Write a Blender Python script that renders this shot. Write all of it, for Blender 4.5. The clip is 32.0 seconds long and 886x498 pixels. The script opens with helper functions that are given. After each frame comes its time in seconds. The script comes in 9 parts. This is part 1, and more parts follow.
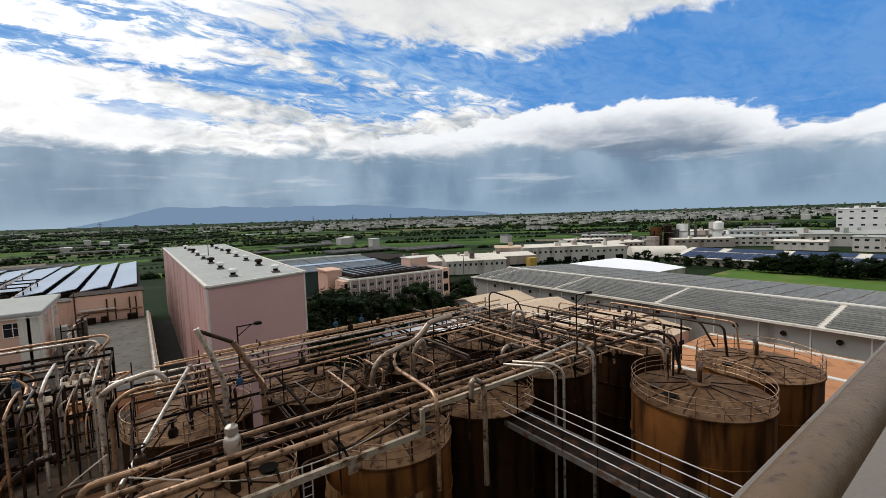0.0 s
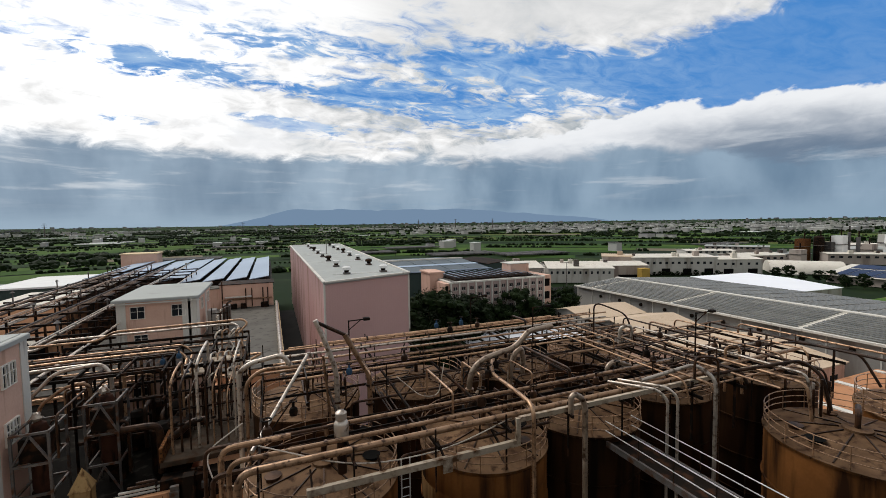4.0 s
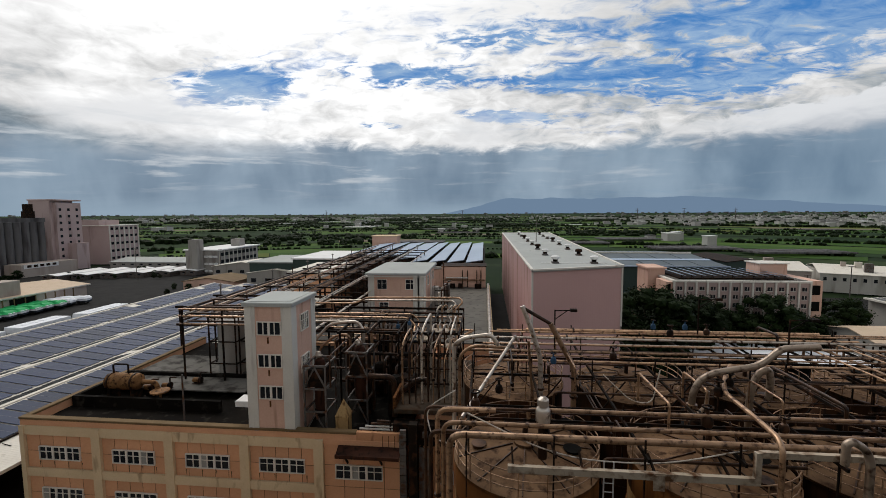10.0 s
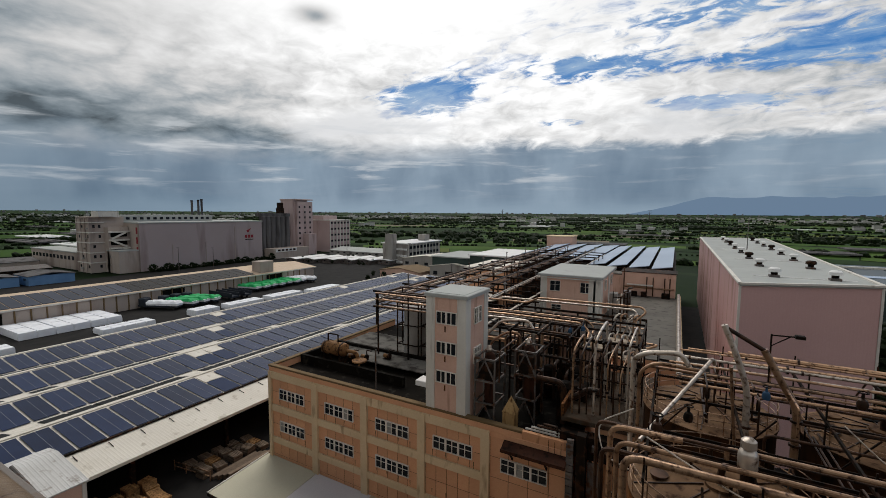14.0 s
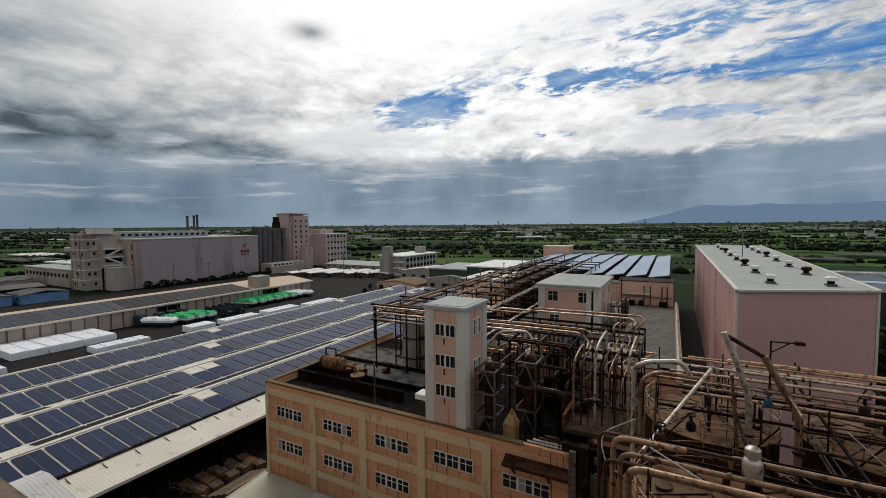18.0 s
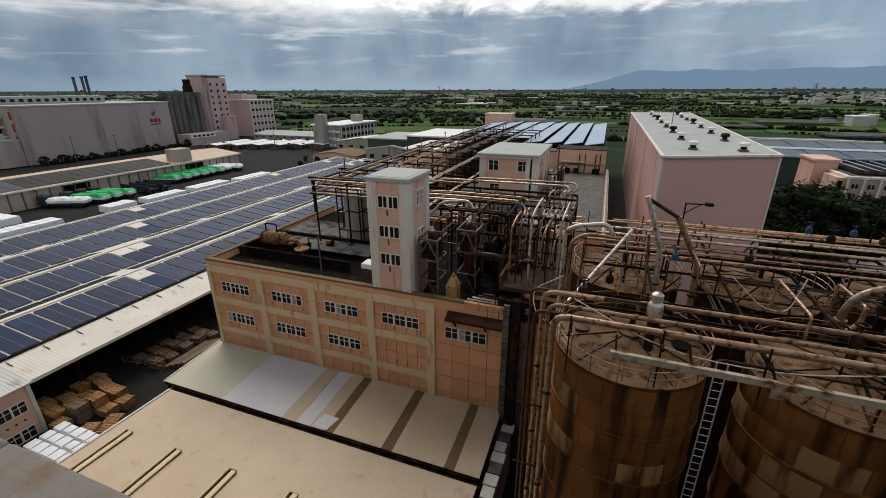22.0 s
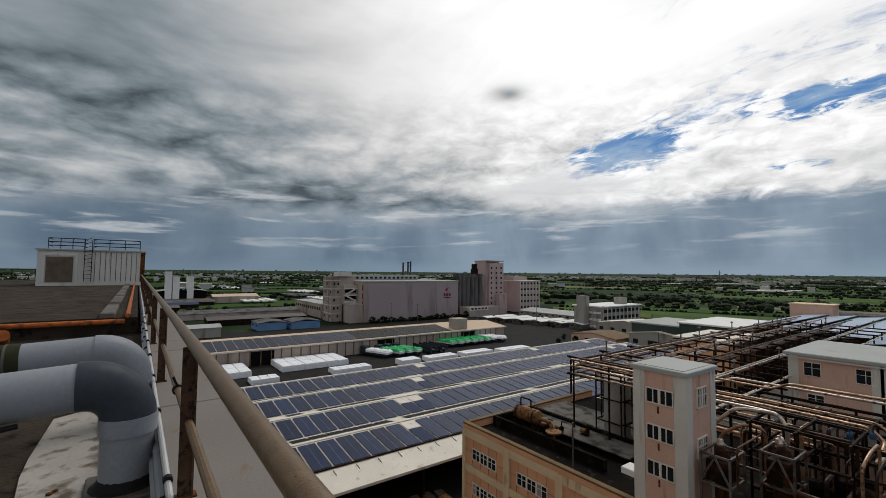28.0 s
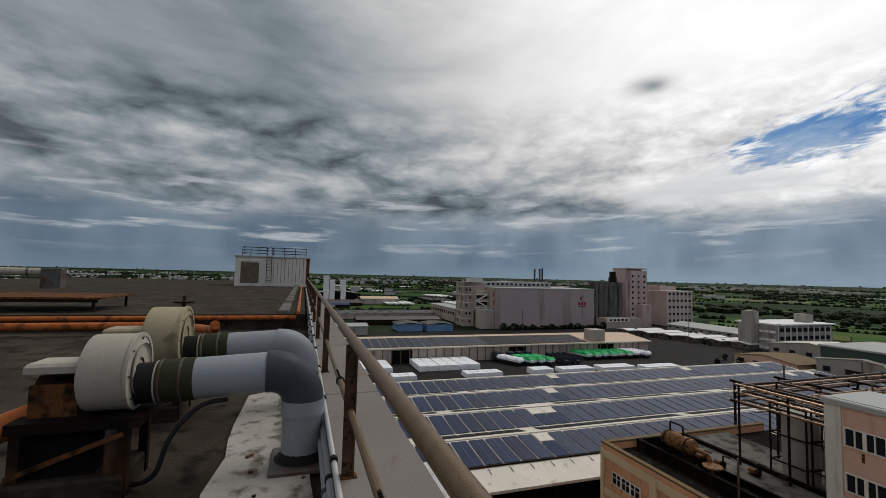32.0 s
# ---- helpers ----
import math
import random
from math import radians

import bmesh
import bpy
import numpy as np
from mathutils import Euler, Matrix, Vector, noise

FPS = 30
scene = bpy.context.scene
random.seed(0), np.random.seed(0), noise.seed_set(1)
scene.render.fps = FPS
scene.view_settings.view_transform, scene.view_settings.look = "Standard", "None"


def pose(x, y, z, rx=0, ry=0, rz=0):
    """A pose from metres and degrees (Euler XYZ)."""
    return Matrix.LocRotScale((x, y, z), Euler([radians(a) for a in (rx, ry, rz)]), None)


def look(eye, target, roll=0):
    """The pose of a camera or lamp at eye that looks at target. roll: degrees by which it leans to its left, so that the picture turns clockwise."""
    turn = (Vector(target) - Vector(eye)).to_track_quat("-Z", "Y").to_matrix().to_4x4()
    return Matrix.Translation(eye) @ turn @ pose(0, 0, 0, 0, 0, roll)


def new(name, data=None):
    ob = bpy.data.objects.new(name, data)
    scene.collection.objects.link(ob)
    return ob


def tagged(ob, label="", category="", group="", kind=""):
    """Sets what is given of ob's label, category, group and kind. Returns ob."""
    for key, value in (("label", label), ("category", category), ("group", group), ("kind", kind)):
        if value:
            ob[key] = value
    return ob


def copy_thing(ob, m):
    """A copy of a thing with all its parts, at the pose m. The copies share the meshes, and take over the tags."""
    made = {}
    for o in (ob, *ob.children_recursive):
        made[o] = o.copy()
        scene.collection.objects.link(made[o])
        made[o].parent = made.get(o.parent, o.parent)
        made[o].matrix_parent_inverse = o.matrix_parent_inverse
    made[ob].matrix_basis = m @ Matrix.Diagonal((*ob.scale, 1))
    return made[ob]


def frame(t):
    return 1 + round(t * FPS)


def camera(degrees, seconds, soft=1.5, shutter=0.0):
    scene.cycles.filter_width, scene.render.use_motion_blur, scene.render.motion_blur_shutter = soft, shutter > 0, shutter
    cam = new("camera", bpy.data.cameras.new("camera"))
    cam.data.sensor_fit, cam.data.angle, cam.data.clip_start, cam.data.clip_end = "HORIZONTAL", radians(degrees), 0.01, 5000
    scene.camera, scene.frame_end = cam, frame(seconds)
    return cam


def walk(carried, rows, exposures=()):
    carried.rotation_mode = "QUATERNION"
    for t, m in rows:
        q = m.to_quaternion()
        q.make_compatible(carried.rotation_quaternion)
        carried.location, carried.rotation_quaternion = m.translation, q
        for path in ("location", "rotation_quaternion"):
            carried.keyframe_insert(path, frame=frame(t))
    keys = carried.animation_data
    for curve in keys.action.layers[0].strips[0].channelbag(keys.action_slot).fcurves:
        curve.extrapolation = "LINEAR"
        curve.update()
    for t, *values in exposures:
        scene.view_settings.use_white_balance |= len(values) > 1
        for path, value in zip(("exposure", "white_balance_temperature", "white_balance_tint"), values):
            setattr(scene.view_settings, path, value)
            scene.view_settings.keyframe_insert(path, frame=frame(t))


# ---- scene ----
cam = camera(92.72, 32.0, soft=0.7)
PATH = [
    (0.0, pose(0.170, 0.068, 28.407, 85.59, 1.82, -36.04)),
    (0.5, pose(0.159, 0.056, 28.435, 85.64, 2.01, -34.99)),
    (1.0, pose(0.148, 0.044, 28.463, 85.54, 1.74, -33.48)),
    (1.5, pose(0.136, 0.032, 28.491, 85.70, 1.51, -32.08)),
    (2.0, pose(0.125, 0.020, 28.519, 85.69, 1.11, -30.32)),
    (2.5, pose(0.119, 0.015, 28.512, 86.30, 0.50, -29.14)),
    (3.0, pose(0.113, 0.009, 28.504, 86.40, 0.80, -27.58)),
    (3.5, pose(0.107, 0.004, 28.497, 86.56, 0.91, -25.28)),
    (5.5, pose(0.091, -0.037, 28.462, 86.07, 0.35, -15.21)),
    (6.0, pose(0.088, -0.049, 28.452, 86.48, 0.10, -14.50)),
    (6.5, pose(0.087, -0.047, 28.457, 86.25, -0.36, -10.85)),
    (7.0, pose(0.086, -0.045, 28.461, 85.95, -0.70, -7.21)),
    (7.5, pose(0.085, -0.044, 28.465, 85.59, -1.48, -4.83)),
    (8.0, pose(0.084, -0.042, 28.469, 85.21, -1.55, -2.33)),
    (8.5, pose(0.088, -0.040, 28.475, 85.81, -1.06, 0.84)),
    (9.0, pose(0.093, -0.038, 28.482, 85.98, -0.35, 1.65)),
    (9.5, pose(0.097, -0.035, 28.488, 85.18, -0.02, 3.19)),
    (10.0, pose(0.101, -0.033, 28.494, 85.25, 0.32, 5.62)),
    (10.5, pose(0.098, -0.046, 28.501, 85.27, -0.19, 7.98)),
    (11.0, pose(0.094, -0.058, 28.509, 85.39, 0.04, 9.03)),
    (11.5, pose(0.090, -0.071, 28.516, 85.63, 0.31, 10.33)),
    (12.0, pose(0.087, -0.083, 28.523, 84.39, 0.31, 14.98)),
    (12.5, pose(0.074, -0.056, 28.515, 84.64, 0.62, 17.03)),
    (13.0, pose(0.061, -0.028, 28.506, 85.12, 0.15, 20.40)),
    (13.5, pose(0.048, -0.001, 28.498, 85.22, -0.12, 23.56)),
    (14.0, pose(0.036, 0.026, 28.489, 85.14, -0.40, 29.00)),
    (14.5, pose(0.030, 0.021, 28.489, 86.67, -1.09, 31.17)),
    (16.5, pose(0.006, 0.000, 28.490, 87.02, -0.42, 30.54)),
    (17.0, pose(0.000, -0.005, 28.490, 86.91, -0.42, 30.51)),
    (17.5, pose(-0.012, 0.001, 28.487, 86.70, 0.23, 29.72)),
    (18.0, pose(-0.024, 0.006, 28.485, 86.75, 0.47, 28.48)),
    (18.5, pose(-0.035, 0.012, 28.483, 86.29, 0.34, 28.22)),
    (19.0, pose(-0.047, 0.018, 28.481, 86.08, 0.59, 27.68)),
    (19.5, pose(-0.059, 0.024, 28.479, 85.96, 0.97, 26.14)),
    (20.0, pose(-0.071, 0.029, 28.476, 85.70, 1.02, 26.05)),
    (20.5, pose(-0.096, 0.058, 28.469, 82.45, 1.14, 25.01)),
    (21.0, pose(-0.120, 0.088, 28.461, 78.79, 0.50, 22.33)),
    (21.5, pose(-0.145, 0.117, 28.453, 73.77, 0.10, 20.10)),
    (22.0, pose(-0.169, 0.146, 28.445, 69.36, 0.19, 20.52)),
    (22.5, pose(-0.202, 0.133, 28.444, 66.03, 1.06, 19.99)),
    (23.0, pose(-0.234, 0.120, 28.443, 65.45, 1.05, 20.11)),
    (23.5, pose(-0.267, 0.107, 28.442, 68.34, 0.93, 21.32)),
    (24.0, pose(-0.299, 0.094, 28.441, 72.99, 1.16, 23.56)),
    (24.5, pose(-0.333, 0.077, 28.462, 77.32, 0.05, 24.96)),
    (25.0, pose(-0.367, 0.060, 28.483, 80.97, -0.51, 28.77)),
    (25.5, pose(-0.401, 0.044, 28.504, 83.05, -1.49, 34.18)),
    (26.0, pose(-0.435, 0.027, 28.526, 85.76, -1.41, 38.53)),
    (26.5, pose(-0.470, 0.006, 28.515, 88.65, -0.28, 42.62)),
    (28.5, pose(-0.583, -0.064, 28.483, 93.40, -1.14, 58.04)),
    (29.0, pose(-0.591, -0.072, 28.483, 92.69, -1.20, 62.34)),
    (29.5, pose(-0.599, -0.081, 28.483, 92.41, -1.17, 65.91)),
    (30.0, pose(-0.607, -0.089, 28.483, 93.24, -1.19, 68.19)),
    (30.5, pose(-0.599, -0.093, 28.487, 93.29, -1.51, 69.78)),
    (31.0, pose(-0.590, -0.097, 28.491, 93.10, -1.51, 70.14)),
    (31.5, pose(-0.582, -0.101, 28.494, 92.75, -1.95, 70.84)),
    (32.0, pose(-0.574, -0.105, 28.498, 93.75, -1.44, 71.74)),
]
walk(cam, PATH, [(0.0, 0.0), (3.0, -0.07), (6.0, -0.2), (9.0, -0.29), (12.0, -0.39), (19.0, -0.5), (21.0, -0.56), (22.0, -0.14), (22.7, 0.34), (24.0, 0.56), (25.0, 0.3), (26.0, -0.1), (28.5, -0.55), (32.0, -0.6)])

# ---- sky and sun ----
SUN_AZ, SUN_EL = 32.0, 54.0        # degrees left of +y, degrees up
GLARE_EL = 42.0                    # middle of the bright cloud below the hidden sun


def sky_world():
    w = bpy.data.worlds.new("cloudy_sky")
    w.use_nodes = True
    scene.world = w
    nt = w.node_tree
    nt.nodes.clear()
    L = nt.links.new

    def nd(kind, **kw):
        n = nt.nodes.new(kind)
        for k, v in kw.items():
            if k == "op":
                n.operation = v
            elif k == "blend":
                n.data_type, n.blend_type = "RGBA", v
        return n

    def put(sock, v):
        if isinstance(v, (int, float, tuple)):
            sock.default_value = v
        else:
            L(v, sock)

    def m(op, a, b=0.0, c=None, clamp=False):
        n = nd("ShaderNodeMath", op=op)
        n.use_clamp = clamp
        put(n.inputs[0], a)
        put(n.inputs[1], b)
        if c is not None:
            put(n.inputs[2], c)
        return n.outputs[0]

    def ramp(v, lo, hi, a=0.0, b=1.0):
        n = nd("ShaderNodeMapRange")
        n.interpolation_type = "SMOOTHSTEP"
        put(n.inputs[0], v)
        for i, x in enumerate((lo, hi, a, b)):
            n.inputs[i + 1].default_value = x
        return n.outputs[0]

    def mix(f, a, b):
        n = nd("ShaderNodeMix", blend="MIX")
        put(n.inputs[0], f)
        put(n.inputs[6], a)
        put(n.inputs[7], b)
        return n.outputs[2]

    def cloud(vec, scale, detail=9.0, rough=0.55, warp=0.3, lac=2.0):
        n = nd("ShaderNodeTexNoise")
        n.noise_dimensions = "3D"
        L(vec, n.inputs["Vector"])
        n.inputs["Scale"].default_value = scale
        n.inputs["Detail"].default_value = detail
        n.inputs["Roughness"].default_value = rough
        n.inputs["Distortion"].default_value = warp
        n.inputs["Lacunarity"].default_value = lac
        return n.outputs[0]

    co = nd("ShaderNodeTexCoord").outputs["Generated"]
    sep = nd("ShaderNodeSeparateXYZ")
    L(co, sep.inputs[0])
    X, Y, Z = sep.outputs
    el = m("MULTIPLY", m("ARCSINE", Z), 57.2958)
    az = m("MULTIPLY", m("ARCTAN2", m("MULTIPLY", X, -1.0), Y), 57.2958)   # left of +y is positive
    up = m("MAXIMUM", Z, 0.0)
    den = m("ADD", up, 0.16)
    flat = nd("ShaderNodeCombineXYZ")
    L(m("DIVIDE", X, den), flat.inputs[0])
    L(m("DIVIDE", Y, den), flat.inputs[1])
    flat.inputs[2].default_value = 3.7
    P = flat.outputs[0]

    def mapped(loc, rotz, sc):
        n = nd("ShaderNodeMapping")
        L(P, n.inputs[0])
        n.inputs[1].default_value = loc
        n.inputs[2].default_value = (0, 0, radians(rotz))
        n.inputs[3].default_value = sc
        return n.outputs[0]

    # low layer seen on the cylinder of azimuth and elevation
    cyl = nd("ShaderNodeCombineXYZ")
    L(m("DIVIDE", az, 10.0), cyl.inputs[0])
    L(m("DIVIDE", el, 4.0), cyl.inputs[1])
    C = cyl.outputs[0]

    wide = nd("ShaderNodeCombineXYZ")
    L(m("DIVIDE", az, 15.0), wide.inputs[0])
    L(m("DIVIDE", el, 4.4), wide.inputs[1])
    wide.inputs[2].default_value = 5.2

    nishita = nd("ShaderNodeTexSky")
    nishita.sky_type = "NISHITA"
    nishita.sun_disc = False
    nishita.sun_elevation = radians(SUN_EL)
    nishita.sun_rotation = radians(-SUN_AZ)
    nishita.altitude, nishita.air_density, nishita.dust_density = 30, 1.0, 0.6
    sc = nd("ShaderNodeVectorMath", op="SCALE")
    L(nishita.outputs[0], sc.inputs[0])
    sc.inputs["Scale"].default_value = 0.085
    blue = mix(0.85, sc.outputs[0], (0.055, 0.265, 0.70, 1))

    n_big = cloud(mapped((0.3, 1.1, 0), 25, (0.55, 0.9, 1)), 1.0, 8, 0.5, 0.4)
    n_mid = cloud(mapped((4.2, 2.1, 0), 30, (1.0, 2.3, 1)), 1.5, 10, 0.6, 0.6)
    n_fine = cloud(mapped((1.2, 7.1, 0), -15, (2.0, 3.6, 1)), 3.2, 10, 0.62, 1.0)
    n_low = cloud(C, 0.55, 9, 0.56, 0.5)
    n_low2 = cloud(C, 1.7, 8, 0.6, 0.3)
    tall = nd("ShaderNodeCombineXYZ")
    L(m("DIVIDE", az, 9.0), tall.inputs[0])
    L(m("DIVIDE", el, 16.0), tall.inputs[1])
    n_rain = cloud(tall.outputs[0], 1.0, 5, 0.5, 0.2)

    # distance to the hidden sun, in degrees
    sx, sy, sz = -math.sin(radians(SUN_AZ)) * math.cos(radians(GLARE_EL)), math.cos(radians(SUN_AZ)) * math.cos(radians(GLARE_EL)), math.sin(radians(GLARE_EL))
    dot = nd("ShaderNodeVectorMath", op="DOT_PRODUCT")
    L(co, dot.inputs[0])
    dot.inputs[1].default_value = (sx, sy, sz)
    sun_d = m("MULTIPLY", m("ARCCOSINE", dot.outputs["Value"]), 57.2958)

    # small billows, drawn out a little along the horizon
    bill = nd("ShaderNodeCombineXYZ")
    L(m("DIVIDE", az, 3.4), bill.inputs[0])
    L(m("DIVIDE", el, 1.5), bill.inputs[1])
    bill.inputs[2].default_value = 2.4
    n_bill = cloud(bill.outputs[0], 1.0, 9, 0.58, 0.5)

    # cover: closed to the left, streaky to the right
    left = ramp(az, -40.0, 40.0)
    cover = m("ADD", m("MULTIPLY", n_big, 0.42), m("ADD", m("MULTIPLY", n_mid, 0.50), m("MULTIPLY", n_fine, 0.42)))
    cover = m("ADD", cover, m("MULTIPLY", left, 0.16))
    cover = m("ADD", cover, m("MULTIPLY", ramp(az, 38.0, 60.0), 0.3))

    def hole(a0, e0, sa, se, k, lean=0.0):
        e_ = m("SUBTRACT", m("SUBTRACT", el, e0), m("MULTIPLY", m("SUBTRACT", az, a0), lean)) if lean else m("SUBTRACT", el, e0)
        q = m("ADD", m("POWER", m("ABSOLUTE", m("DIVIDE", m("SUBTRACT", az, a0), sa)), 2.0), m("POWER", m("ABSOLUTE", m("DIVIDE", e_, se)), 2.0))
        return m("MULTIPLY", m("EXPONENT", m("MULTIPLY", q, -1.0)), k)

    torn = ramp(m("ADD", m("MULTIPLY", n_fine, 0.55), m("MULTIPLY", n_bill, 0.45)), 0.60, 0.40)
    # blue gaps: azimuth, elevation, their half sizes, depth, lean, how far they are torn
    for a0, e0, sa, se, k, lean, tear in ((30.5, 14.8, 6.6, 2.6, 0.52, -0.12, 0.25), (10.0, 17.6, 8.0, 1.5, 0.40, 0.0, 0.6), (-2.5, 12.5, 6.5, 0.9, 0.44, 0.06, 0.5), (14.0, 11.4, 3.2, 0.6, 0.30, 0.0, 0.5),
                                      (-13.0, 16.4, 9.0, 1.5, 0.42, 0.05, 0.6), (-2.0, 21.5, 10.0, 1.6, 0.20, 0.0, 0.8), (-29.0, 14.0, 9.0, 1.5, 0.36, 0.0, 0.5), (-40.0, 17.6, 9.0, 2.2, 0.42, 0.05, 0.5),
                                      (-27.0, 19.5, 8.0, 2.0, 0.30, 0.0, 0.8), (-66.0, 17.0, 17.0, 4.6, 0.55, -0.05, 0.0), (-80.0, 12.5, 12.0, 4.2, 0.5, 0.0, 0.0)):
        g = hole(a0, e0, sa, se, k, lean)
        cover = m("SUBTRACT", cover, m("MULTIPLY", g, m("ADD", m("MULTIPLY", torn, tear * 1.6), 1.0 - tear)) if tear else g)
    cover = m("ADD", cover, hole(-52.0, 27.5, 24.0, 4.5, 0.34, 0.12))
    cover = m("ADD", cover, m("MULTIPLY", ramp(el, 30.0, 12.0), 0.04))
    mask = ramp(cover, 0.51, 0.71)

    # brightness of the clouds: glare round the sun, grey far from it
    glow = ramp(sun_d, 60.0, 12.0)
    side = ramp(az, 30.0, 85.0)
    tone = m("ADD", m("MULTIPLY", glow, 0.76), 0.78)
    tone = m("SUBTRACT", tone, m("MULTIPLY", side, 0.35))
    n_left = cloud(wide.outputs[0], 0.85, 9, 0.52, 0.25)
    rel_l = m("MULTIPLY", m("SUBTRACT", n_left, 0.49), ramp(el, 12.0, 24.0, 1.75, 0.75))
    relief = m("MULTIPLY", m("SUBTRACT", m("ADD", m("MULTIPLY", n_mid, 0.6), m("MULTIPLY", n_big, 0.7)), 0.66), m("ADD", 1.0, m("MULTIPLY", side, 0.4)))
    relief = m("ADD", m("MULTIPLY", relief, m("SUBTRACT", 1.0, side)), m("MULTIPLY", rel_l, m("ADD", m("MULTIPLY", side, 0.75), 0.25)))
    puff = nd("ShaderNodeCombineXYZ")
    L(m("DIVIDE", az, 10.0), puff.inputs[0])
    L(m("DIVIDE", el, 4.6), puff.inputs[1])
    puff.inputs[2].default_value = 8.1
    n_puff = cloud(puff.outputs[0], 1.0, 6, 0.5, 0.2)
    lump = m("SUBTRACT", m("MULTIPLY", m("ABSOLUTE", m("SUBTRACT", n_puff, 0.5)), 4.0), 0.30)
    lump = m("MULTIPLY", lump, m("MULTIPLY", m("MULTIPLY", ramp(az, 0.0, 35.0), ramp(el, 5.0, 9.0)), ramp(el, 26.0, 15.0)))
    tone = m("ADD", tone, m("MULTIPLY", lump, 0.42))
    tone = m("ADD", tone, m("MULTIPLY", m("SUBTRACT", n_bill, 0.52), m("MULTIPLY", m("MULTIPLY", ramp(el, 5.0, 8.0), ramp(el, 26.0, 17.0)), ramp(az, 75.0, 30.0, 0.35, 1.5))))
    tone = m("SUBTRACT", tone, m("ADD", hole(62.0, 12.0, 18.0, 9.0, 0.12), m("ADD", hole(62.0, 9.6, 15.0, 2.1, 0.34), hole(44.0, 8.0, 12.0, 1.6, 0.34))))
    tone = m("SUBTRACT", tone, m("ADD", hole(45.5, 23.2, 2.4, 0.9, 0.75), m("ADD", hole(90.0, 11.0, 16.0, 1.6, 0.16), hole(38.0, 16.2, 3.5, 0.8, 0.22))))
    tone = m("MAXIMUM", m("ADD", tone, relief), 0.15)
    comb = nd("ShaderNodeCombineColor")
    cool = ramp(tone, 0.9, 0.2)
    L(m("MULTIPLY", tone, m("SUBTRACT", 1.0, m("MULTIPLY", cool, 0.30))), comb.inputs[0])
    L(m("MULTIPLY", tone, m("SUBTRACT", 1.0, m("MULTIPLY", cool, 0.13))), comb.inputs[1])
    L(tone, comb.inputs[2])
    veil = m("MULTIPLY", ramp(m("ADD", m("MULTIPLY", n_mid, 0.5), m("MULTIPLY", n_fine, 0.5)), 0.36, 0.60), ramp(az, -62.0, -25.0, 0.10, 0.50))
    col = mix(mask, mix(veil, blue, (0.70, 0.88, 1.0, 1)), comb.outputs[0])

    # cumulus bank low down to the right
    top = m("ADD", ramp(az, -36.0, -52.0, 10.6, 12.8), m("MULTIPLY", m("SUBTRACT", n_low, 0.5), 5.5))
    top = m("SUBTRACT", top, ramp(az, -65.0, -80.0, 0.0, 4.6))
    heap = nd("ShaderNodeCombineXYZ")
    L(m("DIVIDE", az, 5.2), heap.inputs[0])
    L(m("DIVIDE", el, 5.2), heap.inputs[1])
    heap.inputs[2].default_value = 6.3
    n_heap = cloud(heap.outputs[0], 1.0, 4, 0.45, 0.0)
    heaps = m("SUBTRACT", 0.30, m("ABSOLUTE", m("SUBTRACT", n_heap, 0.5)))
    top = m("ADD", top, m("ADD", m("MULTIPLY", m("SUBTRACT", n_bill, 0.5), 2.6), m("MULTIPLY", m("SUBTRACT", heaps, 0.2), 7.0)))
    bank = m("MULTIPLY", ramp(m("SUBTRACT", top, el), -0.22, 0.35), ramp(az, -14.0, -36.0))
    depth = m("ADD", m("SUBTRACT", top, el), m("ADD", m("MULTIPLY", m("SUBTRACT", n_bill, 0.5), -5.0), m("MULTIPLY", m("SUBTRACT", heaps, 0.2), -6.0)))
    bc = mix(ramp(depth, 6.0, 0.3), (0.17, 0.235, 0.33, 1), (0.93, 0.95, 0.98, 1))
    col = mix(bank, col, bc)

    # bright rifts in the low cloud
    thin = nd("ShaderNodeCombineXYZ")
    L(m("DIVIDE", az, 13.0), thin.inputs[0])
    L(m("DIVIDE", el, 1.7), thin.inputs[1])
    n_rift = cloud(thin.outputs[0], 1.2, 8, 0.55, 0.3)
    rift = m("MULTIPLY", ramp(n_rift, 0.52, 0.70), m("MULTIPLY", ramp(el, 1.5, 5.0), ramp(el, 15.0, 8.0)))
    col = mix(m("MULTIPLY", m("MULTIPLY", ramp(n_low, 0.42, 0.62), m("MULTIPLY", ramp(el, 7.0, 9.5), ramp(el, 16.0, 11.0))), m("MULTIPLY", ramp(az, -20.0, 5.0), ramp(az, 62.0, 40.0))), col, (1.0, 1.01, 1.03, 1))
    # rain-dark band above the horizon
    edge = m("ADD", el, m("MULTIPLY", m("SUBTRACT", n_low, 0.5), 5.0))
    crisp = m("ADD", m("ADD", edge, m("MULTIPLY", m("SUBTRACT", n_bill, 0.5), 3.0)), ramp(az, -42.0, -64.0, 0.0, 2.2))
    rain = m("ADD", m("MULTIPLY", ramp(crisp, 9.3, 7.7), ramp(az, 34.0, 18.0)), m("MULTIPLY", ramp(edge, 10.0, 5.5), ramp(az, 18.0, 34.0)))
    rc = mix(ramp(n_rain, 0.30, 0.72), (0.145, 0.235, 0.345, 1), (0.33, 0.45, 0.575, 1))
    rc = mix(ramp(el, 2.4, 0.0), rc, (0.29, 0.41, 0.53, 1))
    rc = mix(m("MULTIPLY", ramp(az, 40.0, 90.0), 0.40), rc, (0.10, 0.14, 0.19, 1))
    col = mix(m("MULTIPLY", rain, 0.92), col, rc)
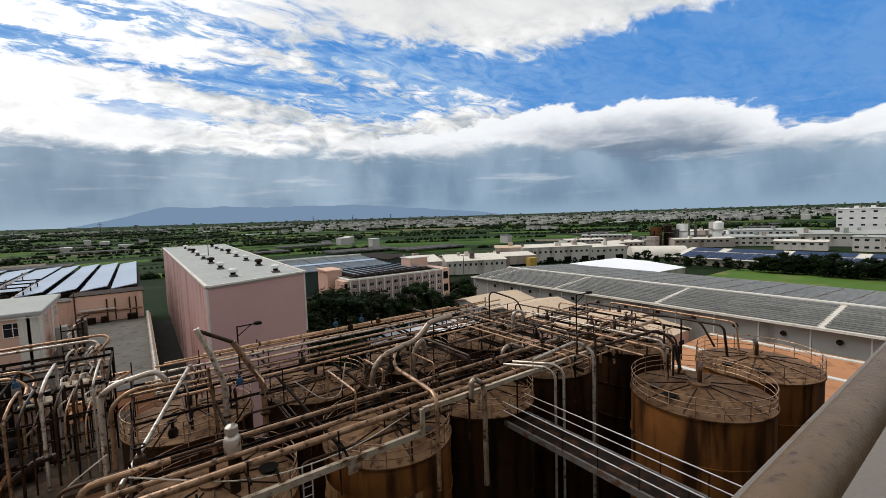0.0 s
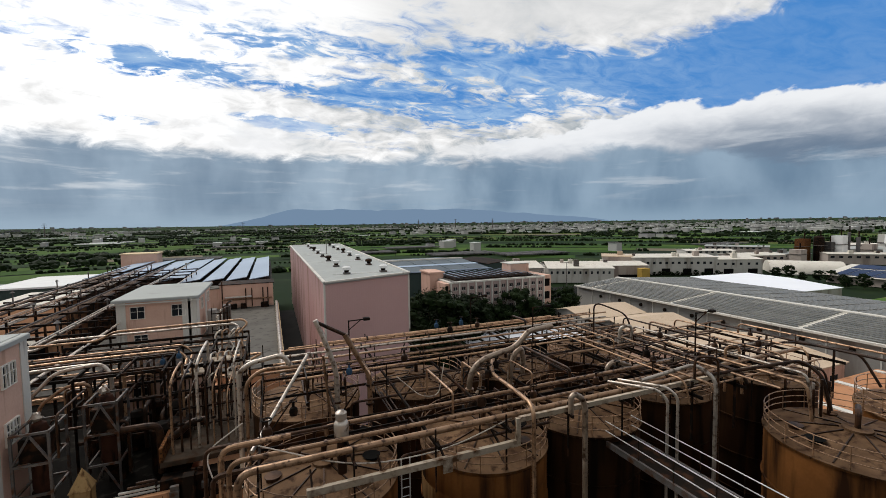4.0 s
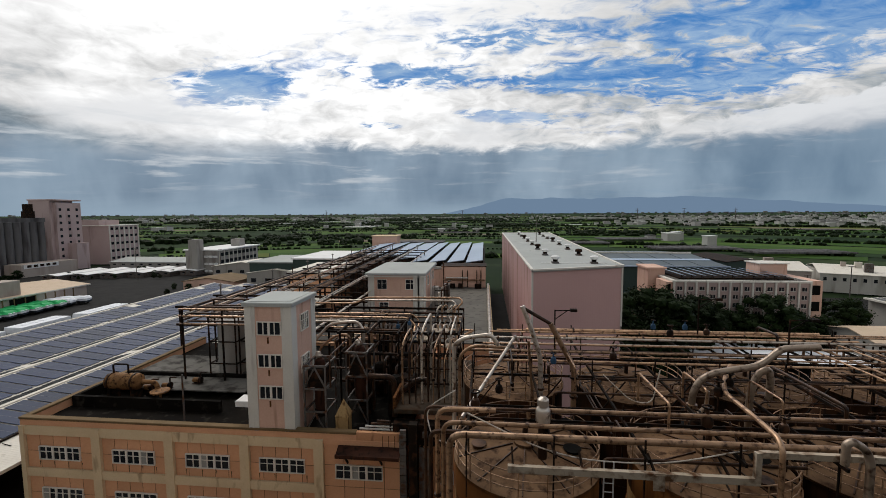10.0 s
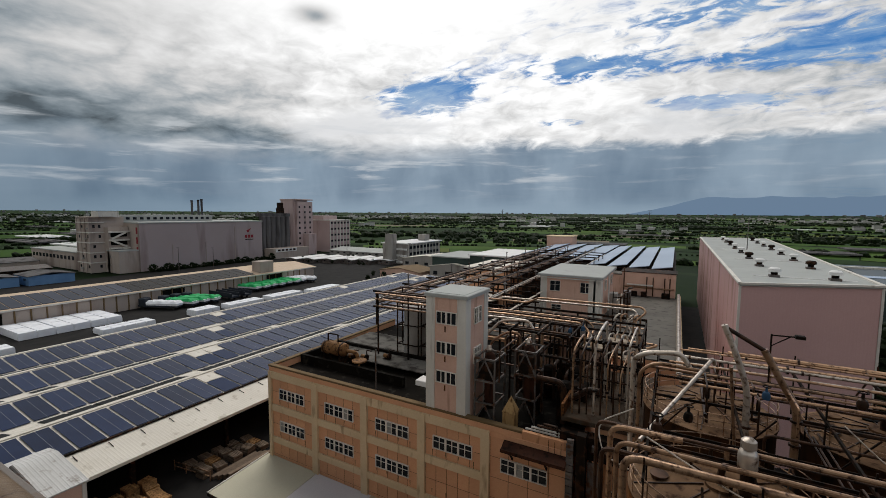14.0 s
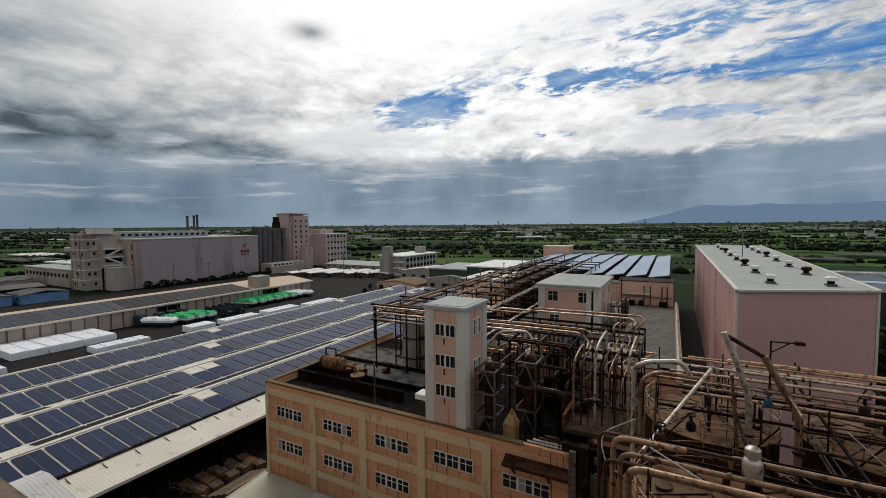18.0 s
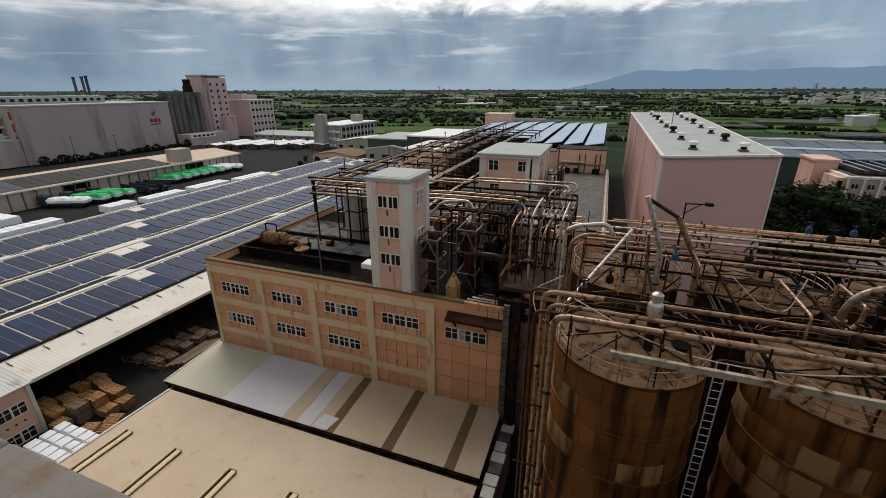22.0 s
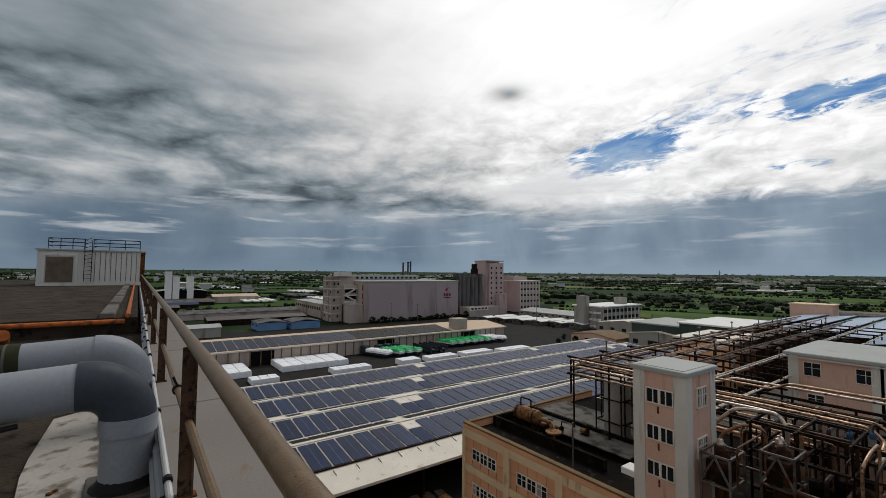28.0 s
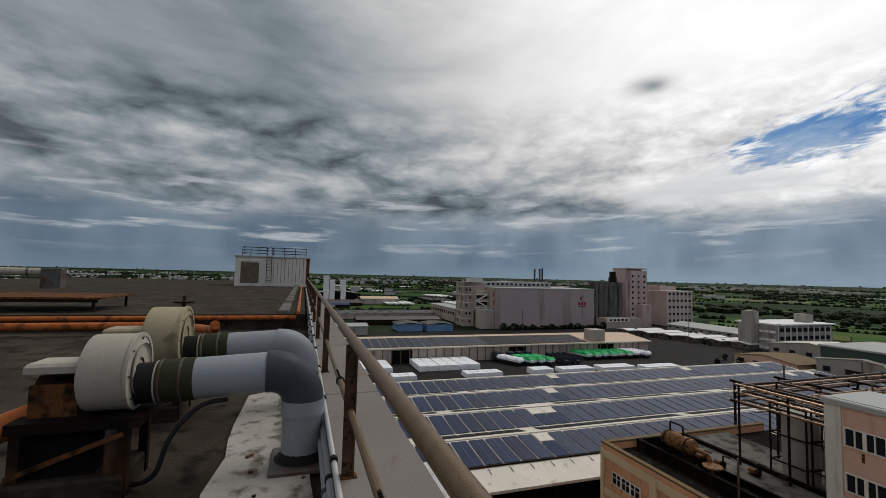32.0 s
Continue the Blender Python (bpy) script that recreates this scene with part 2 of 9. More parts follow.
    col = mix(m("MULTIPLY", rift, ramp(az, 0.0, 25.0, 0.35, 0.75)), col, (0.80, 0.84, 0.88, 1))
    # broken bright cloud over the camera's back
    back = ramp(Y, -0.42, -0.80)
    col = mix(back, col, mix(n_mid, (0.43, 0.44, 0.45, 1), (1.18, 1.17, 1.14, 1)))
    # darker sky overhead, out of view, added to cut the fill light
    col = mix(ramp(el, 38.0, 62.0, 0.0, 0.5), col, (0.10, 0.12, 0.15, 1))
    # below the horizon
    col = mix(ramp(el, 0.0, -3.0), col, (0.09, 0.11, 0.10, 1))

    bg = nd("ShaderNodeBackground")
    L(col, bg.inputs[0])
    bg.inputs[1].default_value = 1.0
    L(bg.outputs[0], nd("ShaderNodeOutputWorld").inputs[0])


sky_world()
sun = new("sun", bpy.data.lights.new("sun", "SUN"))
sun.data.energy, sun.data.angle, sun.data.color = 2.25, radians(40), (1.0, 0.96, 0.91)
_d = Vector((-math.sin(radians(SUN_AZ)) * math.cos(radians(SUN_EL)), math.cos(radians(SUN_AZ)) * math.cos(radians(SUN_EL)), math.sin(radians(SUN_EL))))
sun.matrix_world = look(_d * 300, (0, 0, 0))

# ---- materials ----
MATS = {}


def mat(name, a, b=None, rough=0.75, metal=0.0, scale=0.6, fine=9.0, bump=0.15, stain=None, amount=0.5, streak=1.0, vary=0.0, sheet=None, glass=False, spread=0.14, spec=0.07):
    """A surface of two tones, a and b, with fine grain, stains (stretched down by streak), a tone that differs from object to object, and ribs (sheet: axis, spacing)."""
    if name in MATS:
        return MATS[name]
    b = b or tuple(c * 0.78 for c in a)
    mt = bpy.data.materials.new(name)
    mt.use_nodes = True
    nt = mt.node_tree
    L = nt.links.new
    bs = nt.nodes["Principled BSDF"]
    co = nt.nodes.new("ShaderNodeTexCoord").outputs["Object"]

    def nz(sc, det, vec=co, dist=0.0):
        n = nt.nodes.new("ShaderNodeTexNoise")
        L(vec, n.inputs["Vector"])
        n.inputs["Scale"].default_value, n.inputs["Detail"].default_value, n.inputs["Distortion"].default_value = sc, det, dist
        return n.outputs[0]

    def rp(v, lo, hi):
        n = nt.nodes.new("ShaderNodeMapRange")
        L(v, n.inputs[0])
        n.inputs[1].default_value, n.inputs[2].default_value = lo, hi
        return n.outputs[0]

    def mx(f, x, y, blend="MIX"):
        n = nt.nodes.new("ShaderNodeMix")
        n.data_type, n.blend_type = "RGBA", blend
        for s, v in ((n.inputs[0], f), (n.inputs[6], x), (n.inputs[7], y)):
            if isinstance(v, (tuple, float, int)):
                s.default_value = v
            else:
                L(v, s)
        return n.outputs[2]

    big, small = nz(scale, 7, dist=0.1), nz(fine, 5)
    col = mx(rp(big, 0.5 - spread * 1.4, 0.5 + spread * 1.4), (*a, 1), (*b, 1))
    col = mx(0.35, col, mx(small, (0.35, 0.35, 0.35, 1), (1, 1, 1, 1)), "SOFT_LIGHT")
    if stain:
        mp = nt.nodes.new("ShaderNodeMapping")
        L(co, mp.inputs[0])
        mp.inputs[3].default_value = (1, 1, 1 / streak)
        s = nz(scale * 2.7, 9, mp.outputs[0], 0.15)
        col = mx(rp(s, 0.62 - amount * 0.3, 0.72 - amount * 0.16), col, (*stain, 1))
    if vary:
        oi = nt.nodes.new("ShaderNodeObjectInfo").outputs["Random"]
        mr = nt.nodes.new("ShaderNodeMapRange")
        L(oi, mr.inputs[0])
        mr.inputs[3].default_value, mr.inputs[4].default_value = 1 - vary, 1 + vary
        hs = nt.nodes.new("ShaderNodeHueSaturation")
        L(mr.outputs[0], hs.inputs["Value"])
        L(col, hs.inputs["Color"])
        col = hs.outputs[0]
    L(col, bs.inputs["Base Color"])
    bs.inputs["Metallic"].default_value = metal
    bs.inputs["Specular IOR Level"].default_value = spec
    if glass:
        bs.inputs["Roughness"].default_value = rough
    else:
        r = nt.nodes.new("ShaderNodeMapRange")
        L(small, r.inputs[0])
        r.inputs[3].default_value, r.inputs[4].default_value = max(rough - 0.12, 0.05), min(rough + 0.12, 1)
        L(r.outputs[0], bs.inputs["Roughness"])
    h = small
    if sheet:
        wv = nt.nodes.new("ShaderNodeTexWave")
        wv.bands_direction, wv.wave_profile = sheet[0], "SIN"
        L(co, wv.inputs[0])
        wv.inputs["Scale"].default_value = 0.314 / sheet[1]
        ad = nt.nodes.new("ShaderNodeMath")
        ad.operation = "MULTIPLY_ADD"
        L(rp(wv.outputs[1], 0.6, 0.9), ad.inputs[0])
        ad.inputs[1].default_value = 3.0
        L(small, ad.inputs[2])
        h = ad.outputs[0]
    if bump:
        bp = nt.nodes.new("ShaderNodeBump")
        bp.inputs["Strength"].default_value, bp.inputs["Distance"].default_value = bump, 0.03
        L(h, bp.inputs["Height"])
        L(bp.outputs[0], bs.inputs["Normal"])
    MATS[name] = mt
    return mt


RUST = (0.085, 0.035, 0.016)
M_ORANGE = mat("orange wall cladding", (0.66, 0.345, 0.195), (0.59, 0.30, 0.168), 0.8, scale=0.5, vary=0.08, bump=0.06)
M_BELT = mat("cream render band", (0.68, 0.52, 0.33), (0.60, 0.45, 0.28), 0.8, stain=(0.40, 0.28, 0.17), amount=0.12, streak=4, bump=0.08)
M_PEACH = mat("peach tower paint", (0.62, 0.40, 0.31), (0.56, 0.35, 0.27), 0.75, stain=(0.44, 0.27, 0.20), amount=0.08, streak=8, bump=0.05)
M_TRIM = mat("off-white corner trim", (0.5940, 0.5670, 0.5130), (0.5400, 0.5130, 0.4590), 0.7, stain=(0.3780, 0.3420, 0.2970), amount=0.06, streak=8, bump=0.05)
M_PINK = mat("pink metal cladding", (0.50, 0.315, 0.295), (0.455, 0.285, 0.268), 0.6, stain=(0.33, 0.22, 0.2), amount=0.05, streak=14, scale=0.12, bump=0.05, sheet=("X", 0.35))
# same pink; brown streaks, made heavier to paint in the side's shade
M_PINKY = mat("streaked shade-dark pink side cladding", (0.50, 0.315, 0.295), (0.455, 0.285, 0.268), 0.6, stain=(0.24, 0.13, 0.09), amount=0.42, streak=14, scale=0.12, bump=0.25, sheet=("Y", 0.35))
M_ROOFW = mat("grey-white roof membrane", (0.345, 0.355, 0.335), (0.295, 0.305, 0.288), 0.6, stain=(0.2962, 0.3032, 0.2821), amount=0.12, scale=0.15)
M_BEIGE = mat("beige corrugated roof", (0.53, 0.405, 0.29), (0.475, 0.358, 0.252), 0.6, scale=0.35, fine=14, sheet=("X", 0.25), bump=0.25, stain=(0.44, 0.325, 0.225), amount=0.06, streak=0.12)
M_AWN = mat("sage awning sheet", (0.475, 0.445, 0.335), (0.43, 0.40, 0.30), 0.5, scale=0.3, sheet=("X", 0.2), bump=0.2, vary=0.05)
M_AWNB = mat("tan awning sheet", (0.50, 0.39, 0.265), (0.45, 0.345, 0.23), 0.55, scale=0.4, fine=12, sheet=("X", 0.2), bump=0.3, vary=0.05)
M_AWNW = mat("pale grey awning sheet", (0.55, 0.52, 0.52), (0.50, 0.47, 0.48), 0.5, scale=0.3, bump=0.06)
M_BROWN = mat("brown stained sheet", (0.16, 0.105, 0.055), (0.12, 0.08, 0.04), 0.7, scale=0.6)
M_ASPH = mat("dark asphalt", (0.0209, 0.0196, 0.0185), (0.0142, 0.0134, 0.0125), 0.85, scale=0.12, fine=3, stain=(0.0125, 0.0121, 0.0117), amount=0.5, bump=0.1)
M_CONC = mat("worn concrete", (0.1346, 0.1257, 0.1122), (0.0987, 0.0920, 0.0808), 0.85, scale=0.35, fine=6, stain=(0.0404, 0.0359, 0.0314), amount=0.5, bump=0.2)
M_ROOFD = mat("dirty flat roof", (0.064, 0.050, 0.037), (0.010, 0.008, 0.006), 0.9, scale=1.1, fine=22, stain=(0.010, 0.008, 0.0065), amount=0.28, bump=0.7, spread=0.2)
M_PAD = mat("chalky concrete slab", (0.40, 0.375, 0.335), (0.29, 0.265, 0.235), 0.85, scale=2.2, fine=30, stain=(0.13, 0.105, 0.08), amount=0.30, bump=0.3, spread=0.2)
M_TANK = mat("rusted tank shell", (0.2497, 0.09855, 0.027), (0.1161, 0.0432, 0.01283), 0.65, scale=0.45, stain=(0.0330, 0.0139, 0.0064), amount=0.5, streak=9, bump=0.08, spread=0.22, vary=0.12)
# darker copy of the shell colour, for tanks in shade under the rack
M_TANK_SHADE = mat("shade-dark tank shell", (0.060, 0.026, 0.010), (0.022, 0.010, 0.005), 0.7, scale=0.45, stain=(0.010, 0.006, 0.004), amount=0.5, streak=9, bump=0.08, spread=0.22, vary=0.12)
M_TANKP = mat("faded tank plate", (0.36, 0.215, 0.095), (0.25, 0.135, 0.055), 0.6, scale=0.6, stain=(0.0897, 0.0359, 0.0134), amount=0.5, streak=9, bump=0.08, vary=0.2, spread=0.2)
M_TROOF = mat("weathered tank roof", (0.172, 0.1, 0.0536), (0.076, 0.04, 0.02), 0.65, scale=0.9, fine=14, stain=(0.040, 0.018, 0.008), amount=0.34, bump=0.12, vary=0.2)
M_WET = mat("wet black bitumen", (0.011, 0.009, 0.007), (0.005, 0.0045, 0.004), 0.75, scale=0.5, fine=8, stain=(0.03, 0.027, 0.022), amount=0.15, bump=0.2, spread=0.15, spec=0.02)
M_PIPE = mat("tan rusty pipe", (0.45, 0.2745, 0.162), (0.182, 0.098, 0.0504), 0.34, metal=0.45, scale=1.6, fine=20, stain=(0.05, 0.021, 0.010), amount=0.32, bump=0.05, vary=0.35, spread=0.2, spec=0.45)
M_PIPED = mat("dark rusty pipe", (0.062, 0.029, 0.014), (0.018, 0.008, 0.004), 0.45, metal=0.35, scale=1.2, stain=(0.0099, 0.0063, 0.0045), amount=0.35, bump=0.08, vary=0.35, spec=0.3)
M_PIPEG = mat("grey galvanised pipe", (0.56, 0.49, 0.42), (0.36, 0.30, 0.24), 0.34, metal=0.5, scale=1.2, stain=(0.10, 0.055, 0.03), amount=0.28, bump=0.05, vary=0.2, spec=0.45)
M_PIPET = mat("weathered grey-tan pipe", (0.40, 0.31, 0.235), (0.22, 0.155, 0.105), 0.36, metal=0.45, scale=1.2, stain=(0.06, 0.03, 0.016), amount=0.35, bump=0.05, vary=0.2, spec=0.4)
M_OXIDE = mat("dark red-oxide sheet", (0.060, 0.024, 0.014), (0.034, 0.014, 0.009), 0.6, scale=1.0, fine=16, stain=(0.014, 0.008, 0.006), amount=0.3, streak=4)
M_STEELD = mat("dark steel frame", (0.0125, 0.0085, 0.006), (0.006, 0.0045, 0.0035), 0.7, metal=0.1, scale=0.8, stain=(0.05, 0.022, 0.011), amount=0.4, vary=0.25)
M_STEELG = mat("grey painted steel", (0.125, 0.115, 0.108), (0.075, 0.068, 0.062), 0.55, metal=0.2, scale=0.8, stain=RUST, amount=0.4, vary=0.2, spec=0.25)
M_CREAMST = mat("cream painted channel steel", (0.4092, 0.3423, 0.2679), (0.3348, 0.2679, 0.1935), 0.6, scale=0.8, stain=(0.0992, 0.0496, 0.0248), amount=0.45)
M_CHROME = mat("bright handrail steel", (0.62, 0.61, 0.60), (0.5, 0.49, 0.48), 0.35, metal=0.6, scale=0.9, bump=0.03)
M_RAIL = mat("worn brown handrail paint", (0.1387, 0.0900, 0.0480), (0.0900, 0.0540, 0.0270), 0.42, metal=0.1, scale=26, fine=160, stain=(0.045, 0.022, 0.011), amount=0.05, bump=0.12, spread=0.2, spec=0.3)
M_COPE = mat("grey metal coping", (0.175, 0.156, 0.140), (0.150, 0.132, 0.117), 0.6, scale=1.2, fine=50, bump=0.12, stain=(0.16, 0.11, 0.075), amount=0.05, spread=0.2)
M_POST = mat("rust-brown post paint", (0.085, 0.048, 0.028), (0.045, 0.025, 0.015), 0.6, scale=9, fine=60, bump=0.15, stain=(0.02, 0.012, 0.008), amount=0.3)
M_ORANGED = mat("rust-stained orange cladding", (0.60, 0.30, 0.16), (0.50, 0.245, 0.125), 0.8, stain=(0.22, 0.10, 0.05), amount=0.12, streak=4, vary=0.08, bump=0.06)
M_PVC = mat("grey plastic duct", (0.235, 0.250, 0.272), (0.205, 0.218, 0.236), 0.45, scale=2, fine=40, bump=0.04, spec=0.2)
M_PVCD = mat("dark grey elbow plastic", (0.0486, 0.0558, 0.0666), (0.0360, 0.0414, 0.0504), 0.4, scale=2, fine=25, bump=0.04)
M_FAN = mat("cream fan housing", (0.3672, 0.3366, 0.2815), (0.3182, 0.2876, 0.2356), 0.5, scale=2, fine=25, bump=0.05, stain=(0.2570, 0.2264, 0.1836), amount=0.1)
M_FANO = mat("olive-cream fan housing", (0.335, 0.285, 0.185), (0.285, 0.24, 0.15), 0.5, scale=2, fine=25, bump=0.05, stain=(0.20, 0.16, 0.10), amount=0.15)
M_RUBBER = mat("black rubber sleeve", (0.018, 0.018, 0.018), (0.012, 0.012, 0.011), 0.55, scale=4)
M_OLIVE = mat("olive clamp sleeve", (0.0330, 0.0341, 0.0176), (0.0248, 0.0259, 0.0138), 0.6, scale=4)
M_ORPIPE = mat("orange plastic pipe", (0.4200, 0.1190, 0.0315), (0.3360, 0.0875, 0.0245), 0.5, scale=2, stain=(0.1400, 0.0490, 0.0210), amount=0.35)
M_RUSTP = mat("rusted base plate", (0.1560, 0.0630, 0.0210), (0.0780, 0.0330, 0.0132), 0.85, scale=3, fine=20, stain=(0.0180, 0.0108, 0.0072), amount=0.5, bump=0.3)
# near-black paint in place of the shade inside openings
M_BLACK = mat("shade-black interior", (0.0060, 0.0055, 0.0050), (0.0040, 0.0040, 0.0035), 0.9)
M_WHITE = mat("white paint", (0.6992, 0.6900, 0.6716), (0.6256, 0.6164, 0.5980), 0.6, scale=0.3)
M_GLASS = mat("dark window glass", (0.018, 0.020, 0.024), (0.012, 0.014, 0.017), 0.1, glass=True, bump=0, spec=0.07)
M_BLIND = mat("pale blind behind glass", (0.3000, 0.2940, 0.2760), (0.2520, 0.2460, 0.2280), 0.3, bump=0)
M_FRAME = mat("cream window frame", (0.72, 0.67, 0.60), (0.64, 0.59, 0.52), 0.55)
M_PANEL = mat("navy solar glass", (0.011, 0.022, 0.060), (0.007, 0.0145, 0.044), 0.30, scale=0.3, bump=0.0, vary=0.3, glass=True, spec=0.10)
M_PANELF = mat("far solar glass", (0.010, 0.021, 0.060), (0.012, 0.023, 0.060), 0.34, scale=0.06, bump=0.0, glass=True, spec=0.05)
M_ALU = mat("aluminium frame", (0.1600, 0.1680, 0.1920), (0.1280, 0.1360, 0.1520), 0.5)
M_SHED = mat("cream shed roof", (0.64, 0.595, 0.515), (0.57, 0.525, 0.45), 0.55, scale=0.3, fine=6, sheet=("Y", 0.3), bump=0.2, stain=(0.44, 0.39, 0.32), amount=0.06)
M_DRUM = mat("rust-orange drum", (0.26, 0.135, 0.055), (0.13, 0.062, 0.026), 0.6, scale=1.5, fine=18, stain=(0.05, 0.024, 0.012), amount=0.4, bump=0.1)
M_TARPW = mat("white tarpaulin", (0.78, 0.79, 0.81), (0.66, 0.67, 0.70), 0.55, scale=1.0, fine=4, bump=0.3)
M_TARPG = mat("green tarpaulin", (0.03, 0.36, 0.115), (0.022, 0.27, 0.085), 0.5, scale=0.8, fine=4, bump=0.3)
M_TRUCK = mat("dark truck body", (0.03, 0.035, 0.045), (0.02, 0.024, 0.03), 0.5)
M_WOOD = mat("weathered pallet timber", (0.36, 0.20, 0.085), (0.25, 0.135, 0.055), 0.85, scale=2, vary=0.3, stain=(0.12, 0.06, 0.03), amount=0.4)
M_WOODG = mat("grey old timber", (0.1760, 0.1320, 0.0960), (0.1200, 0.0880, 0.0640), 0.85, scale=2, vary=0.3)
M_WARE = mat("pale mauve render", (0.345, 0.290, 0.288), (0.310, 0.258, 0.256), 0.8, scale=0.05, stain=(0.26, 0.205, 0.2), amount=0.25, streak=6)
M_SCREED = mat("damp grey roof screed", (0.118, 0.108, 0.094), (0.080, 0.073, 0.063), 0.65, scale=0.4, fine=6, bump=0.06, stain=(0.05, 0.045, 0.038), amount=0.25)
M_WAREC = mat("dusty cream render", (0.3910, 0.3315, 0.2890), (0.3400, 0.2848, 0.2465), 0.8, scale=0.06, stain=(0.2380, 0.1870, 0.1615), amount=0.4, streak=5)
M_SILO = mat("grey silo concrete", (0.1215, 0.1170, 0.1147), (0.0900, 0.0855, 0.0855), 0.8, scale=0.1, streak=6, stain=(0.0540, 0.0495, 0.0495), amount=0.5)
M_GREYW = mat("pale grey wall", (0.315, 0.298, 0.272), (0.265, 0.250, 0.228), 0.75, scale=0.1, stain=(0.1920, 0.1664, 0.1472), amount=0.35, streak=5)
M_DORM = mat("grey-pink tile wall", (0.36, 0.275, 0.255), (0.31, 0.235, 0.215), 0.75, scale=0.15, bump=0.1)
M_GREEN = mat("dark green cladding", (0.045, 0.065, 0.058), (0.035, 0.052, 0.047), 0.6, scale=0.1, sheet=("X", 0.5))
M_BLUER = mat("pale blue-grey roof", (0.33, 0.40, 0.50), (0.27, 0.335, 0.43), 0.35, scale=0.05, sheet=("X", 0.4), bump=0.1)
M_LEAF = mat("dark foliage", (0.0102, 0.0195, 0.0046), (0.0042, 0.0084, 0.0023), 0.7, scale=0.4, fine=3, bump=0.3, vary=0.25, spread=0.2)
M_BARK = mat("bark", (0.10, 0.075, 0.05), (0.07, 0.05, 0.035), 0.9)


# ---- mesh tools ----
class Shape:
    """Collects vertices and faces, then makes one mesh."""

    def __init__(self):
        self.v, self.f = [], []

    def add(self, vs, fs):
        n = len(self.v)
        self.v.extend(vs)
        self.f.extend([tuple(i + n for i in q) for q in fs])
        return self

    def box(self, x0, y0, z0, x1, y1, z1):
        return self.add([(x, y, z) for z in (z0, z1) for x, y in ((x0, y0), (x1, y0), (x1, y1), (x0, y1))],
                        [(3, 2, 1, 0), (4, 5, 6, 7), (0, 1, 5, 4), (1, 2, 6, 5), (2, 3, 7, 6), (3, 0, 4, 7)])

    def cbox(self, x0, y0, z0, x1, y1, z1, c=0.02):
        """A box with its upper and upright edges cut off."""
        def ring(d, z):
            return [(x0 + d, y0 + c, z), (x0 + c, y0 + d, z), (x1 - c, y0 + d, z), (x1 - d, y0 + c, z), (x1 - d, y1 - c, z), (x1 - c, y1 - d, z), (x0 + c, y1 - d, z), (x0 + d, y1 - c, z)]
        vs = ring(0, z0) + ring(0, z1 - c) + [(min(max(x, x0 + c), x1 - c), min(max(y, y0 + c), y1 - c), z1) for x, y, _ in ring(0, 0)]
        fs = [tuple(range(7, -1, -1)), tuple(range(16, 24))]
        for k in (0, 8):
            fs += [(k + i, k + (i + 1) % 8, k + 8 + (i + 1) % 8, k + 8 + i) for i in range(8)]
        return self.add(vs, fs)

    def prism(self, poly, z0, z1):
        n = len(poly)
        zt = z1 if isinstance(z1, (list, tuple)) else [z1] * n
        return self.add([(x, y, z0) for x, y in poly] + [(x, y, z) for (x, y), z in zip(poly, zt)],
                        [tuple(range(n - 1, -1, -1)), tuple(range(n, 2 * n))] + [(i, (i + 1) % n, n + (i + 1) % n, n + i) for i in range(n)])

    def slab(self, quad, t=0.1):
        """A plate of thickness t under four corners."""
        q = [Vector(p) for p in quad]
        nrm = (q[1] - q[0]).cross(q[3] - q[0]).normalized()
        if nrm.z < 0:
            q.reverse()
            nrm = -nrm
        low = [p - nrm * t for p in q]
        return self.add([tuple(p) for p in low + q], [(3, 2, 1, 0), (4, 5, 6, 7), (0, 1, 5, 4), (1, 2, 6, 5), (2, 3, 7, 6), (3, 0, 4, 7)])

    def lathe(self, cx, cy, prof, n=24, a0=0.0, a1=360.0):
        full = abs(a1 - a0) >= 359.9
        m = n if full else n + 1
        vs = []
        for r, z in prof:
            for i in range(m):
                a = radians(a0 + (a1 - a0) * i / n)
                vs.append((cx + r * math.cos(a), cy + r * math.sin(a), z))
        fs = []
        for k in range(len(prof) - 1):
            for i in range(n):
                j = (i + 1) % m
                fs.append((k * m + i, k * m + j, (k + 1) * m + j, (k + 1) * m + i))
        return self.add(vs, fs)

    def tube(self, pts, r, n=8, caps=True):
        p = [Vector(q) for q in pts]
        rr = r if isinstance(r, (list, tuple)) else [r] * len(p)
        vs, u = [], None
        for i, q in enumerate(p):
            d = ((p[i] - p[i - 1]).normalized() if i else Vector()) + ((p[i + 1] - p[i]).normalized() if i + 1 < len(p) else Vector())
            if d.length < 1e-6:
                d = Vector((0, 0, 1))
            d.normalize()
            if u is None:
                u = d.orthogonal().normalized()
            u = (u - d * u.dot(d)).normalized()
            w = d.cross(u)
            k = 1.0
            if 0 < i < len(p) - 1:
                k = 1 / max(0.6, d.dot((p[i + 1] - p[i]).normalized()))
            for s in range(n):
                a = 2 * math.pi * s / n
                vs.append(tuple(q + (u * math.cos(a) + w * math.sin(a)) * rr[i] * k))
        fs = [(i * n + s, i * n + (s + 1) % n, (i + 1) * n + (s + 1) % n, (i + 1) * n + s) for i in range(len(p) - 1) for s in range(n)]
        if caps:
            fs += [tuple(range(n - 1, -1, -1)), tuple(range((len(p) - 1) * n, len(p) * n))]
        return self.add(vs, fs)

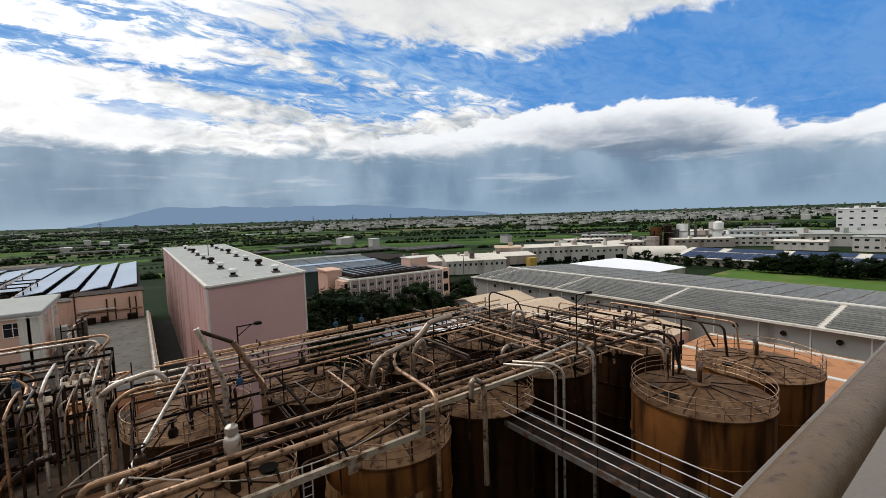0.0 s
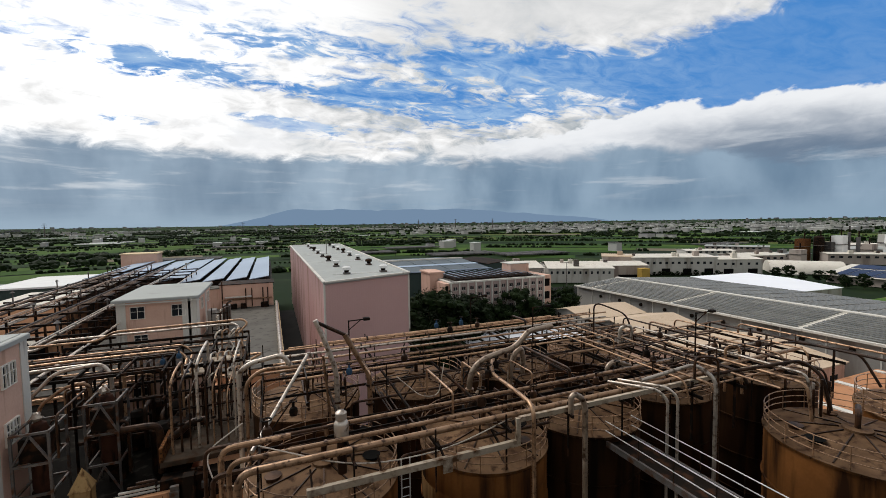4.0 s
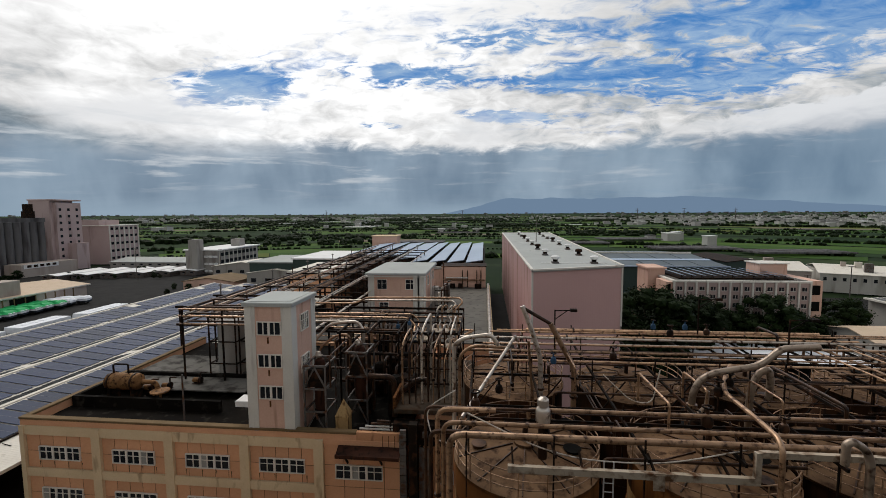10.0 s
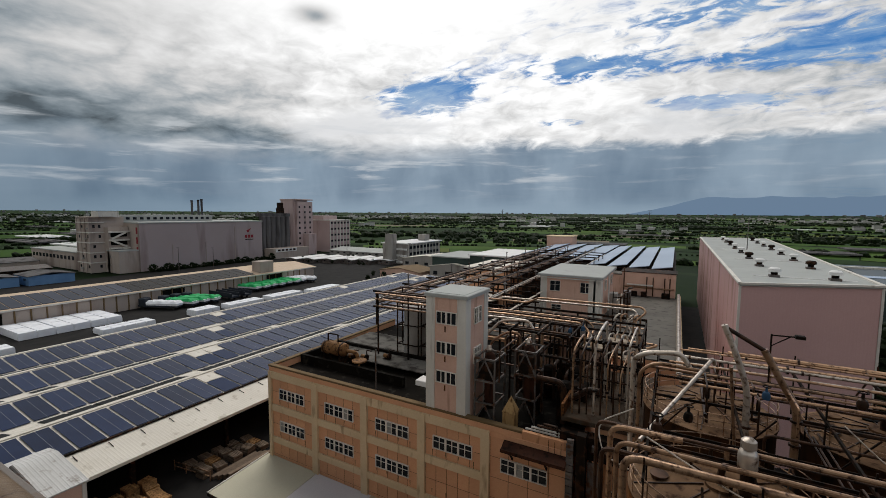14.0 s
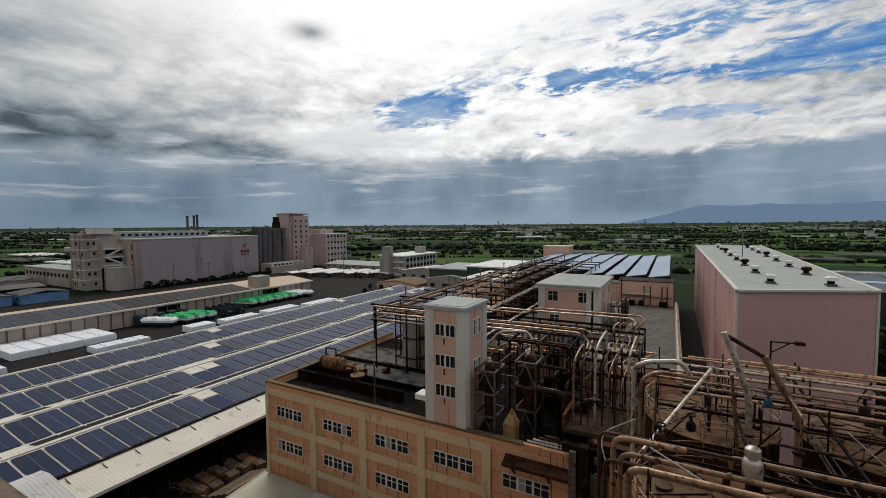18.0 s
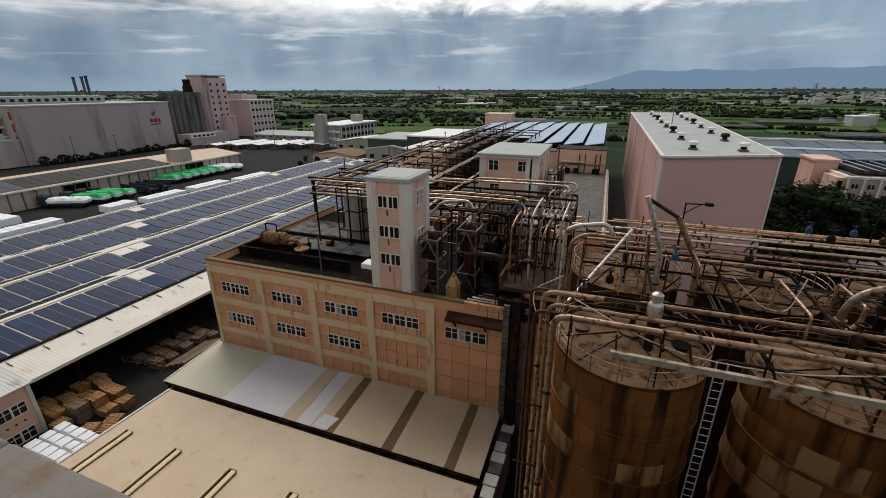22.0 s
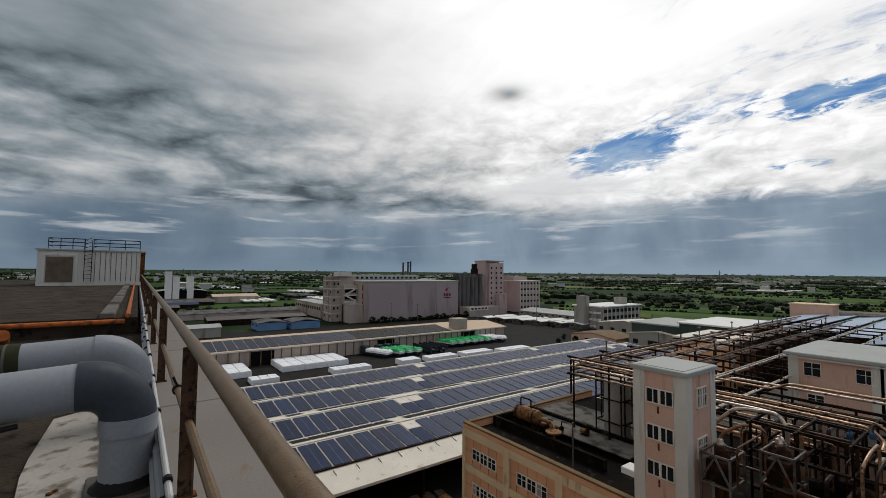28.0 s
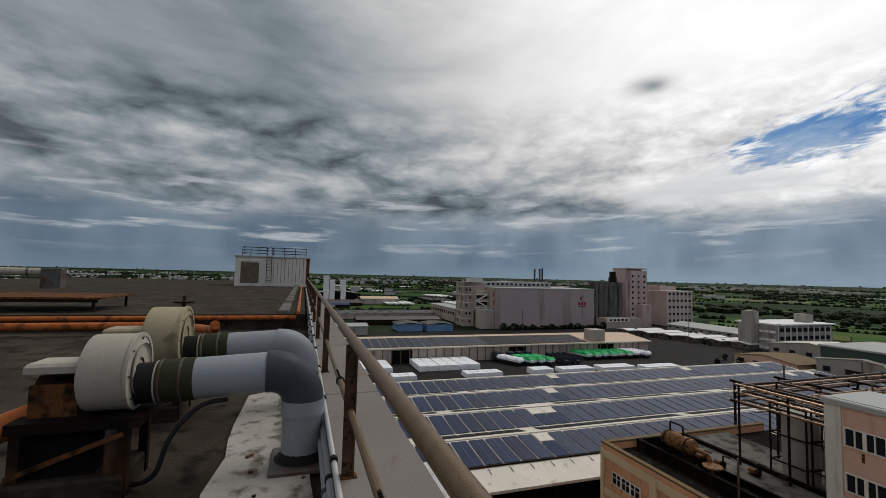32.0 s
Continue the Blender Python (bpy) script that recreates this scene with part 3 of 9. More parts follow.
    def bar(self, p, q, w, h):
        """A straight bar of rectangular section from p to q."""
        p, q = Vector(p), Vector(q)
        d = (q - p).normalized()
        s = d.cross(Vector((0, 0, 1)))
        s = s.normalized() if s.length > 1e-3 else Vector((1, 0, 0))
        t = s.cross(d)
        vs = [tuple(e + s * a * w / 2 + t * b * h / 2) for e in (p, q) for a, b in ((-1, -1), (1, -1), (1, 1), (-1, 1))]
        return self.add(vs, [(3, 2, 1, 0), (4, 5, 6, 7), (0, 1, 5, 4), (1, 2, 6, 5), (2, 3, 7, 6), (3, 0, 4, 7)])

    def blob(self, c, r, rng, sq=0.8, n=7, m=4):
        vs = [(c[0], c[1], c[2] + r * sq)]
        for j in range(1, m):
            t = math.pi * j / m
            for i in range(n):
                a = 2 * math.pi * (i + 0.5 * (j % 2)) / n
                k = r * rng.uniform(0.72, 1.18)
                vs.append((c[0] + k * math.sin(t) * math.cos(a), c[1] + k * math.sin(t) * math.sin(a), c[2] + k * sq * math.cos(t)))
        vs.append((c[0], c[1], c[2] - r * sq))
        fs = [(0, 1 + i, 1 + (i + 1) % n) for i in range(n)]
        for j in range(m - 2):
            for i in range(n):
                a, b = 1 + j * n + i, 1 + j * n + (i + 1) % n
                fs.append((a, a + n, b + n, b))
        e = len(vs) - 1
        fs += [(e, e - n + (i + 1) % n, e - n + i) for i in range(n)]
        return self.add(vs, fs)

    def data(self, name, material, smooth=True):
        me = bpy.data.meshes.new(name)
        me.from_pydata(self.v, [], self.f)
        if material:
            me.materials.append(material)
        if smooth:
            me.shade_smooth()
            me.set_sharp_from_angle(angle=radians(35))
        return me


def bend(pts, R=0.3, n=4):
    """Rounds the corners of a polyline."""
    p = [Vector(q) for q in pts]
    out = [tuple(p[0])]
    for i in range(1, len(p) - 1):
        a, b = p[i - 1] - p[i], p[i + 1] - p[i]
        d = min(R, a.length * 0.45, b.length * 0.45)
        s, e = p[i] + a.normalized() * d, p[i] + b.normalized() * d
        for k in range(n + 1):
            t = k / n
            out.append(tuple(s * (1 - t) ** 2 + p[i] * 2 * t * (1 - t) + e * t * t))
    out.append(tuple(p[-1]))
    return out


def thing(name, at, label, category, group="", kind=""):
    ob = new(name)
    ob.empty_display_size = 0.3
    ob.location = at
    return tagged(ob, label, category, group, kind)


def part(name, shape, material, parent, label="", smooth=True):
    """One mesh under a thing or a part; the shape is in world metres."""
    me = shape.data(name, material, smooth) if isinstance(shape, Shape) else shape
    ob = new(name, me)
    ob.parent = parent
    if parent.type == "EMPTY":
        ob.matrix_parent_inverse = Matrix.Translation(-parent.location)
    return tagged(ob, label)


def lone(name, shape, material, label="", category="", group="", kind="", smooth=True):
    return tagged(new(name, shape.data(name, material, smooth)), label, category, group, kind)


def piece(name, me, loc, parent, rz=0.0):
    """A repeat that shares a mesh, under a parent with no turn."""
    ob = new(name, me)
    ob.parent = parent
    ob.location = Vector(loc) - (parent.location if parent.type == "EMPTY" else Vector())
    ob.rotation_euler = (0, 0, rz)
    return ob


def lattice(us, vs, su, sv, d0, d1):
    """A flat frame with openings, one connected mesh: u and v breaks, which bands are solid, back and front."""
    o = Shape()
    nu, nv = len(us), len(vs)
    o.v = [(u, v, d) for d in (d0, d1) for v in vs for u in us]

    def ix(i, j, k):
        return k * nu * nv + j * nu + i

    def full(i, j):
        return 0 <= i < nu - 1 and 0 <= j < nv - 1 and (su[i] or sv[j])

    for i in range(nu - 1):
        for j in range(nv - 1):
            if not full(i, j):
                continue
            o.f += [(ix(i, j, 1), ix(i + 1, j, 1), ix(i + 1, j + 1, 1), ix(i, j + 1, 1)), (ix(i, j + 1, 0), ix(i + 1, j + 1, 0), ix(i + 1, j, 0), ix(i, j, 0))]
            if not full(i - 1, j):
                o.f.append((ix(i, j, 0), ix(i, j, 1), ix(i, j + 1, 1), ix(i, j + 1, 0)))
            if not full(i + 1, j):
                o.f.append((ix(i + 1, j, 1), ix(i + 1, j, 0), ix(i + 1, j + 1, 0), ix(i + 1, j + 1, 1)))
            if not full(i, j - 1):
                o.f.append((ix(i, j, 1), ix(i, j, 0), ix(i + 1, j, 0), ix(i + 1, j, 1)))
            if not full(i, j + 1):
                o.f.append((ix(i, j + 1, 0), ix(i, j + 1, 1), ix(i + 1, j + 1, 1), ix(i + 1, j + 1, 0)))
    return o


def window(parent, x, y, z, w, h, axis, panes=4, blind=(), depth=0.12, name="window"):
    """A sliding window with its frame and panes; x, y, z is the lower left corner; axis: the way that it faces (-y, +x, -x)."""
    def bx(s, u0, v0, d0, u1, v1, d1):
        if axis == "-y":
            s.box(x + u0, y - d1, z + v0, x + u1, y - d0, z + v1)
        elif axis == "+x":
            s.box(x + d0, y + u0, z + v0, x + d1, y + u1, z + v1)
        else:
            s.box(x - d1, y + u0, z + v0, x - d0, y + u1, z + v1)
    t = 0.05
    us, solid_u = [-t, 0.0], [True]
    for k in range(1, panes):
        u = w * k / panes
        wd = 0.026 if k % 2 else 0.075
        us += [u - wd, u + wd]
        solid_u += [False, True]
    us += [w, w + t]
    solid_u += [False, True]
    vs_, solid_v = [-t, 0.0], [True]
    if h > 0.84:
        vs_ += [h * 0.62 - 0.014, h * 0.62 + 0.014]
        solid_v += [False, True]
    vs_ += [h, h + t]
    solid_v += [False, True]
    fr = lattice(us, vs_, solid_u, solid_v, -0.04, depth * 0.7)
    if axis == "-y":
        fr.v = [(x + u, y - d, z + v) for u, v, d in fr.v]
    elif axis == "+x":
        fr.v = [(x + d, y + u, z + v) for u, v, d in fr.v]
    else:
        fr.v = [(x - d, y + u, z + v) for u, v, d in fr.v]
    f = part(name, fr, M_FRAME, parent, "", False)
    for k in range(panes):
        s = Shape()
        bx(s, w * k / panes + 0.02, 0.01, 0.005, w * (k + 1) / panes - 0.02, h - 0.01, 0.02)
        part("pane", s, M_BLIND if k in blind else M_GLASS, f, "", False)
    return f

# ---- the roof that the camera stands on ----
FLOOR, RAISED = 26.91, 27.32
RY, RZ = 0.20, 28.10               # handrail axis
own = thing("roof_terrace", (0, -10, 0), "weathered flat concrete factory roof with grey coping", "roof", kind="structure")
part("floor", Shape().box(-13.5, -26, 26.6, 40, 0.16, FLOOR), M_ROOFD, own)
part("wall", Shape().box(-62, -26, 0, 40, 0.60, 26.6), M_CONC, own)
part("parapet", Shape().box(-62, 0.16, 26.6, 40, 0.60, 27.26), M_CONC, own)
for k in range(34):
    _x = -62 + 3.0 * k
    part("coping", Shape().cbox(_x + 0.006, 0.13, 27.26, _x + 2.994, 0.69, 27.30, 0.012), M_COPE, own)
part("raised_floor", Shape().box(-62, -26, 26.6, -13.5, 0.0, RAISED), M_ROOFD, own)
part("kerb", Shape().cbox(-62, -0.75, RAISED, -13.6, -0.45, RAISED + 0.12, 0.03), M_CONC, own)

rail = thing("railing", (0, RY, 27.3), "worn brown painted pipe railing on the parapet", "railing")
for k in range(10):
    x0 = -45.0 + 8.5 * k
    part("top_rail", Shape().tube([(x0, RY, RZ), (x0 + 8.5, RY, RZ)], 0.030, 16), M_RAIL, rail)
    part("mid_rail", Shape().tube([(x0, RY, 27.68), (x0 + 8.5, RY, 27.68)], 0.021, 10), M_RAIL, rail)
for k in range(30):
    x = -45.2 + 2.8 * k
    part("post", Shape().bar((x, RY - 0.005, 27.30), (x, RY - 0.005, 28.075), 0.012, 0.07).bar((x, RY + 0.025, 27.30), (x, RY + 0.025, 28.075), 0.05, 0.010), M_POST, rail)
    part("foot_plate", Shape().cbox(x - 0.035, RY - 0.05, 27.30, x + 0.035, RY + 0.05, 27.308, 0.003), M_RUSTP, rail)
for x in (-2.05, -3.95, 1.1):
    c = Shape().lathe(0, 0, [(0.024, -0.012), (0.034, -0.012), (0.034, 0.012), (0.024, 0.012)], 12)
    c.v = [(x + z, RY + a, 27.68 + b) for a, b, z in c.v]
    c.tube([(x, RY, 27.70), (x + 0.01, RY - 0.03, 27.77)], 0.008, 6)
    part("cable_clip", c, M_RUBBER, rail, "black cable clip")

# conduits along the foot of the railing
for i, (yy, zz, rr) in enumerate(((0.10, 27.12, 0.034), (0.115, 27.20, 0.03), (0.13, 27.325, 0.018))):
    x1 = -0.9 if i < 2 else 12
    cd = lone("conduit", Shape().tube(bend([(-40, yy, zz), (-14.4, yy, zz), (-14.0, yy, zz - 0.02), (x1, yy, zz)], 0.1), rr, 10), M_PVC if i < 2 else M_CHROME, "pale grey plastic conduit running along the parapet", "conduit", "conduits")
    for k in range(9):
        x = -2.0 - 1.4 * k
        if x < x1:
            part("clip", Shape().tube([(x - 0.02, yy, zz), (x + 0.02, yy, zz)], rr + 0.007, 10), M_RUBBER if i else M_PVCD, cd)

# chalky slab under the ducts
slab = Shape().prism([(-2.6, 0.08), (-2.6, -0.62), (-3.0, -0.66), (-3.3, -0.71), (-3.7, -0.69), (-4.0, -0.72), (-4.6, -0.66), (-5.0, -0.70), (-5.4, -0.71), (-6.5, -0.69), (-6.9, -0.12)], FLOOR, FLOOR + 0.03)
lone("concrete_slab", slab, M_PAD, "chalky pale concrete slab patched onto the roof", "slab")


_sr0 = random.Random(12)
for k in range(26):
    x, y, q = _sr0.uniform(-4.6, -2.7), _sr0.uniform(-0.62, 0.0), _sr0.uniform(0.008, 0.026)
    lone("grit", Shape().blob((x, y, FLOOR + 0.03 + q * 0.3), q, _sr0, 0.5, 6, 3), M_RUBBER if k % 3 else M_RUSTP, "dark flake of bitumen lying on the slab", "debris", "debris on the slab")


def blower(x, duct_y, fan_y, zc, r, sc, zd, rd, tone, paint):
    """A centrifugal fan with its outlet duct that turns down into the roof by the parapet."""
    b = thing("blower", (x, fan_y, FLOOR), "cream centrifugal fan on a rusty base", "fan", "roof fans")
    w = 0.19 * sc
    hs = Shape()
    n = 28
    prof = [(r * 0.35, -w), (r * 0.90, -w), (r * 0.985, -w * 0.92), (r, -w * 0.75), (r, w * 0.75), (r * 0.985, w * 0.92), (r * 0.90, w), (r * 0.35, w)]
    hs.lathe(0, 0, prof, n)
    hs.v = [(x + a * 1.0, fan_y + z, zc + c) for a, c, z in hs.v]
    part("housing", hs, paint, b)
    for s in (-1, 1):
        d = Shape().lathe(0, 0, [(0.0, 0.0), (r * 0.55, 0.0), (r * 0.72, -0.03), (r * 0.74, -0.05)], n)
        d.v = [(x + a, fan_y + s * (w - z * 0.6 - 0.01), zc + c) for a, c, z in d.v]
        part("side_plate", d, paint, b)
    rim = Shape().lathe(0, 0, [(r * 0.93, w * 0.88), (r * 1.03, w * 0.88), (r * 1.03, w * 1.02), (r * 0.93, w * 1.02)], n)
    rim.v = [(x + a, fan_y + z, zc + c) for a, c, z in rim.v]
    part("rim", rim, paint, b)
    for k in range(8):
        a = 2 * math.pi * k / 8
        part("bolt", Shape().tube([(x + r * 0.87 * math.cos(a), fan_y + w, zc + r * 0.87 * math.sin(a)), (x + r * 0.87 * math.cos(a), fan_y + w + 0.012, zc + r * 0.87 * math.sin(a))], 0.007, 6), M_STEELG, b)
    part("belt_guard", Shape().cbox(x - 0.16 * sc, fan_y - w - 0.42 * sc, zc + r * 0.10, x + 0.2 * sc, fan_y - w + 0.02, zc + r * 0.34, 0.02), paint, b)
    part("motor", Shape().tube([(x - 0.02, fan_y - w - 0.38 * sc, zc - 0.10), (x - 0.02, fan_y - w - 0.02, zc - 0.10)], 0.11 * sc, 14), M_STEELD, b)
    part("base_frame", Shape().box(x - 0.32 * sc, fan_y - w - 0.45 * sc, zc - r - 0.07, x + 0.32 * sc, fan_y + w + 0.10, zc - r + 0.0), M_STEELD, b)
    for dx in (-0.26, 0.26):
        for dy in (-w - 0.38 * sc, w):
            part("leg", Shape().box(x + dx * sc - 0.03, fan_y + dy - 0.03, FLOOR, x + dx * sc + 0.03, fan_y + dy + 0.03, zc - r - 0.07), M_STEELD, b)
    part("bracket", Shape().box(x + 0.10, fan_y - w - 0.30, zc - r, x + 0.13, fan_y - w - 0.02, zc - r * 0.2), M_RUSTP, b)
    zp = zc - r - 0.09
    pl = part("plinth", Shape().cbox(x - 0.34 * sc, fan_y - w - 0.5 * sc, FLOOR, x + 0.34 * sc, fan_y + w + 0.02, FLOOR + 0.16, 0.02), M_ROOFD, b)
    # black block added for the shade under the fan
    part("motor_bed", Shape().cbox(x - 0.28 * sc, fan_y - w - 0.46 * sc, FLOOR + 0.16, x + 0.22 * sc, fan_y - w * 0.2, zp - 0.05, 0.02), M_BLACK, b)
    part("stand", Shape().tube([(x + 0.2 * sc, fan_y + w * 0.4, FLOOR + 0.16), (x + 0.2 * sc, fan_y + w * 0.4, zp)], 0.045, 10), M_STEELG, b)
    part("cross_bar", Shape().bar((x + 0.30 * sc, fan_y - w - 0.42 * sc, FLOOR + 0.2), (x + 0.30 * sc, fan_y + w, zp - 0.02), 0.03, 0.03), M_RUSTP, b)
    # the duct
    d = thing("exhaust_duct", (x, duct_y, FLOOR), "grey plastic duct with a dark elbow going down into the roof", "duct", "exhaust ducts")
    y0 = fan_y + w
    ye = duct_y - rd * 1.6

    def zs(y):
        """Height of the duct, which sags towards the fan."""
        return zd - 0.05 * (ye - y) / (ye - y0)

    part("sleeve", Shape().tube([(x, y0 - 0.01, zs(y0)), (x, y0 + 0.17 * sc, zs(y0 + 0.17 * sc))], rd * 0.95, 20), M_RUBBER, d)
    part("flange", Shape().tube([(x, y0 + 0.155 * sc, zs(y0 + 0.155 * sc)), (x, y0 + 0.17 * sc, zs(y0 + 0.17 * sc))], rd * 1.02, 20), paint, d)
    part("coupling", Shape().tube([(x, y0 + 0.17 * sc, zs(y0 + 0.17 * sc)), (x, y0 + 0.48 * sc, zs(y0 + 0.48 * sc))], rd * 1.03, 20), M_OLIVE, d)
    for k in (0.19, 0.36):
        part("clamp_band", Shape().tube([(x, y0 + k * sc, zs(y0 + k * sc)), (x, y0 + (k + 0.02) * sc, zs(y0 + (k + 0.02) * sc))], rd * 1.06, 20), M_STEELG, d)
    part("pipe", Shape().tube([(x, y0 + 0.48 * sc, zs(y0 + 0.48 * sc)), (x, ye, zd)], rd, 24), M_PVC, d)
    el = [(x, ye - 0.04, zd), (x, ye - 0.01, zd)]
    for k in range(9):
        a = radians(90 * k / 8)
        el.append((x, ye + rd * 1.6 * math.sin(a), zd - rd * 1.6 * (1 - math.cos(a))))
    part("elbow", Shape().tube(el, rd * 1.06, 24), tone, d)
    zb = zd - rd * 1.6
    part("collar", Shape().tube([(x, duct_y, zb + 0.02), (x, duct_y, zb - 0.10)], rd * 1.10, 24), M_PVC, d)
    part("riser", Shape().tube([(x, duct_y, zb - 0.08), (x, duct_y, FLOOR + 0.06)], rd * 1.02, 24), M_PVC, d)
    part("sealant", Shape().lathe(x, duct_y, [(rd * 1.02, FLOOR + 0.13), (rd * 1.18, FLOOR + 0.075), (rd * 1.35, FLOOR + 0.066)], 18), M_RUBBER, d)
    part("foot", Shape().cbox(x - rd * 1.55, duct_y - rd * 1.5, FLOOR + 0.03, x + rd * 1.7, duct_y + rd * 1.15, FLOOR + 0.066, 0.012), M_PAD if tone is M_PVC else M_STEELG, d)
    return b


blower(-4.38, -0.06, -1.40, 27.735, 0.275, 0.80, 27.685, 0.158, M_PVCD, M_FAN)
blower(-6.05, -0.06, -1.50, 27.75, 0.335, 0.92, 27.65, 0.165, M_PVC, M_FANO)
lone("power_cable", Shape().tube(bend([(-4.3, -0.62, 27.50), (-4.26, -0.80, 27.49), (-4.20, -0.98, 27.30), (-4.18, -1.05, 27.02), (-4.25, -1.18, 26.94), (-4.35, -1.40, 26.935), (-4.5, -2.4, 26.935)], 0.2, 5), 0.018, 8), M_RUBBER, "black power cable hanging from the fan", "cable")
lone("drain_pipe", Shape().tube(bend([(-4.42, -1.62, 27.52), (-4.42, -1.80, 27.47), (-4.3, -2.6, 27.14), (-4.2, -5.5, 27.01)], 0.3), 0.095, 14), M_ORPIPE, "faded orange plastic pipe leading from the fan", "pipe")
lone("strap", Shape().tube([(-4.36, -2.20, 27.355), (-4.354, -2.235, 27.345)], 0.103, 12), M_RUBBER, "black strap around the orange pipe", "strap")
op = lone("roof_pipe", Shape().tube([(-13.35, -25, 27.24), (-13.35, -0.25, 27.24)], 0.06, 12), M_ORPIPE, "faded orange pipe across the roof beside the step", "pipe")
lone("roof_pipe", Shape().tube([(-13.3, -0.2, 27.38), (-39, -0.2, 27.40)], 0.05, 10), M_ORPIPE, "thin orange pipe running along the parapet", "pipe")
lone("roof_pipe", Shape().tube(bend([(-12.6, -26, 27.14), (-12.6, -3.0, 27.14), (-10.2, -1.75, 27.3), (-9.4, -1.62, 27.5)], 0.3), 0.085, 12), M_ORPIPE, "thick orange pipe lying across the roof towards the fan", "pipe")
hatch = thing("roof_platform", (-15.4, -7, RAISED), "low rusty steel platform standing on the roof", "platform")
part("deck", Shape().box(-16.6, -12.0, 27.66, -14.2, -5.2, 27.71), M_RUSTP, hatch)
part("skirt", Shape().box(-14.3, -11.9, 27.58, -14.24, -5.3, 27.66), M_STEELD, hatch)
for xx in (-16.5, -14.3):
    for yy in (-11.8, -8.6, -5.4):
        part("leg", Shape().box(xx - 0.03, yy - 0.03, RAISED, xx + 0.03, yy + 0.03, 27.66), M_STEELD, hatch)
vb = thing("vent_valve", (-8.55, -1.95, FLOOR), "dark valve standing behind the fan", "valve")
part("stem", Shape().tube([(-8.55, -1.95, FLOOR), (-8.55, -1.95, 28.08)], 0.025, 8), M_STEELD, vb)
part("body", Shape().lathe(-8.55, -1.95, [(0.03, 27.50), (0.13, 27.54), (0.15, 27.64), (0.07, 27.76), (0.04, 27.80)], 12), M_STEELD, vb)
part("wheel", Shape().lathe(-8.55, -1.95, [(0.02, 27.96), (0.15, 27.96), (0.15, 27.99), (0.02, 27.99)], 14), M_STEELD, vb)
ip = thing("insulated_pipe", (-30, -14, 27.5), "thick pale insulated pipe over the far roof", "pipe")
part("pipe", Shape().tube([(-30, -26, 28.24), (-30, -13.9, 28.20)], 0.21, 16), M_FAN, ip)
part("band", Shape().tube([(-30, -14.6, 28.2), (-30, -14.5, 28.2)], 0.225, 16), M_STEELG, ip)
part("end_box", Shape().cbox(-30.3, -13.9, RAISED, -29.7, -12.95, 28.42, 0.03), M_STEELG, ip)
fr_ = thing("edge_railing", (-60, -14, 27.5), "thin dark railing along the far roof edge", "railing")
for z in (27.95, 28.4):
    part("rail", Shape().tube([(-60, -25.5, z), (-60, -5, z)], 0.03, 6), M_STEELD, fr_)
for k in range(13):
    part("post", Shape().tube([(-60, -25.5 + 1.7 * k, RAISED), (-60, -25.5 + 1.7 * k, 28.4)], 0.03, 6), M_STEELD, fr_)

# stair house on the far end of the roof
hut = thing("stair_house", (-41, -2.4, RAISED), "off-white panelled stair house with a rusty edge", "roof hut")
HX, HY0, HY1, HT = -39.5, -5.55, 0.35, 29.75
part("wall", Shape().box(HX - 5, HY0, RAISED, HX, HY1, HT), M_TRIM, hut)
part("roof", Shape().cbox(HX - 5.1, HY0 - 0.1, HT, HX + 0.1, HY1 + 0.1, HT + 0.12, 0.02), M_ROOFW, hut)
part("corner_trim", Shape().box(HX - 0.02, HY1 - 0.25, 27.55, HX + 0.03, HY1 + 0.03, HT), M_RUSTP, hut)
dr = part("door", Shape().box(HX, HY0 + 0.45, 27.57, HX + 0.03, HY0 + 1.85, 29.3), M_WOODG, hut, "brown weathered door")
df = Shape()
for a, b_, c, d_ in ((HY0 + 0.25, HY0 + 0.4, 27.57, 29.5), (HY0 + 1.95, HY0 + 2.1, 27.57, 29.5), (HY0 + 0.4, HY0 + 1.95, 29.38, 29.5)):
    df.box(HX, a, c, HX + 0.06, b_, d_)
part("frame", df, M_TRIM, dr)
for k in range(9):
    part("panel_rib", Shape().box(HX, HY0 + 3.0 + 0.3 * k, 27.6, HX + 0.02, HY0 + 3.03 + 0.3 * k, 29.7), M_STEELG, hut)
ld = Shape()
for yy in (HY0 + 2.45, HY0 + 2.85):
    ld.bar((HX + 0.15, yy, 27.6), (HX + 0.15, yy, 30.6), 0.04, 0.04)
for k in range(11):
    ld.bar((HX + 0.15, HY0 + 2.45, 27.8 + 0.27 * k), (HX + 0.15, HY0 + 2.85, 27.8 + 0.29 * k), 0.03, 0.03)
part("ladder", ld, M_STEELD, hut)
for a, b_ in ((HY0 + 0.5, HY0 + 2.4), (HY0 + 2.9, HY1 - 0.3)):
    for z in (30.1, 30.35, 30.6):
        part("guard_rail", Shape().tube([(HX - 2.2, a, z), (HX - 0.2, a, z), (HX - 0.2, b_, z), (HX - 2.2, b_, z)], 0.022, 6), M_STEELD, hut)
    for k in range(4):
        y = a + (b_ - a) * k / 3
        part("rail_post", Shape().tube([(HX - 0.2, y, HT + 0.1), (HX - 0.2, y, 30.6)], 0.022, 6), M_STEELD, hut)

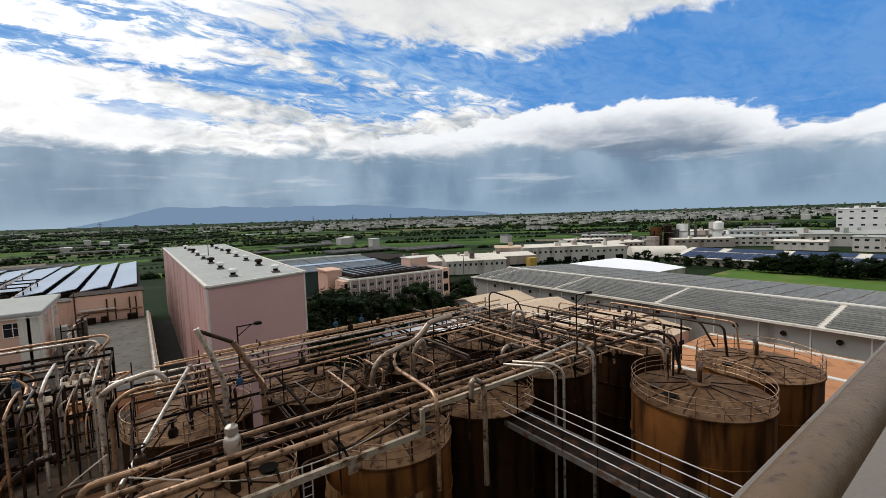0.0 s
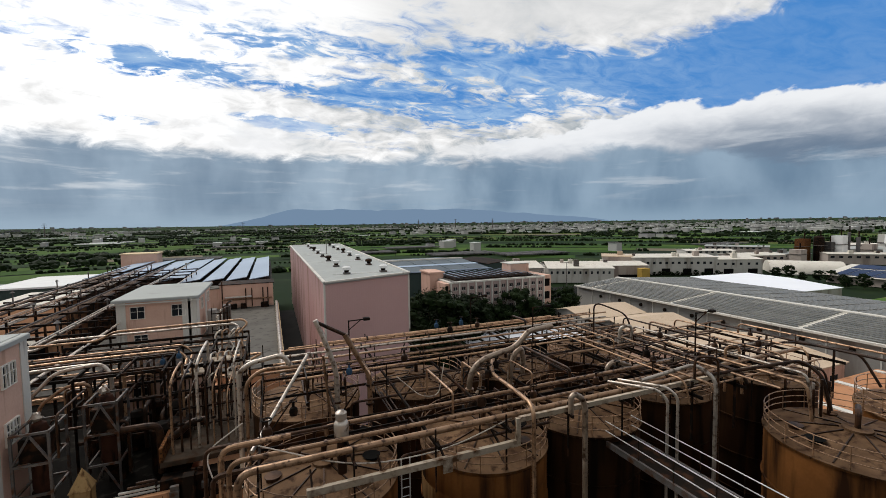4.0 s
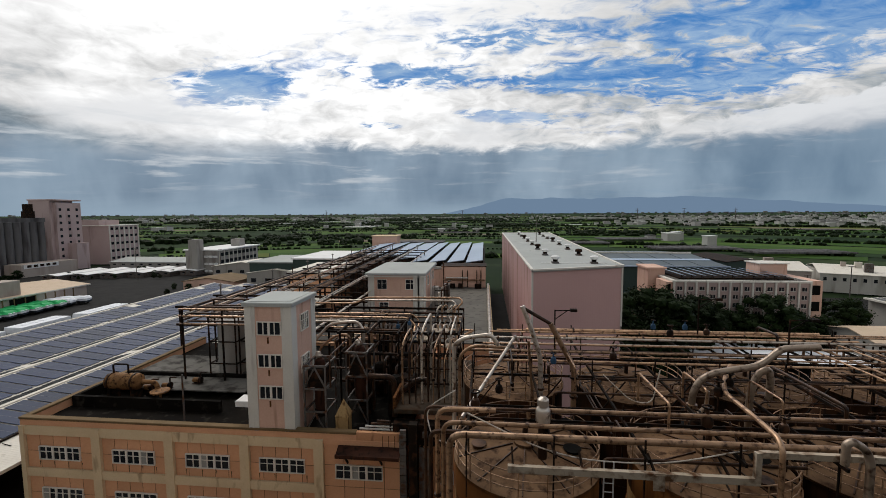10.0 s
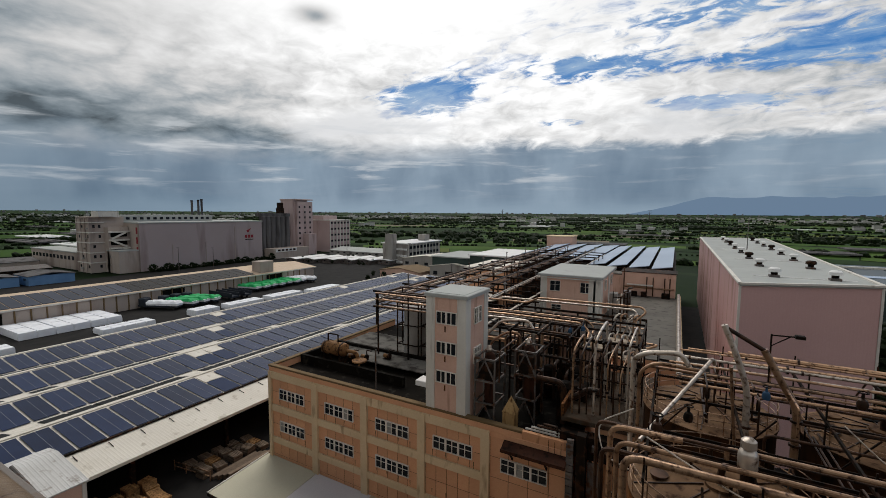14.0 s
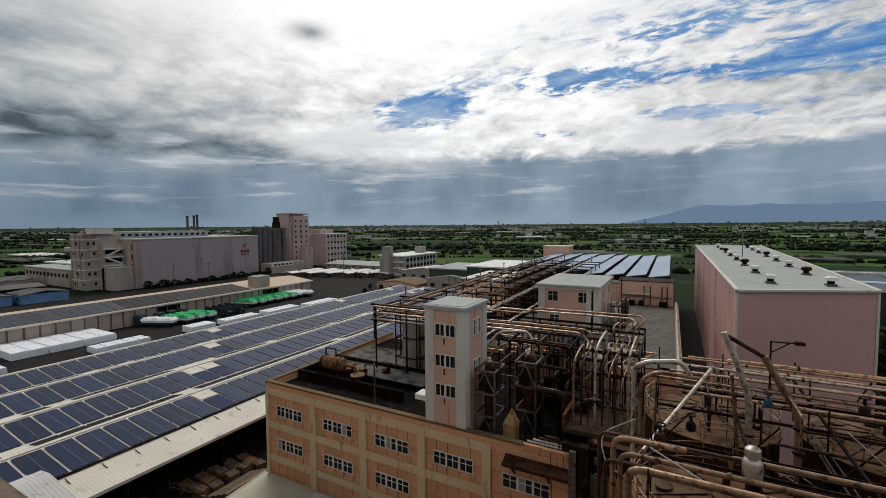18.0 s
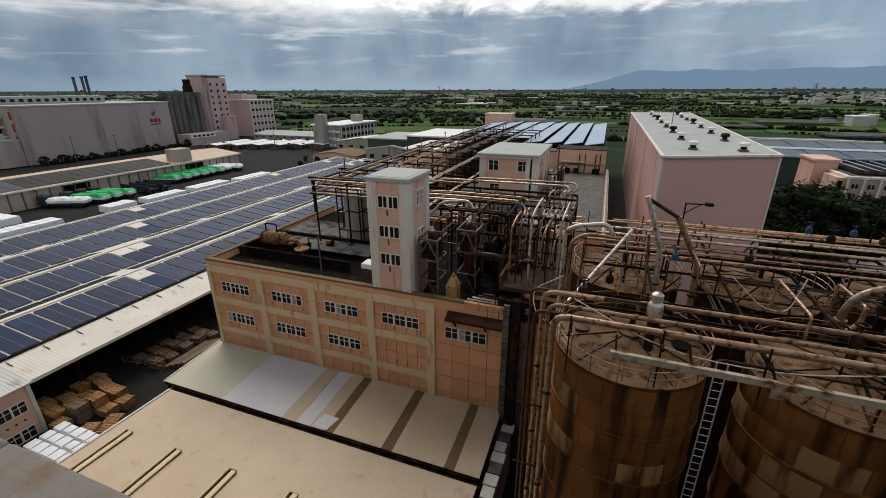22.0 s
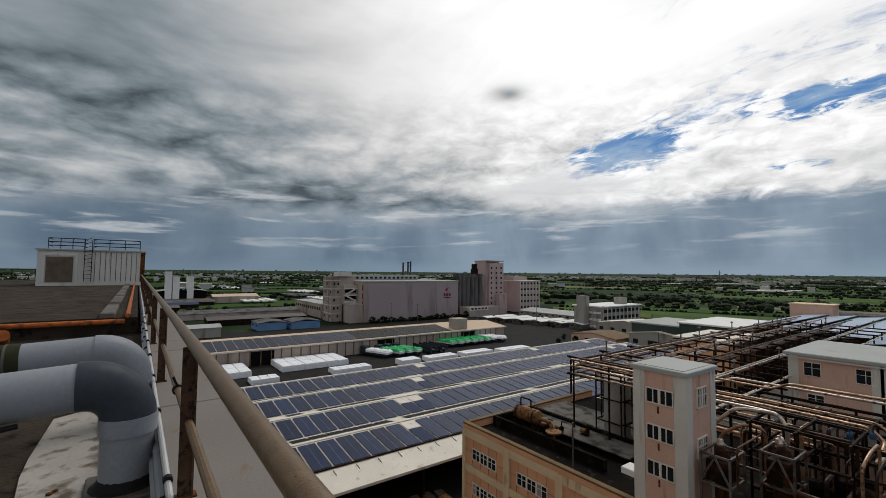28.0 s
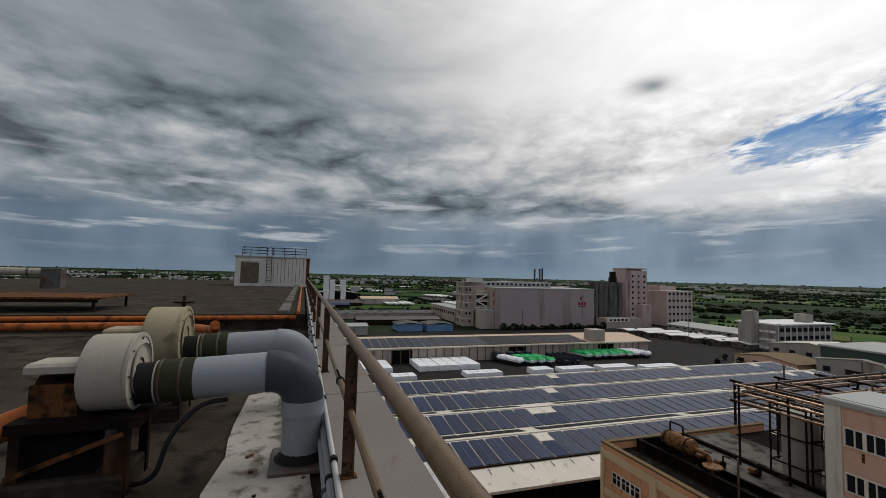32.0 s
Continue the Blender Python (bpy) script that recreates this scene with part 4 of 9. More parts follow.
# ---- orange factory building ----
OX0, OX1, OY, OT = -33.0, -5.1, 26.0, 14.2
fac = thing("factory_building", (-19, OY, 0), "orange-clad factory block with cream bands and rust streaks", "building")
part("wall", Shape().box(OX0, OY + 0.08, 0, OX1, 46.0, 13.3), M_ORANGE, fac)
part("cladding_backing", Shape().box(OX0 + 0.1, OY + 0.076, 4.4, OX1 - 0.05, OY + 0.08, 14.0), M_BROWN, fac)
part("rear_wall", Shape().box(-20.0, 46.0, 0, 1.1, 82.0, 14.0), M_ORANGE, fac)
part("roof", Shape().box(OX0 + 0.3, OY + 0.5, 13.3, OX1 - 0.2, 46.0, 13.42), M_WET, fac)
part("rear_roof", Shape().box(-20.0, 46.0, 14.0, 1.0, 82.0, 14.12), M_SCREED, fac)
BAYS = [OX0, -27.1, -21.6, -16.1, -10.9, OX1]
for k, x in enumerate(BAYS[:-1]):
    part("pilaster", Shape().box(x - (0.0 if k == 0 else 0.3), OY - 0.16, 4.4, x + 0.35, OY + 0.08, 13.6), M_BELT, fac)
for k in range(4):
    for z0, z1 in ((12.95, 13.62), (9.85, 10.45), (6.75, 7.3)):
        part("belt", Shape().box(BAYS[k] + 0.35, OY - 0.10, z0, BAYS[k + 1] - 0.3, OY + 0.08, z1), M_BELT, fac)
part("end_belt", Shape().box(BAYS[4] + 0.35, OY - 0.05, 13.3, OX1, OY + 0.08, 13.62), M_ORANGE, fac)
part("parapet_wall", Shape().box(OX0, OY - 0.02, 13.62, OX1 - 3.2, OY + 0.35, 14.05).box(OX0, OY + 0.35, 13.4, OX0 + 0.35, 45.9, 14.05), M_ORANGE, fac)
part("parapet_cap", Shape().cbox(OX0 - 0.06, OY - 0.07, 14.05, OX1 - 3.2, OY + 0.40, 14.2, 0.03).cbox(OX0 - 0.06, OY + 0.4, 14.05, OX0 + 0.40, 45.9, 14.2, 0.03), M_BROWN, fac)
_pm = {}


def clad(x0, x1, z0, z1, nx, nz, material=M_ORANGE):
    """Cladding panels with open joints, each a piece of its own."""
    w, h = (x1 - x0) / nx, (z1 - z0) / nz
    key = (round(w, 2), round(h, 2))
    if key not in _pm:
        _pm[key] = Shape().cbox(0.022, -0.03, 0.022, w - 0.022, 0.0, h - 0.022, 0.004).data("panel", material, False)
    for i in range(nx):
        for j in range(nz):
            piece("panel", _pm[key], (x0 + w * i, OY + 0.075, z0 + h * j), fac)


for k in range(4):
    a, b_ = BAYS[k] + 0.35, BAYS[k + 1] - 0.3
    for z0, z1 in ((4.4, 6.75), (7.3, 9.85), (10.45, 12.95)):
        clad(a, b_, z0, z1, 5, 2)
    clad(a - 0.3, b_ + 0.3, 13.62, 14.05, 4, 1)
clad(BAYS[4] + 0.35, OX1, 4.4, 13.3, 4, 6)
_wr = random.Random(5)
for k in range(4):
    cx = (BAYS[k] + 0.35 + BAYS[k + 1] - 0.3) / 2
    for row, z in enumerate((11.05, 7.95)):
        if k == 3 and row == 1:
            continue
        window(fac, cx - 1.55, OY - 0.0, z + 0.12, 3.1, 0.9, "-y", 6, blind=[j for j in range(6) if _wr.random() < 0.06])
window(fac, -9.7, OY, 10.97, 3.1, 0.9, "-y", 6, blind=(2,))
# rust runs below the window corners
for k in range(4):
    cx = (BAYS[k] + 0.35 + BAYS[k + 1] - 0.3) / 2
    for z in (11.05, 7.95):
        for dx in (-1.62, -0.5, 0.55, 1.62):
            ln = _wr.uniform(0.25, 0.85)
            xx = cx + dx + _wr.uniform(-0.08, 0.08)
            part("rust_run", Shape().add([(xx - 0.05, OY + 0.0405, z - 0.08), (xx + 0.04, OY + 0.0405, z - 0.08), (xx + 0.008, OY + 0.0405, z - 0.08 - ln), (xx - 0.01, OY + 0.0405, z - 0.08 - ln * 0.9)], [(3, 2, 1, 0)]), M_BROWN, fac, "", False)
# rust-brown ledge above the last window
lg = part("ledge", Shape().slab([(-9.5, OY - 0.8, 12.9), (-5.3, OY - 0.8, 12.9), (-5.3, OY + 0.05, 13.35), (-9.5, OY + 0.05, 13.35)], 0.09).box(-9.5, OY - 0.82, 12.8, -5.3, OY - 0.74, 13.02), M_OXIDE, fac)
for x in (-8.9, -6.6):
    part("bracket", Shape().bar((x, OY - 0.68, 12.85), (x, OY + 0.0, 12.05), 0.08, 0.12), M_STEELD, lg)
part("low_parapet", Shape().box(-8.3, OY + 0.02, 13.62, OX1, OY + 0.3, 14.18), M_ORANGED, fac)
for x in (-6.5, -6.1, -5.7):
    part("rod", Shape().tube([(x, OY - 0.1, 13.3), (x, OY - 0.1, 14.1)], 0.018, 6), M_STEELD, lg)

# narrow stair shaft beside the alley
shaft = thing("service_shaft", (-2.6, 27, 0), "dark orange service shaft with small windows and rusty pipes", "building")
part("wall", Shape().box(-3.9, 27.2, 0, -0.9, 34, 15.0), M_ORANGE, shaft)
part("slab", Shape().cbox(-6.0, 27.0, 15.1, -1.0, 37, 15.4, 0.03), mat("stained deck concrete", (0.085, 0.062, 0.044), (0.040, 0.029, 0.020), 0.8, scale=0.8, fine=12, stain=(0.06, 0.032, 0.018), amount=0.4), shaft)
part("edge_wall", Shape().box(-6.02, 27.0, 15.4, -5.85, 33, 16.2), M_RUSTP, shaft)
part("beam", Shape().box(-5.9, 26.3, 13.3, -0.6, 27.15, 14.7), M_STEELD, shaft)
part("column", Shape().box(-4.75, 25.7, 0, -4.2, 26.25, 15.0), M_STEELD, shaft)
part("panel", Shape().box(-4.15, 26.2, 0, -3.5, 26.3, 13.2), M_STEELG, shaft)
part("junction_box", Shape().cbox(-3.9, 26.0, 14.0, -3.55, 26.3, 14.35, 0.02), M_STEELG, shaft)
for z in (4.6, 7.4, 10.2):
    window(shaft, -2.9, 27.2, z, 0.9, 0.9, "-y", 2)
for i, x in enumerate((-4.35, -4.05, -3.75)):
    part("downpipe", Shape().tube([(x, 26.7, 0), (x, 26.7, 14.9)], 0.10, 8), M_PIPED, shaft)
_tr = part("cable_tray", Shape().box(-5.32, 25.7, 4.2, -4.92, 25.9, 14.6), M_STEELG, shaft)
for k in range(22):
    part("cover", Shape().cbox(-5.34, 25.62, 4.3 + 0.46 * k, -4.90, 25.71, 4.3 + 0.46 * k + 0.40, 0.01), M_STEELG, _tr)

# ---- lift tower ----
TX0, TX1, TY0, TY1, TT = -15.7, -12.45, 25.98, 29.9, 22.75
tow = thing("lift_tower", (-14, 27.9, 13.4), "peach lift tower with off-white corners and flat roof", "tower")
part("wall", Shape().box(TX0 + 0.05, TY0 + 0.05, 13.4, TX1 - 0.05, TY1, TT - 0.25), M_PEACH, tow)
for a in (TX0, TX1 - 0.72):
    part("corner_trim", Shape().box(a, TY0, 14.0, a + 0.72, TY0 + 0.06, TT - 0.25), M_TRIM, tow)
for a in (TY0 + 0.06, TY1 - 0.75):
    part("corner_trim", Shape().box(TX1 - 0.06, a, 14.0, TX1, a + 0.7, TT - 0.25), M_TRIM, tow)
part("roof", Shape().cbox(TX0 - 0.12, TY0 - 0.12, TT - 0.25, TX1 + 0.12, TY1 + 0.1, TT + 0.03, 0.05), M_ROOFW, tow)
part("roof_cap", Shape().box(TX0 + 0.2, TY0 + 0.2, TT + 0.03, TX1 - 0.2, TY1 - 0.2, TT + 0.06), M_ROOFW, tow)
for z in (20.55, 18.35, 16.2):
    window(tow, TX0 + 0.90, TY0 + 0.02, z + 0.08, 1.56, 0.82, "-y", 4)
    part("drip_stain", Shape().box(TX0 + 1.5, TY0 + 0.035, z - 0.55, TX0 + 1.62, TY0 + 0.046, z - 0.12), M_RUSTP, tow)
for z in (20.55, 17.6):
    window(tow, TX1 - 0.02, TY0 + 1.35, z, 1.15, 1.1, "+x", 4)
part("canopy", Shape().cbox(TX0 - 1.0, TY0 + 0.1, 15.55, TX0 + 0.05, TY0 + 1.2, 15.95, 0.04), M_WHITE, tow)

# ---- head house ----
hh = thing("head_house", (-12.5, 64, 14.1), "peach rooftop house with off-white corners and flat roof", "building")
part("wall", Shape().box(-16.5, 58.6, 14.1, -8.5, 71.4, 19.85), M_PEACH, hh)
part("roof", Shape().cbox(-16.9, 58.2, 19.85, -8.1, 71.8, 20.2, 0.08), M_ROOFW, hh)
for a in (-16.52, -10.0):
    part("corner_trim", Shape().box(a, 58.53, 14.1, a + 0.9, 58.6, 19.85), M_TRIM, hh)
part("corner_trim", Shape().box(-9.35, 58.53, 14.1, -8.48, 58.6, 19.85), M_TRIM, hh)
part("corner_trim", Shape().box(-8.5, 58.6, 14.1, -8.43, 60.5, 19.85), M_TRIM, hh)
part("corner_trim", Shape().box(-8.5, 66, 14.1, -8.43, 67.2, 19.85), M_TRIM, hh)
for x in (-15.15, -11.05):
    window(hh, x, 58.58, 17.85, 1.35, 1.35, "-y", 2)
window(hh, -14.9, 58.58, 14.9, 1.3, 1.0, "-y", 2)
for y in (62.2, 68.2):
    window(hh, -8.46, y, 17.85, 1.3, 1.35, "+x", 2)
part("gutter", Shape().box(-16.95, 58.1, 19.62, -8.05, 58.2, 19.74), M_TRIM, hh)

# long roof strip, its edge pipe and the block at its end
part("edge_kerb", Shape().cbox(0.55, 43.0, 14.1, 1.1, 81.5, 14.7, 0.05), M_BELT, fac)
lone("edge_pipe", Shape().tube(bend([(0.75, 40.0, 15.0), (0.75, 80.5, 15.0)], 0.3), 0.22, 10), M_PIPEG, "pale pipe lying along the roof edge", "pipe")
endb = thing("end_block", (-3, 84, 0), "orange block closing the long roof strip", "building")
part("wall", Shape().box(-8.3, 82, 0, 0.3, 87, 18.2), M_PEACH, endb)
part("roof", Shape().box(-8.5, 81.9, 18.2, 0.5, 87.2, 18.32), M_STEELD, endb)
part("low_wall", Shape().box(-13.5, 82.4, 0, -8.3, 86, 17.6), M_PEACH, endb)
part("low_roof", Shape().box(-13.7, 82.2, 17.6, -8.3, 86.2, 17.75), M_CONC, endb)
part("ledge", Shape().box(-7.4, 81.2, 16.0, -3.2, 82, 16.14), M_TRIM, endb)
part("gutter_pipe", Shape().tube([(-8, 81.8, 15.6), (0.1, 81.8, 15.6)], 0.12, 8), M_PIPE, endb)
for x in (-7.9, -4.2, -3.2, -1.4, -0.6):
    part("downpipe", Shape().tube([(x, 81.8, 14.2), (x, 81.8, 17.5 if x > -5 else 19.0)], 0.09, 8), M_PIPED, endb)
for x, w in ((-6.8, 1.2), (-5.0, 0.9), (-1.8, 1.3)):
    part("pump_set", Shape().cbox(x, 80.6, 14.12, x + w, 81.4, 15.0, 0.06), M_STEELD, endb)

# blue-grey sloped roofs beyond
bl = thing("panel_roof_hall", (-20, 130, 0), "long hall under pale blue-grey sloped roof panels", "hall")
part("wall", Shape().box(-40, 122, 0, -18, 166, 15.6).box(-18, 106, 0, 0.2, 166, 15.6), M_STEELD, bl)
for k in range(4):
    x0 = -18.2 + 4.55 * k
    rp_ = part("roof_panel", Shape().slab([(x0 + 0.1, 102, 16.75), (x0 + 4.15, 102, 17.35), (x0 + 4.15, 166, 17.35), (x0 + 0.1, 166, 16.75)], 0.14), M_BLUER, bl)
    for y in (103, 118, 134, 150, 165):
        part("panel_post", Shape().bar((x0 + 4.1, y, 15.6), (x0 + 4.1, y, 17.25), 0.16, 0.16), M_STEELD, rp_)
    part("edge_beam", Shape().bar((x0, 102.1, 16.5), (x0 + 4.3, 102.1, 16.6), 0.2, 0.3), M_STEELD, rp_)
for k in range(4):
    x0 = -41.5 + 5.8 * k
    part("roof_panel", Shape().slab([(x0, 126 - 5.0 * k, 16.4), (x0 + 5.75, 126 - 5.0 * k, 17.0), (x0 + 5.75, 168, 17.2), (x0, 168, 16.6)], 0.14), M_BLUER, bl)
part("penthouse", Shape().box(-45, 166.5, 0, -35, 174, 19.6), M_PEACH, bl)
part("penthouse_roof", Shape().box(-45.3, 166.2, 19.6, -34.7, 174.3, 19.9), M_BELT, bl)
for i, (x0, y0, x1, y1, h, mt) in enumerate(((-88, 150, -70, 176, 10.5, M_ROOFW), (-69, 146, -52, 176, 12.4, M_WHITE), (-57, 118, -44, 140, 11.6, M_SHED))):
    s = thing("rear_shed", ((x0 + x1) / 2, y0, 0), "shed with a pale flat metal roof", "shed", "rear sheds")
    part("wall", Shape().box(x0, y0, 0, x1, y1, h), M_ORANGE if i == 2 else M_GREEN, s)
    part("roof", Shape().cbox(x0 - 0.5, y0 - 0.5, h, x1 + 0.5, y1 + 0.5, h + 0.5, 0.1), mt, s)
# cabinet and pipe stack between the head house and the strip
gs = thing("gear_stack", (-7, 66, 14.1), "grey cabinets and valve pipes beside the rooftop house", "equipment")
part("cabinet", Shape().cbox(-7.9, 63.0, 14.12, -6.9, 64.4, 17.4, 0.05), M_GREYW, gs)
part("cabinet", Shape().cbox(-6.6, 68.0, 14.12, -5.6, 69.4, 17.0, 0.05), M_STEELG, gs)
for k in range(6):
    x, y = -6.7 + 0.45 * (k % 3), 61.5 + 4.5 * (k // 3)
    part("riser", Shape().tube(bend([(x, y, 14.12), (x, y, 16.8 + 0.5 * (k % 3)), (x + 0.5, y + 0.8, 16.8 + 0.5 * (k % 3))], 0.3), 0.11, 8), M_PIPEG if k % 3 == 0 else M_PIPED, gs)
for z in (15.0, 16.0, 17.2):
    part("shelf_beam", Shape().bar((-7.2, 61.3, z), (-5.4, 61.3, z), 0.1, 0.12), M_STEELD, gs)
for x in (-7.2, -5.4):
    part("shelf_post", Shape().bar((x, 61.3, 14.12), (x, 61.3, 18.0), 0.1, 0.1), M_STEELD, gs)

# ---- big pink hall ----
pk = thing("pink_hall", (14, 110, 0), "tall pink windowless hall with a pale flat roof", "building")
PF = [(6.4, 56.2), (19.6, 61.8), (24.9, 168.0), (7.0, 166.0)]
part("wall", Shape().prism(PF, 0, 20.75), M_PINK, pk)
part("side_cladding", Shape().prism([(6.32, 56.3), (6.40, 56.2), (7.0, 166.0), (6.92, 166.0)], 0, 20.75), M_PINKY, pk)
_c = Vector((14, 112, 0))
PR = [tuple((Vector((x, y, 0)) - _c) * 1.004 + _c)[:2] for x, y in PF]
part("roof", Shape().prism(PR, 20.75, 21.0), M_ROOFW, pk)
for i in range(4):
    a, b_ = Vector((*PR[i], 21.0)), Vector((*PR[(i + 1) % 4], 21.0))
    part("edge_trim", Shape().bar(a + Vector((0, 0, 0.05)), b_ + Vector((0, 0, 0.05)), 0.4, 0.22), M_TRIM, pk)
for i in (0, 1):
    part("corner_flashing", Shape().box(PF[i][0] - 0.12, PF[i][1] - 0.12, 0, PF[i][0] + 0.12, PF[i][1] + 0.12, 20.8), M_TRIM, pk)
for col in range(2):
    for k in range(8):
        t = 0.06 + 0.115 * k
        y = 58 + (166 - 58) * t
        wl, wr = 6.6 + 0.6 * t, 19.8 + 5.0 * t
        x = wl + (wr - wl) * (0.30 if col == 0 else 0.72)
        v = thing("roof_ventilator", (x, y, 21.0), "white roof ventilator with a dark throat" if k < 3 else "small dark roof ventilator", "ventilator", "roof ventilators")
        r = 0.5
        part("curb", Shape().box(x - 0.5, y - 0.5, 21.0, x + 0.5, y + 0.5, 21.25), M_STEELG, v)
        part("throat", Shape().lathe(x, y, [(r * 0.7, 21.3), (r * 0.7, 21.7)], 14), M_STEELD, v)
        part("hood", Shape().lathe(x, y, [(r * 0.9, 21.62), (r * 1.25, 21.66), (r * 1.25, 22.0), (r * 0.9, 22.15), (0, 22.2)], 14), M_WHITE if (k + col) % 3 != 2 else M_STEELD, v)
for t in (0.06, 0.27, 0.5):
    y = 58 + 108 * t
    part("roof_seam", Shape().box(8.5 + t, y - 0.10, 21.0, 18 + 4.5 * t, y + 0.10, 21.05), M_WHITE, pk)
mast = lone("roof_mast", Shape().tube([(13.5, 112, 21), (13.5, 112, 27.5)], [0.09, 0.05], 6), M_STEELG, "thin mast on the pink hall", "mast")


# ---- storage tanks ----
def tank(cx, cy, r, zt, rails=True, cone=0.55, plates=True, shell=M_TANK, seed=0):
    rng = random.Random(seed)
    t = thing("storage_tank", (cx, cy, 0), "rust-streaked brown steel storage tank with a ribbed conical roof", "tank", "storage tanks")
    part("shell", Shape().lathe(cx, cy, [(r, 0), (r, zt)], 48), shell, t)
    rf = part("cone_roof", Shape().lathe(cx, cy, [(r + 0.08, zt - 0.1), (r + 0.08, zt + 0.02), (r * 0.16, zt + cone), (r * 0.16, zt + cone + 0.12), (0.0, zt + cone + 0.12)], 48), M_TROOF, t)
    for k in range(10):
        a = 2 * math.pi * (k + 0.3) / 10
        ca, sa = math.cos(a), math.sin(a)
        part("rib", Shape().bar((cx + r * 0.97 * ca, cy + r * 0.97 * sa, zt + 0.06), (cx + r * 0.18 * ca, cy + r * 0.18 * sa, zt + cone + 0.02), 0.05, 0.07), M_PIPED, rf)
    for k in range(6):
        z = zt - 0.05 - 2.6 * k
        if z > 3:
            part("stiffener", Shape().lathe(cx, cy, [(r, z - 0.05), (r + 0.08, z - 0.05), (r + 0.08, z + 0.05), (r, z + 0.05)], 48), shell, t)
    if plates:
        for row in range(4):
            z1, z0 = zt - 0.2 - 1.3 * row, zt - 1.42 - 1.3 * row
            for k in range(10):
                a0 = 36 * k + 18 * (row % 2)
                sh = Shape().lathe(cx, cy, [(r + 0.012, z0), (r + 0.022, z0 + 0.03), (r + 0.022, z1 - 0.03), (r + 0.012, z1)], 4, a0 + 0.4, a0 + 35.6)
                part("plate", sh, M_TANKP if rng.random() < (0.06, 0.62, 0.10, 0.55)[row] else M_TANK, t)
    if rails:
        for k in range(18):
            a = 2 * math.pi * k / 18
            x, y = cx + r * math.cos(a), cy + r * math.sin(a)
            part("rail_post", Shape().tube([(x, y, zt), (x, y, zt + 1.1)], 0.026, 6), M_PIPE, t)
        for z in (0.4, 0.75, 1.1):
            rg = Shape()
            ring = [(cx + r * math.cos(2 * math.pi * k / 36), cy + r * math.sin(2 * math.pi * k / 36), zt + z) for k in range(37)]
            part("guard_rail", rg.tube(ring, 0.026, 6, False), M_PIPE, t)
    for k in range(3):
        a = rng.uniform(0, 6.28)
        x, y = cx + r * 0.66 * math.cos(a), cy + r * 0.66 * math.sin(a)
        zz = zt + cone * 0.36
        mh = part("manhole", Shape().lathe(x, y, [(0.30, zz - 0.15), (0.30, zz + 0.16), (0.36, zz + 0.16), (0.42 if k == 0 else 0.36, zz + 0.2), (0, zz + 0.22)], 14), M_BLACK if k == 0 else M_PIPED if k == 1 else M_TROOF, t)
    part("nozzle", Shape().tube(bend([(cx, cy, zt + cone), (cx, cy, zt + cone + 0.9), (cx + 0.9, cy + 0.4, zt + cone + 0.9)], 0.3), 0.13, 8), M_PIPED, t)
    return t


TANKS = [(2.0, 19.1, 3.25, 17.3, True), (10.05, 19.1, 3.22, 17.3, True), (2.0, 28.1, 3.25, 17.3, True), (9.4, 28.1, 3.25, 17.3, True), (16.8, 19.6, 3.25, 17.3, True), (16.8, 28.2, 3.25, 17.3, True),
         (24.4, 20.8, 3.4, 17.3, True), (33.2, 19.6, 3.4, 17.3, True), (25.0, 28.4, 3.3, 17.3, True), (27.0, 11.2, 3.75, 17.3, True), (34.9, 10.8, 3.65, 17.3, True)]
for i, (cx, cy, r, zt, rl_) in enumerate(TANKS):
    # tanks 2 to 8 get the shade painted into their shells
    tank(cx, cy, r, zt, rl_, plates=i in (0, 1), shell=M_TANK_SHADE if 2 <= i < 9 else M_TANK, seed=i)

# ---- pipe racks over the tanks ----
rack = thing("pipe_rack", (10, 20, 17), "dense rusty tan pipework on steel frames over the tanks", "pipework")
_pr = random.Random(11)


def pipe(pts, r, material=M_PIPE, R=None, flange=0.0, parent=None, n=8):
    """A pipe with rounded bends and flanges at even steps."""
    r *= 0.82
    p = part("pipe", Shape().tube(bend(pts, R or max(r * 3, 0.2)), r, n), material, parent or rack)
    if flange:
        a, b_ = Vector(pts[0]), Vector(pts[1])
        d = (b_ - a)
        for k in range(1, int(d.length / flange) + 1):
            c = a + d.normalized() * flange * (k - 0.5)
            part("flange", Shape().tube([tuple(c - d.normalized() * 0.05), tuple(c + d.normalized() * 0.05)], r * 1.55, n), M_PIPED, p)
    return p


def valve(x, y, z, s=1.0, material=M_PIPED):
    """A gate valve with a bonnet and hand wheel."""
    v = part("valve", Shape().lathe(x, y, [(0.0, z - 0.2 * s), (0.16 * s, z - 0.18 * s), (0.19 * s, z), (0.14 * s, z + 0.16 * s), (0.06 * s, z + 0.22 * s), (0.05 * s, z + 0.45 * s), (0.0, z + 0.46 * s)], 10), material, rack)
    part("hand_wheel", Shape().lathe(x, y, [(0.13 * s, z + 0.44 * s), (0.18 * s, z + 0.44 * s), (0.18 * s, z + 0.48 * s), (0.13 * s, z + 0.48 * s)], 10), M_STEELD, v)
    return v


